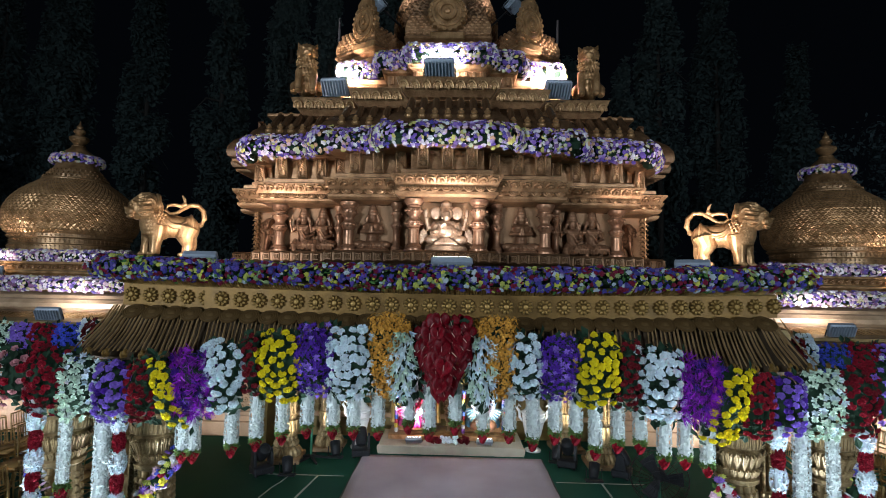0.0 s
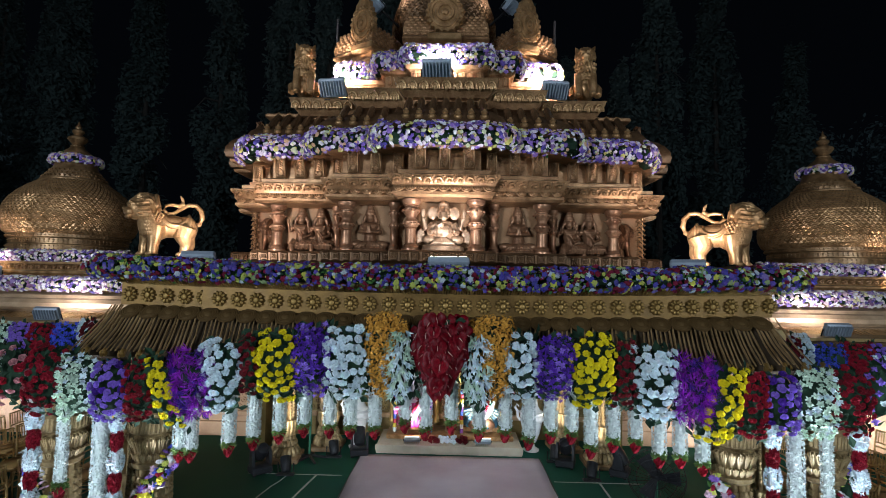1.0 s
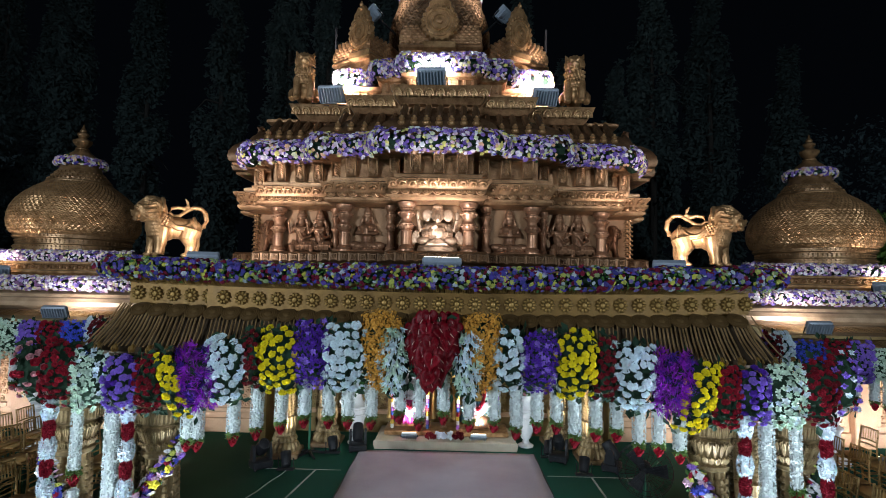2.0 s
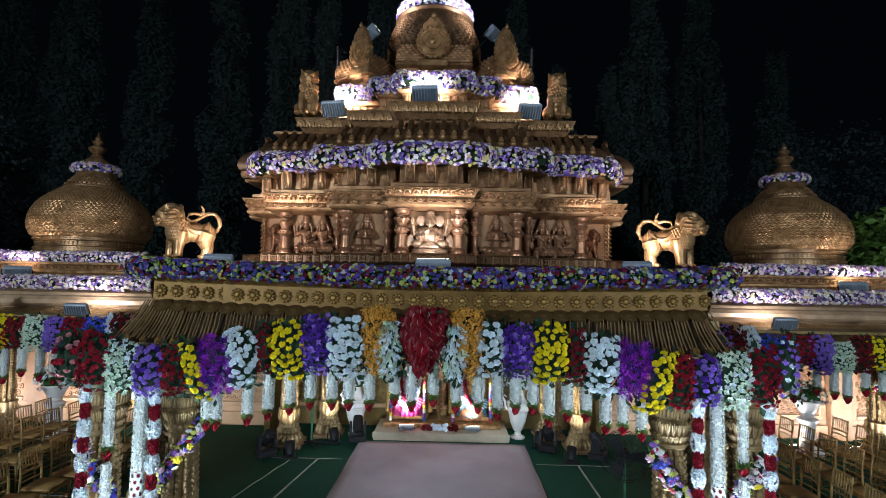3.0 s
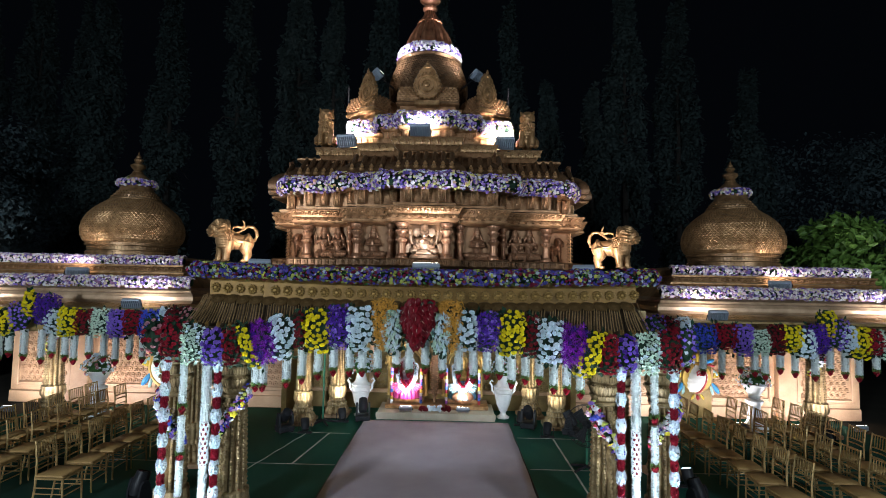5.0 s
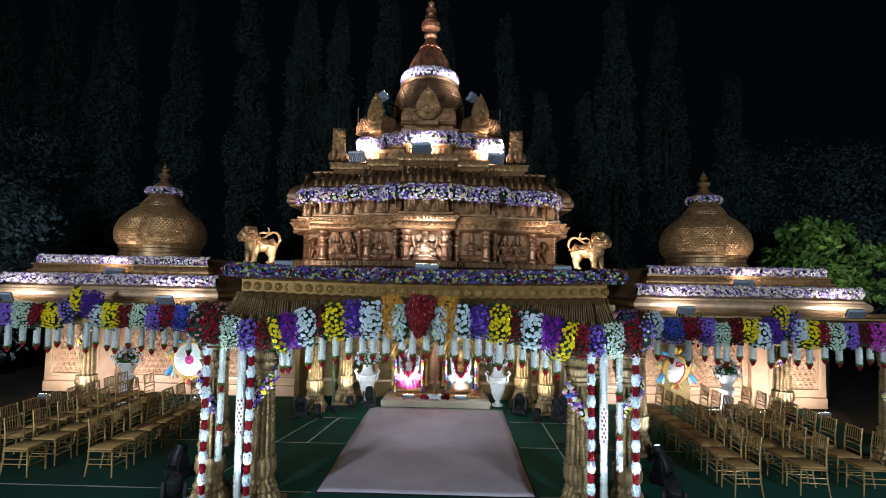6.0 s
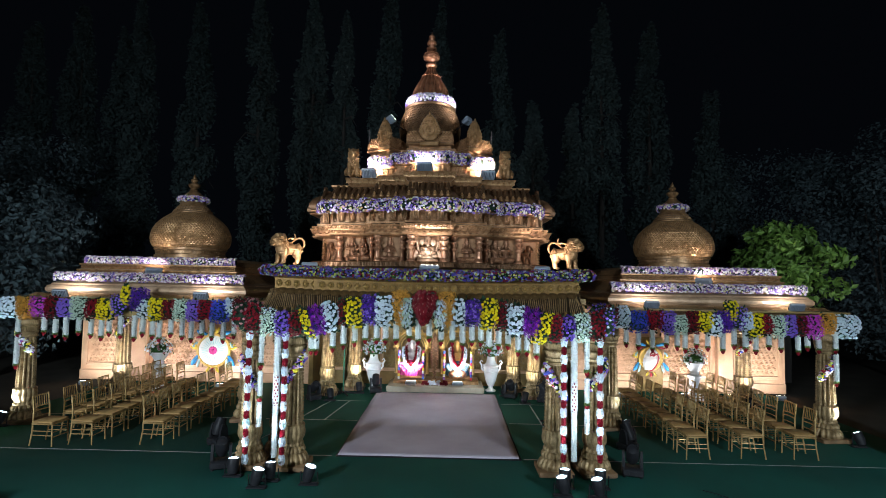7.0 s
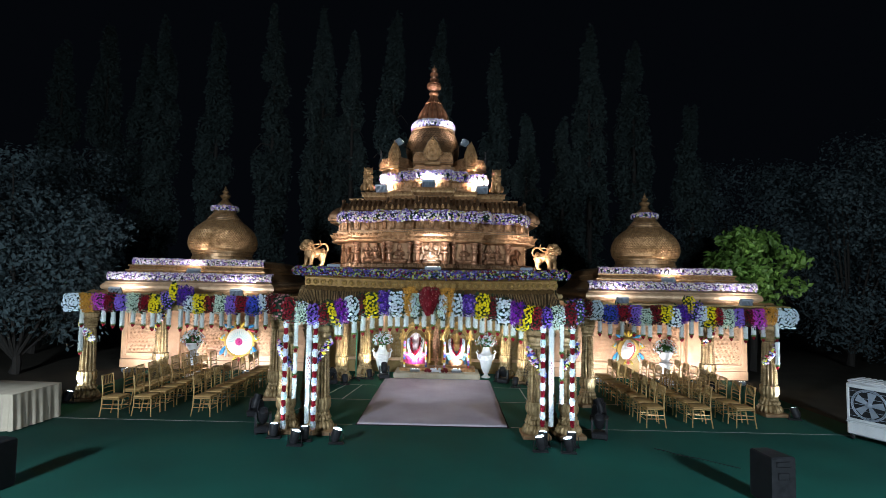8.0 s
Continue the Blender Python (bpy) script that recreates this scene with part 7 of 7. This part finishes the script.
# ---- lamps ----
def flood(x, y, z, target, power, colour=WHITE, w=0.30, h=0.20, lens=None, spread=120, label="blue grey LED flood light with ribbed back", d=0.07):
    """A box flood light aimed at target: housing, fins, glowing glass and bracket."""
    m = look((x, y, z), target)
    top = thing("flood_light", label, "flood light", "flood lights", at=m)
    housing = part("housing", Shape().box(-w / 2, w / 2, -h / 2, h / 2, 0.0, d, 0.012), HOUSING, top)
    for k in range(9):
        q = -w / 2 + w * (k + 0.5) / 9
        part("fin", Shape().box(q - 0.004, q + 0.004, -h / 2 + 0.02, h / 2 - 0.02, d - 0.002, d + 0.03), HOUSING, housing)
    part("glass", Shape().box(-w / 2 + 0.02, w / 2 - 0.02, -h / 2 + 0.02, h / 2 - 0.02, -0.006, 0.002), lens or LENS_WARM, housing, "glowing lamp glass")
    for q in (-1, 1):
        part("bracket", Shape().tube([(q * (w / 2 + 0.01), 0, d / 2), (q * (w / 2 + 0.012), -h * 0.62, d / 2), (q * w * 0.2, -h * 0.66, d / 2)], 0.008, 6), BLACK, top)
    way = (Vector(target) - Vector((x, y, z))).normalized()
    eye = Vector((x, y, z)) + way * 0.02
    lamp("flood_beam", eye, target, power, w * 0.8, colour, spread, None, h * 0.7)
    return top


def par_can(x, y, target, power, colour=COOL):
    """A black stage lamp on a yoke at floor level."""
    e = (x, y, 0.20)
    top = thing("stage_lamp", "black round stage lamp standing on the floor, lit", "stage lamp", "stage lamps", at=look(e, target))
    can = part("can", Shape().lathe([(0.05, 0.16), (0.075, 0.14), (0.088, 0.05), (0.092, -0.09), (0.086, -0.10), (0.083, -0.06)], 24), BLACK, top)
    part("glass", Shape().lathe([(0.082, -0.085), (0.055, -0.098), (0.005, -0.102)], 24), LENS, can, "glowing lamp glass")
    stand = Shape()
    stand.tube([(x - 0.13, y, 0.20), (x - 0.13, y, 0.03), (x + 0.13, y, 0.03), (x + 0.13, y, 0.20)], 0.012, 6)
    stand.box(x - 0.15, x + 0.15, y - 0.06, y + 0.06, 0, 0.025, 0.006)
    tagged(part("lamp_yoke", stand, BLACK), "black steel yoke under a stage lamp", "lamp stand", "lamp yokes")
    way = (Vector(target) - Vector(e)).normalized()
    lamp("stage_beam", Vector(e) + way * 0.105, target, power, 0.16, colour, 75)


def moving_head(x, y, turn, tip):
    """A black moving-head lamp: base with feet, fork and tilted head."""
    top = thing("moving_head_lamp", "black moving head stage lamp standing on the mat, unlit", "stage lamp", "moving head lamps", at=pose(x, y, 0, 0, 0, turn))
    part("base", Shape().box(-0.17, 0.17, -0.15, 0.15, 0.02, 0.15, 0.02), BLACK, top)
    part("display", Shape().box(-0.06, 0.06, -0.156, -0.149, 0.06, 0.11), BLACK, top, "small dark display")
    for q in (-1, 1):
        for e in (-1, 1):
            part("rubber_foot", Shape().lathe([(0.025, 0.0), (0.022, 0.025)], 10, q * 0.13, e * 0.11), BLACK, top)
        part("fork_arm", Shape().rings([[(q * 0.12, -w, z), (q * 0.165, -w, z), (q * 0.165, w, z), (q * 0.12, w, z)] for w, z in ((0.09, 0.15), (0.085, 0.24), (0.06, 0.36), (0.03, 0.41))]), BLACK, top)
    head = Shape()
    head.at = pose(0, 0, 0.34, tip, 0, 0)
    head.lathe([(0.05, -0.16), (0.085, -0.15), (0.105, -0.08), (0.11, 0.02), (0.10, 0.10), (0.095, 0.17), (0.088, 0.175), (0.08, 0.15)], 24)
    part("head", head, BLACK, top)
    glass = Shape()
    glass.at = pose(0, 0, 0.34, tip, 0, 0)
    glass.lathe([(0.085, 0.15), (0.05, 0.165), (0.004, 0.17)], 20)
    part("glass", glass, BLACK, top, "dark lens glass")


# lights at the foot of the porch columns
par_can(4.42, 6.48, (4.22, 6.95, 1.9), 6)
for x, y, tx, ty in ((-2.93, 3.70, -2.9, 3.85), (-2.27, 3.55, -2.3, 3.75), (-2.38, 3.28, -1.9, 3.25), (-1.62, 3.45, -1.1, 3.35), (2.42, 3.55, 2.45, 3.7), (2.32, 3.25, 1.9, 3.2), (2.98, 3.55, 3.0, 3.7), (2.84, 3.20, 2.4, 3.15)):
    par_can(x, y, (tx, ty, 2.0), 14)
for x, y, tx in ((-8.85, 6.05, -8.5), (8.95, 5.95, 8.65)):
    par_can(x, y, (tx, 6.42, 1.6), 15)
for x, y, turn, tip in ((-3.28, 4.05, 20, 35), (-3.85, 5.2, -30, -20), (3.70, 4.15, -15, 40), (4.08, 5.45, 35, -25)):
    moving_head(x, y, turn, tip)
for x, y, turn, tip in ((-3.0, 8.9, 40, 50), (-1.5, 9.9, 10, -40), (2.3, 9.6, -20, 45), (3.15, 9.2, 60, -35)):
    moving_head(x, y, turn, tip)
# added lamps, unseen behind the chairs, to brighten the wing back columns
for x in (-8.35, 8.45):
    par_can(x, 8.85, (x * 1.03, 9.6, 1.5), 12, colour=WHITE)
# lights inside the porch, at the inner columns and the shrine
for x, y, tx, ty in ((-2.55, 8.85, -2.85, 9.55), (2.60, 8.95, 2.9, 9.68), (-1.95, 9.75, -2.24, 10.35), (2.15, 9.80, 2.48, 10.45)):
    par_can(x, y, (tx, ty, 1.35), 10, colour=(1.0, 0.93, 0.80))
flood(-0.52, 10.06, 0.30, (-0.55, 10.70, 1.5), 42, WHITE, 0.31, 0.18, spread=80)
flood(0.83, 10.06, 0.30, (0.83, 10.70, 1.5), 40, WHITE, 0.31, 0.18, spread=80)
# added pair, unseen behind the eave flowers, to brighten the shrine
for side in (-1, 1):
    flood(CX + side * 1.3, 5.0, 2.76, (0.18 + side * 0.5, 10.5, 1.3), 18, COOL, 0.34, 0.24, spread=90)
# wash along the wing walls
for x, p in ((-9.82, 25), (-7.80, 25), (-5.9, 25), (5.40, 25), (7.15, 17), (8.45, 27), (9.88, 27)):
    flood(x, 9.85, 0.14, (x, 10.88, 1.6), p, WHITE, 0.26, 0.16, spread=160)
# niche, lions, tower tiers, shoulder
flood(TX + 0.06, 4.60, 3.50, (TX, 5.04, 4.42), 8, WHITE, 0.36, 0.10, spread=110)
for side in (-1, 1):
    flood(TX + side * 2.14, 4.60, 3.49, (TX + side * (2.24 if side < 0 else 2.42), 5.10, 3.95), 13 if side < 0 else 8.5, WARM, 0.28, 0.12, spread=130 if side < 0 else 100)
    flood(0.06 + side * 1.22, 5.66, 5.44, (0.06 + side * 1.18, 5.98, 5.66), 30, WARM, 0.29, 0.20, spread=78)
    flood(UX + side * 0.82, 6.34, 6.80, (UX + side * 0.20, 6.74, 7.72), 8, WHITE, 0.20, 0.18, spread=90)
    part("lamp_arm", Shape().tube([(UX + side * 0.82, 6.36, 6.74), (UX + side * 0.58, 6.60, 6.62)], 0.015, 6), BLACK, tower)
    for dx in (5.05, 8.25):
        flood(side * dx, 6.72, 2.80, (side * dx, 7.45, 3.12), 5.5, WHITE, 0.32, 0.17)
    flood(side * 6.55, 7.36, 3.36, (side * 7.2, 8.0, 4.2), 5, WARM, 0.36, 0.14)
flood(0.0, 5.33, 5.53, (0.02, 5.62, 5.80), 26, WHITE, 0.31, 0.20)


# ---- loose things on the mat ----
def speaker(x, y, turn):
    top = thing("loudspeaker", "black box loudspeaker with slanted side on the mat", "loudspeaker", "loudspeakers", at=pose(x, y, 0, 0, 0, turn))
    s = Shape().rings([[(-0.20 + c, -0.22 + c, z), (0.20 - c, -0.22 + c, z), (0.15 - c, 0.25 - c, z), (-0.15 + c, 0.25 - c, z)] for c, z in ((0.02, 0.0), (0.0, 0.02), (0.0, 0.70), (0.02, 0.72))])
    part("cabinet", s, BLACK, top)
    part("grille", Shape().box(-0.15, 0.15, 0.25, 0.27, 0.04, 0.69, 0.01), BLACK, top)
    part("handle", Shape().box(-0.09, 0.09, -0.235, -0.218, 0.40, 0.50, 0.01), BLACK, top)
    part("socket_plate", Shape().box(-0.12, 0.12, -0.232, -0.219, 0.58, 0.66, 0.006), BLACK, top)


speaker(5.44, 1.28, 10)
speaker(-6.22, 1.0, -14)

# dark border under the carpet and a loose cable
tagged(part("carpet_border", Shape().box(-1.485, 1.905, 4.715, 9.915, 0.0, 0.009, 0.003), BLACK), "thin black border showing round the carpet", "underlay")
rope = [(-2.52 - 0.10 * k / 2.2 + 0.012 * math.sin(2.1 * k), 8.78 - 0.22 * k, 0.006) for k in range(17)]
tagged(part("floor_rope", Shape().tube(rope, 0.008, 6), LINE), "loose pale rope lying across the green mat", "rope")
cable = [(4.60 + 0.14 * k + 0.02 * math.sin(1.9 * k), 3.55 - 0.115 * k + 0.03 * math.sin(1.3 * k + 1), 0.008) for k in range(9)]
tagged(part("floor_cable", Shape().tube(cable, 0.008, 6), BLACK), "thin black cable lying loose on the green mat", "cable")

tb = thing("draped_table", "long table covered by a pleated cream cloth", "table", at=pose(-9.15, 4.36, 0, 0, 0, -4))
part("top_cloth", Shape().box(-0.95, 0.95, -0.60, 0.60, 0.735, 0.75, 0.006), CREAM_CLOTH, tb)
sk = Shape()
N = 300
rows = []
for z, a in ((0.738, 0.0), (0.60, 0.010), (0.30, 0.024), (0.02, 0.034)):
    ring = []
    for i in range(N):
        t = 6.2 * i / N
        if t < 1.9:
            p, o = (-0.95 + t, -0.60), (0, -1)
        elif t < 3.1:
            p, o = (0.95, -0.60 + t - 1.9), (1, 0)
        elif t < 5.0:
            p, o = (0.95 - (t - 3.1), 0.60), (0, 1)
        else:
            p, o = (-0.95, 0.60 - (t - 5.0)), (-1, 0)
        w = a * (1 + 0.6 * math.sin(t * 34 + 1.2 * math.sin(3.1 * t)) + 0.4 * math.sin(t * 13))
        ring.append((p[0] + o[0] * w, p[1] + o[1] * w, z))
    rows.append(ring)
sk.rings(rows, caps=False)
part("pleated_skirt", sk, CREAM_CLOTH, tb)

co = thing("air_cooler", "white plastic air cooler with round fan grille on wheels", "air cooler", at=pose(9.60, 4.35, 0.0, 0, 0, -62))
part("body", Shape().box(-0.42, 0.42, -0.32, 0.32, 0.10, 1.20, 0.03), COOLER, co)
part("top_tray", Shape().box(-0.40, 0.40, -0.30, 0.30, 1.20, 1.25, 0.015), COOLER, co)
for a, b, c, d in ((-0.40, 0.40, 1.10, 1.18), (-0.40, 0.40, 0.40, 0.46), (-0.40, -0.35, 0.46, 1.10), (0.35, 0.40, 0.46, 1.10)):
    part("front_frame", Shape().box(a, b, -0.345, -0.318, c, d, 0.008), COOLER, co)
# no real hole: a black plate stands for the shaded inside
part("fan_opening", Shape().box(-0.35, 0.35, -0.326, -0.321, 0.46, 1.10), BLACK, co, "black square plate in place of the dark inside behind the fan")
for r in (0.315, 0.29):
    part("fan_ring", Shape().tube([(r * math.cos(2 * math.pi * k / 32), -0.332, 0.78 + r * math.sin(2 * math.pi * k / 32)) for k in range(33)], 0.010, 6), HOUSING, co)
for k in range(5):
    b = Shape()
    b.at = pose(0, -0.330, 0.78) @ Matrix.Rotation(k * math.pi * 0.4, 4, "Y")
    b.add([(0.04, 0.0, 0.03), (0.24, -0.010, 0.10), (0.27, 0.004, -0.05), (0.05, 0.004, -0.03), (0.04, 0.005, 0.03), (0.24, -0.005, 0.10), (0.27, 0.008, -0.05), (0.05, 0.008, -0.03)], [(0, 1, 2, 3), (7, 6, 5, 4), (0, 4, 5, 1), (1, 5, 6, 2), (2, 6, 7, 3)])
    part("fan_blade", b, HOUSING, co)
part("fan_hub", Shape().ball((0, -0.338, 0.78), (0.06, 0.02, 0.06)), HOUSING, co)
for k in range(5):
    part("fan_guard", Shape().tube([(-0.34, -0.352, 0.52 + 0.13 * k), (0.34, -0.352, 0.52 + 0.13 * k)], 0.005, 5), HOUSING, co)
for k in range(7):
    part("top_slat", Shape().box(-0.36 + 0.105 * k, -0.30 + 0.105 * k, -0.27, 0.27, 1.25, 1.268, 0.004), COOLER, co)
part("tank_band", Shape().box(-0.43, 0.43, -0.33, 0.33, 0.36, 0.39, 0.008), COOLER, co)
for q in (-1, 1):
    for e in (-1, 1):
        part("wheel", Shape().ball((q * 0.34, e * 0.25, 0.05), (0.05, 0.03, 0.05), 10, 6), BLACK, co)


def pedestal_fan(x, y, head, turn, pole_mat):
    top = thing("pedestal_fan", "black pedestal fan with wire cage on a green pole", "fan", "pedestal fans", at=pose(x, y, 0, 0, 0, turn))
    for k in range(5):
        a = 2 * math.pi * k / 5 + 0.3
        part("foot", Shape().tube([(0, 0, 0.08), (0.30 * math.cos(a), 0.30 * math.sin(a), 0.02)], [0.03, 0.02], 6), BLACK, top)
    part("pole", Shape().tube([(0, 0, 0.05), (0, 0, head)], 0.022, 10), pole_mat, top)
    if head < 1.2:
        cage = Shape()
        for r, yy in ((0.36, -0.10), (0.36, -0.02), (0.25, -0.14), (0.12, -0.16)):
            cage.tube([(r * math.cos(2 * math.pi * k / 28), yy, head + r * math.sin(2 * math.pi * k / 28)) for k in range(29)], 0.005, 5)
        for k in range(28):
            a = 2 * math.pi * k / 28
            cage.tube([(0.05 * math.cos(a), -0.165, head + 0.05 * math.sin(a)), (0.25 * math.cos(a), -0.14, head + 0.25 * math.sin(a)), (0.36 * math.cos(a), -0.09, head + 0.36 * math.sin(a)), (0.30 * math.cos(a), 0.0, head + 0.30 * math.sin(a))], 0.0035, 4)
        part("cage", cage, BLACK, top)
        part("motor", Shape().ball((0, 0.06, head), (0.09, 0.14, 0.09)), BLACK, top)
        for k in range(3):
            b = Shape()
            b.at = pose(0, -0.07, head) @ Matrix.Rotation(k * 2.094, 4, "Y")
            b.add([(0.02, 0.0, 0.03), (0.28, -0.03, 0.12), (0.30, 0.02, -0.08), (0.02, 0.01, -0.03), (0.02, 0.008, 0.03), (0.28, -0.022, 0.12), (0.30, 0.028, -0.08), (0.02, 0.018, -0.03)], [(0, 1, 2, 3), (7, 6, 5, 4), (0, 4, 5, 1), (1, 5, 6, 2), (2, 6, 7, 3)])
            part("blade", b, BLACK, top)


pedestal_fan(2.95, 7.12, 0.78, -20, GREEN_PIPE)
pedestal_fan(-2.36, 9.60, 1.55, 0, GREEN_PIPE)


# ---- trees ----
def leaf_cloud(parent, clumps, mat, rng, per=60, size=0.11, loose=0.8):
    s = Shape()
    for (cx, cy, cz), (rx, ry, rz) in clumps:
        for i in range(per):
            d = Vector((rng.gauss(0, 1), rng.gauss(0, 1), rng.gauss(0, 1))).normalized()
            k = rng.uniform(0.55, 1.05)
            p = Vector((cx + d.x * rx * k, cy + d.y * ry * k, cz + d.z * rz * k))
            s.at = facing(p, d + loose * Vector((rng.uniform(-1, 1), rng.uniform(-1, 1), rng.uniform(-0.25, 1))), size * rng.uniform(0.7, 1.3), rng.uniform(0, 6.28))
            leaflet(s, 1.6, rng)
    ob = part("crown", s, mat, parent, smooth=False)
    ob["kind"] = "stuff"


def mast_tree(x, y, h, r, seed):
    """A narrow weeping mast tree."""
    rng = random.Random(seed)
    top = thing("mast_tree", "tall narrow dark mast tree behind the decoration", "tree", "mast trees", at=pose(x, y, 0))
    part("trunk", Shape().tube([(0, 0, 0), (0.05, 0, h * 0.5), (0, 0.05, h * 0.95)], [0.16, 0.10, 0.02], 8), BARK, top)
    for k in range(7):
        a = k * 2.4
        z = h * (0.2 + 0.1 * k)
        part("limb", Shape().tube([(0, 0, z), (0.5 * r * math.cos(a), 0.5 * r * math.sin(a), z + 0.1), (0.9 * r * math.cos(a), 0.9 * r * math.sin(a), z - 0.4)], [0.04, 0.03, 0.01], 5), BARK, top)
    clumps = []
    n = int(h * 3.2)
    for i in range(n):
        t = (i + rng.random()) / n
        w = r * (0.55 + 0.45 * math.sin(math.pi * min(1, t * 1.05) ** 0.8)) * (1 - 0.55 * max(0, t - 0.75) / 0.25)
        a = rng.uniform(0, 6.28)
        clumps.append(((0.55 * w * math.cos(a), 0.55 * w * math.sin(a), 1.0 + (h - 1.0) * t), (0.45 * w, 0.45 * w, 0.8)))
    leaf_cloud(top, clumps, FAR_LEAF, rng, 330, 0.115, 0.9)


def broad_tree(x, y, h, r, z0, seed, mat, n=26, per=70, size=0.13, label="broad leafy tree beside the wing"):
    """A branching tree with a broken crown."""
    rng = random.Random(seed)
    top = thing("leafy_tree", label, "tree", "leafy trees", at=pose(x, y, 0))
    part("trunk", Shape().tube([(0, 0, 0), (0.08, 0.02, z0 * 0.6), (0, 0, z0 + 0.3 * (h - z0))], [0.16, 0.13, 0.08], 8), BARK, top)
    clumps = []
    for i in range(n):
        d = Vector((rng.gauss(0, 1), rng.gauss(0, 1), rng.gauss(0, 0.9))).normalized() * rng.uniform(0.45, 1.0)
        c = (d.x * r, d.y * r, (h + z0) / 2 + d.z * (h - z0) / 2)
        clumps.append((c, (0.28 * r, 0.28 * r, 0.20 * r)))
        if i % 3 == 0:
            part("limb", Shape().tube([(0, 0, z0 * 0.9), (0.5 * c[0], 0.5 * c[1], 0.5 * (z0 + c[2])), c], [0.06, 0.04, 0.012], 6), BARK, top)
    leaf_cloud(top, clumps, mat, rng, per, size)


# bluish near-black leaves: faint night light is part of this colour
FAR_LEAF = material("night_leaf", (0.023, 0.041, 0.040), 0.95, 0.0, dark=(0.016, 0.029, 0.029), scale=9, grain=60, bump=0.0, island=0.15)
rng = random.Random(23)
for i, (x, h, r) in enumerate(((-19.5, 14.5, 1.1), (-17.2, 15.6, 1.0), (-15.0, 14.2, 1.1), (-13.4, 15.0, 0.9), (-11.2, 15.4, 1.0), (-8.3, 16.0, 1.0), (-5.9, 15.9, 1.0), (-4.3, 14.6, 0.9), (-2.3, 15.6, 1.0), (-0.1, 15.3, 0.9), (2.6, 13.8, 0.9), (4.2, 10.8, 0.9), (5.8, 10.3, 1.0), (7.1, 15.0, 1.0), (9.6, 14.6, 1.1), (12.2, 11.5, 1.0))):
    mast_tree(x, 18.0 + rng.uniform(-0.8, 0.8), h, r, 500 + i)
# dim blue-grey leaves, with the weak bluish light in the colour
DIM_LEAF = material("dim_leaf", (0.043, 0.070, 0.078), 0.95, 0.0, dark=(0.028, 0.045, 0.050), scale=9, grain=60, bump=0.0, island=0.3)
# brighter green in place of lamp light falling on the east tree
LIT_LEAF = material("bright_leaf", (0.20, 0.35, 0.06), 0.55, 0.0, dark=(0.07, 0.16, 0.03), scale=12, grain=80, bump=0.1, island=0.5)
broad_tree(12.0, 12.8, 5.9, 1.55, 1.7, 601, LIT_LEAF, 44, 80, 0.15, "broad green tree beside the east wing, leaves coloured as if lit")
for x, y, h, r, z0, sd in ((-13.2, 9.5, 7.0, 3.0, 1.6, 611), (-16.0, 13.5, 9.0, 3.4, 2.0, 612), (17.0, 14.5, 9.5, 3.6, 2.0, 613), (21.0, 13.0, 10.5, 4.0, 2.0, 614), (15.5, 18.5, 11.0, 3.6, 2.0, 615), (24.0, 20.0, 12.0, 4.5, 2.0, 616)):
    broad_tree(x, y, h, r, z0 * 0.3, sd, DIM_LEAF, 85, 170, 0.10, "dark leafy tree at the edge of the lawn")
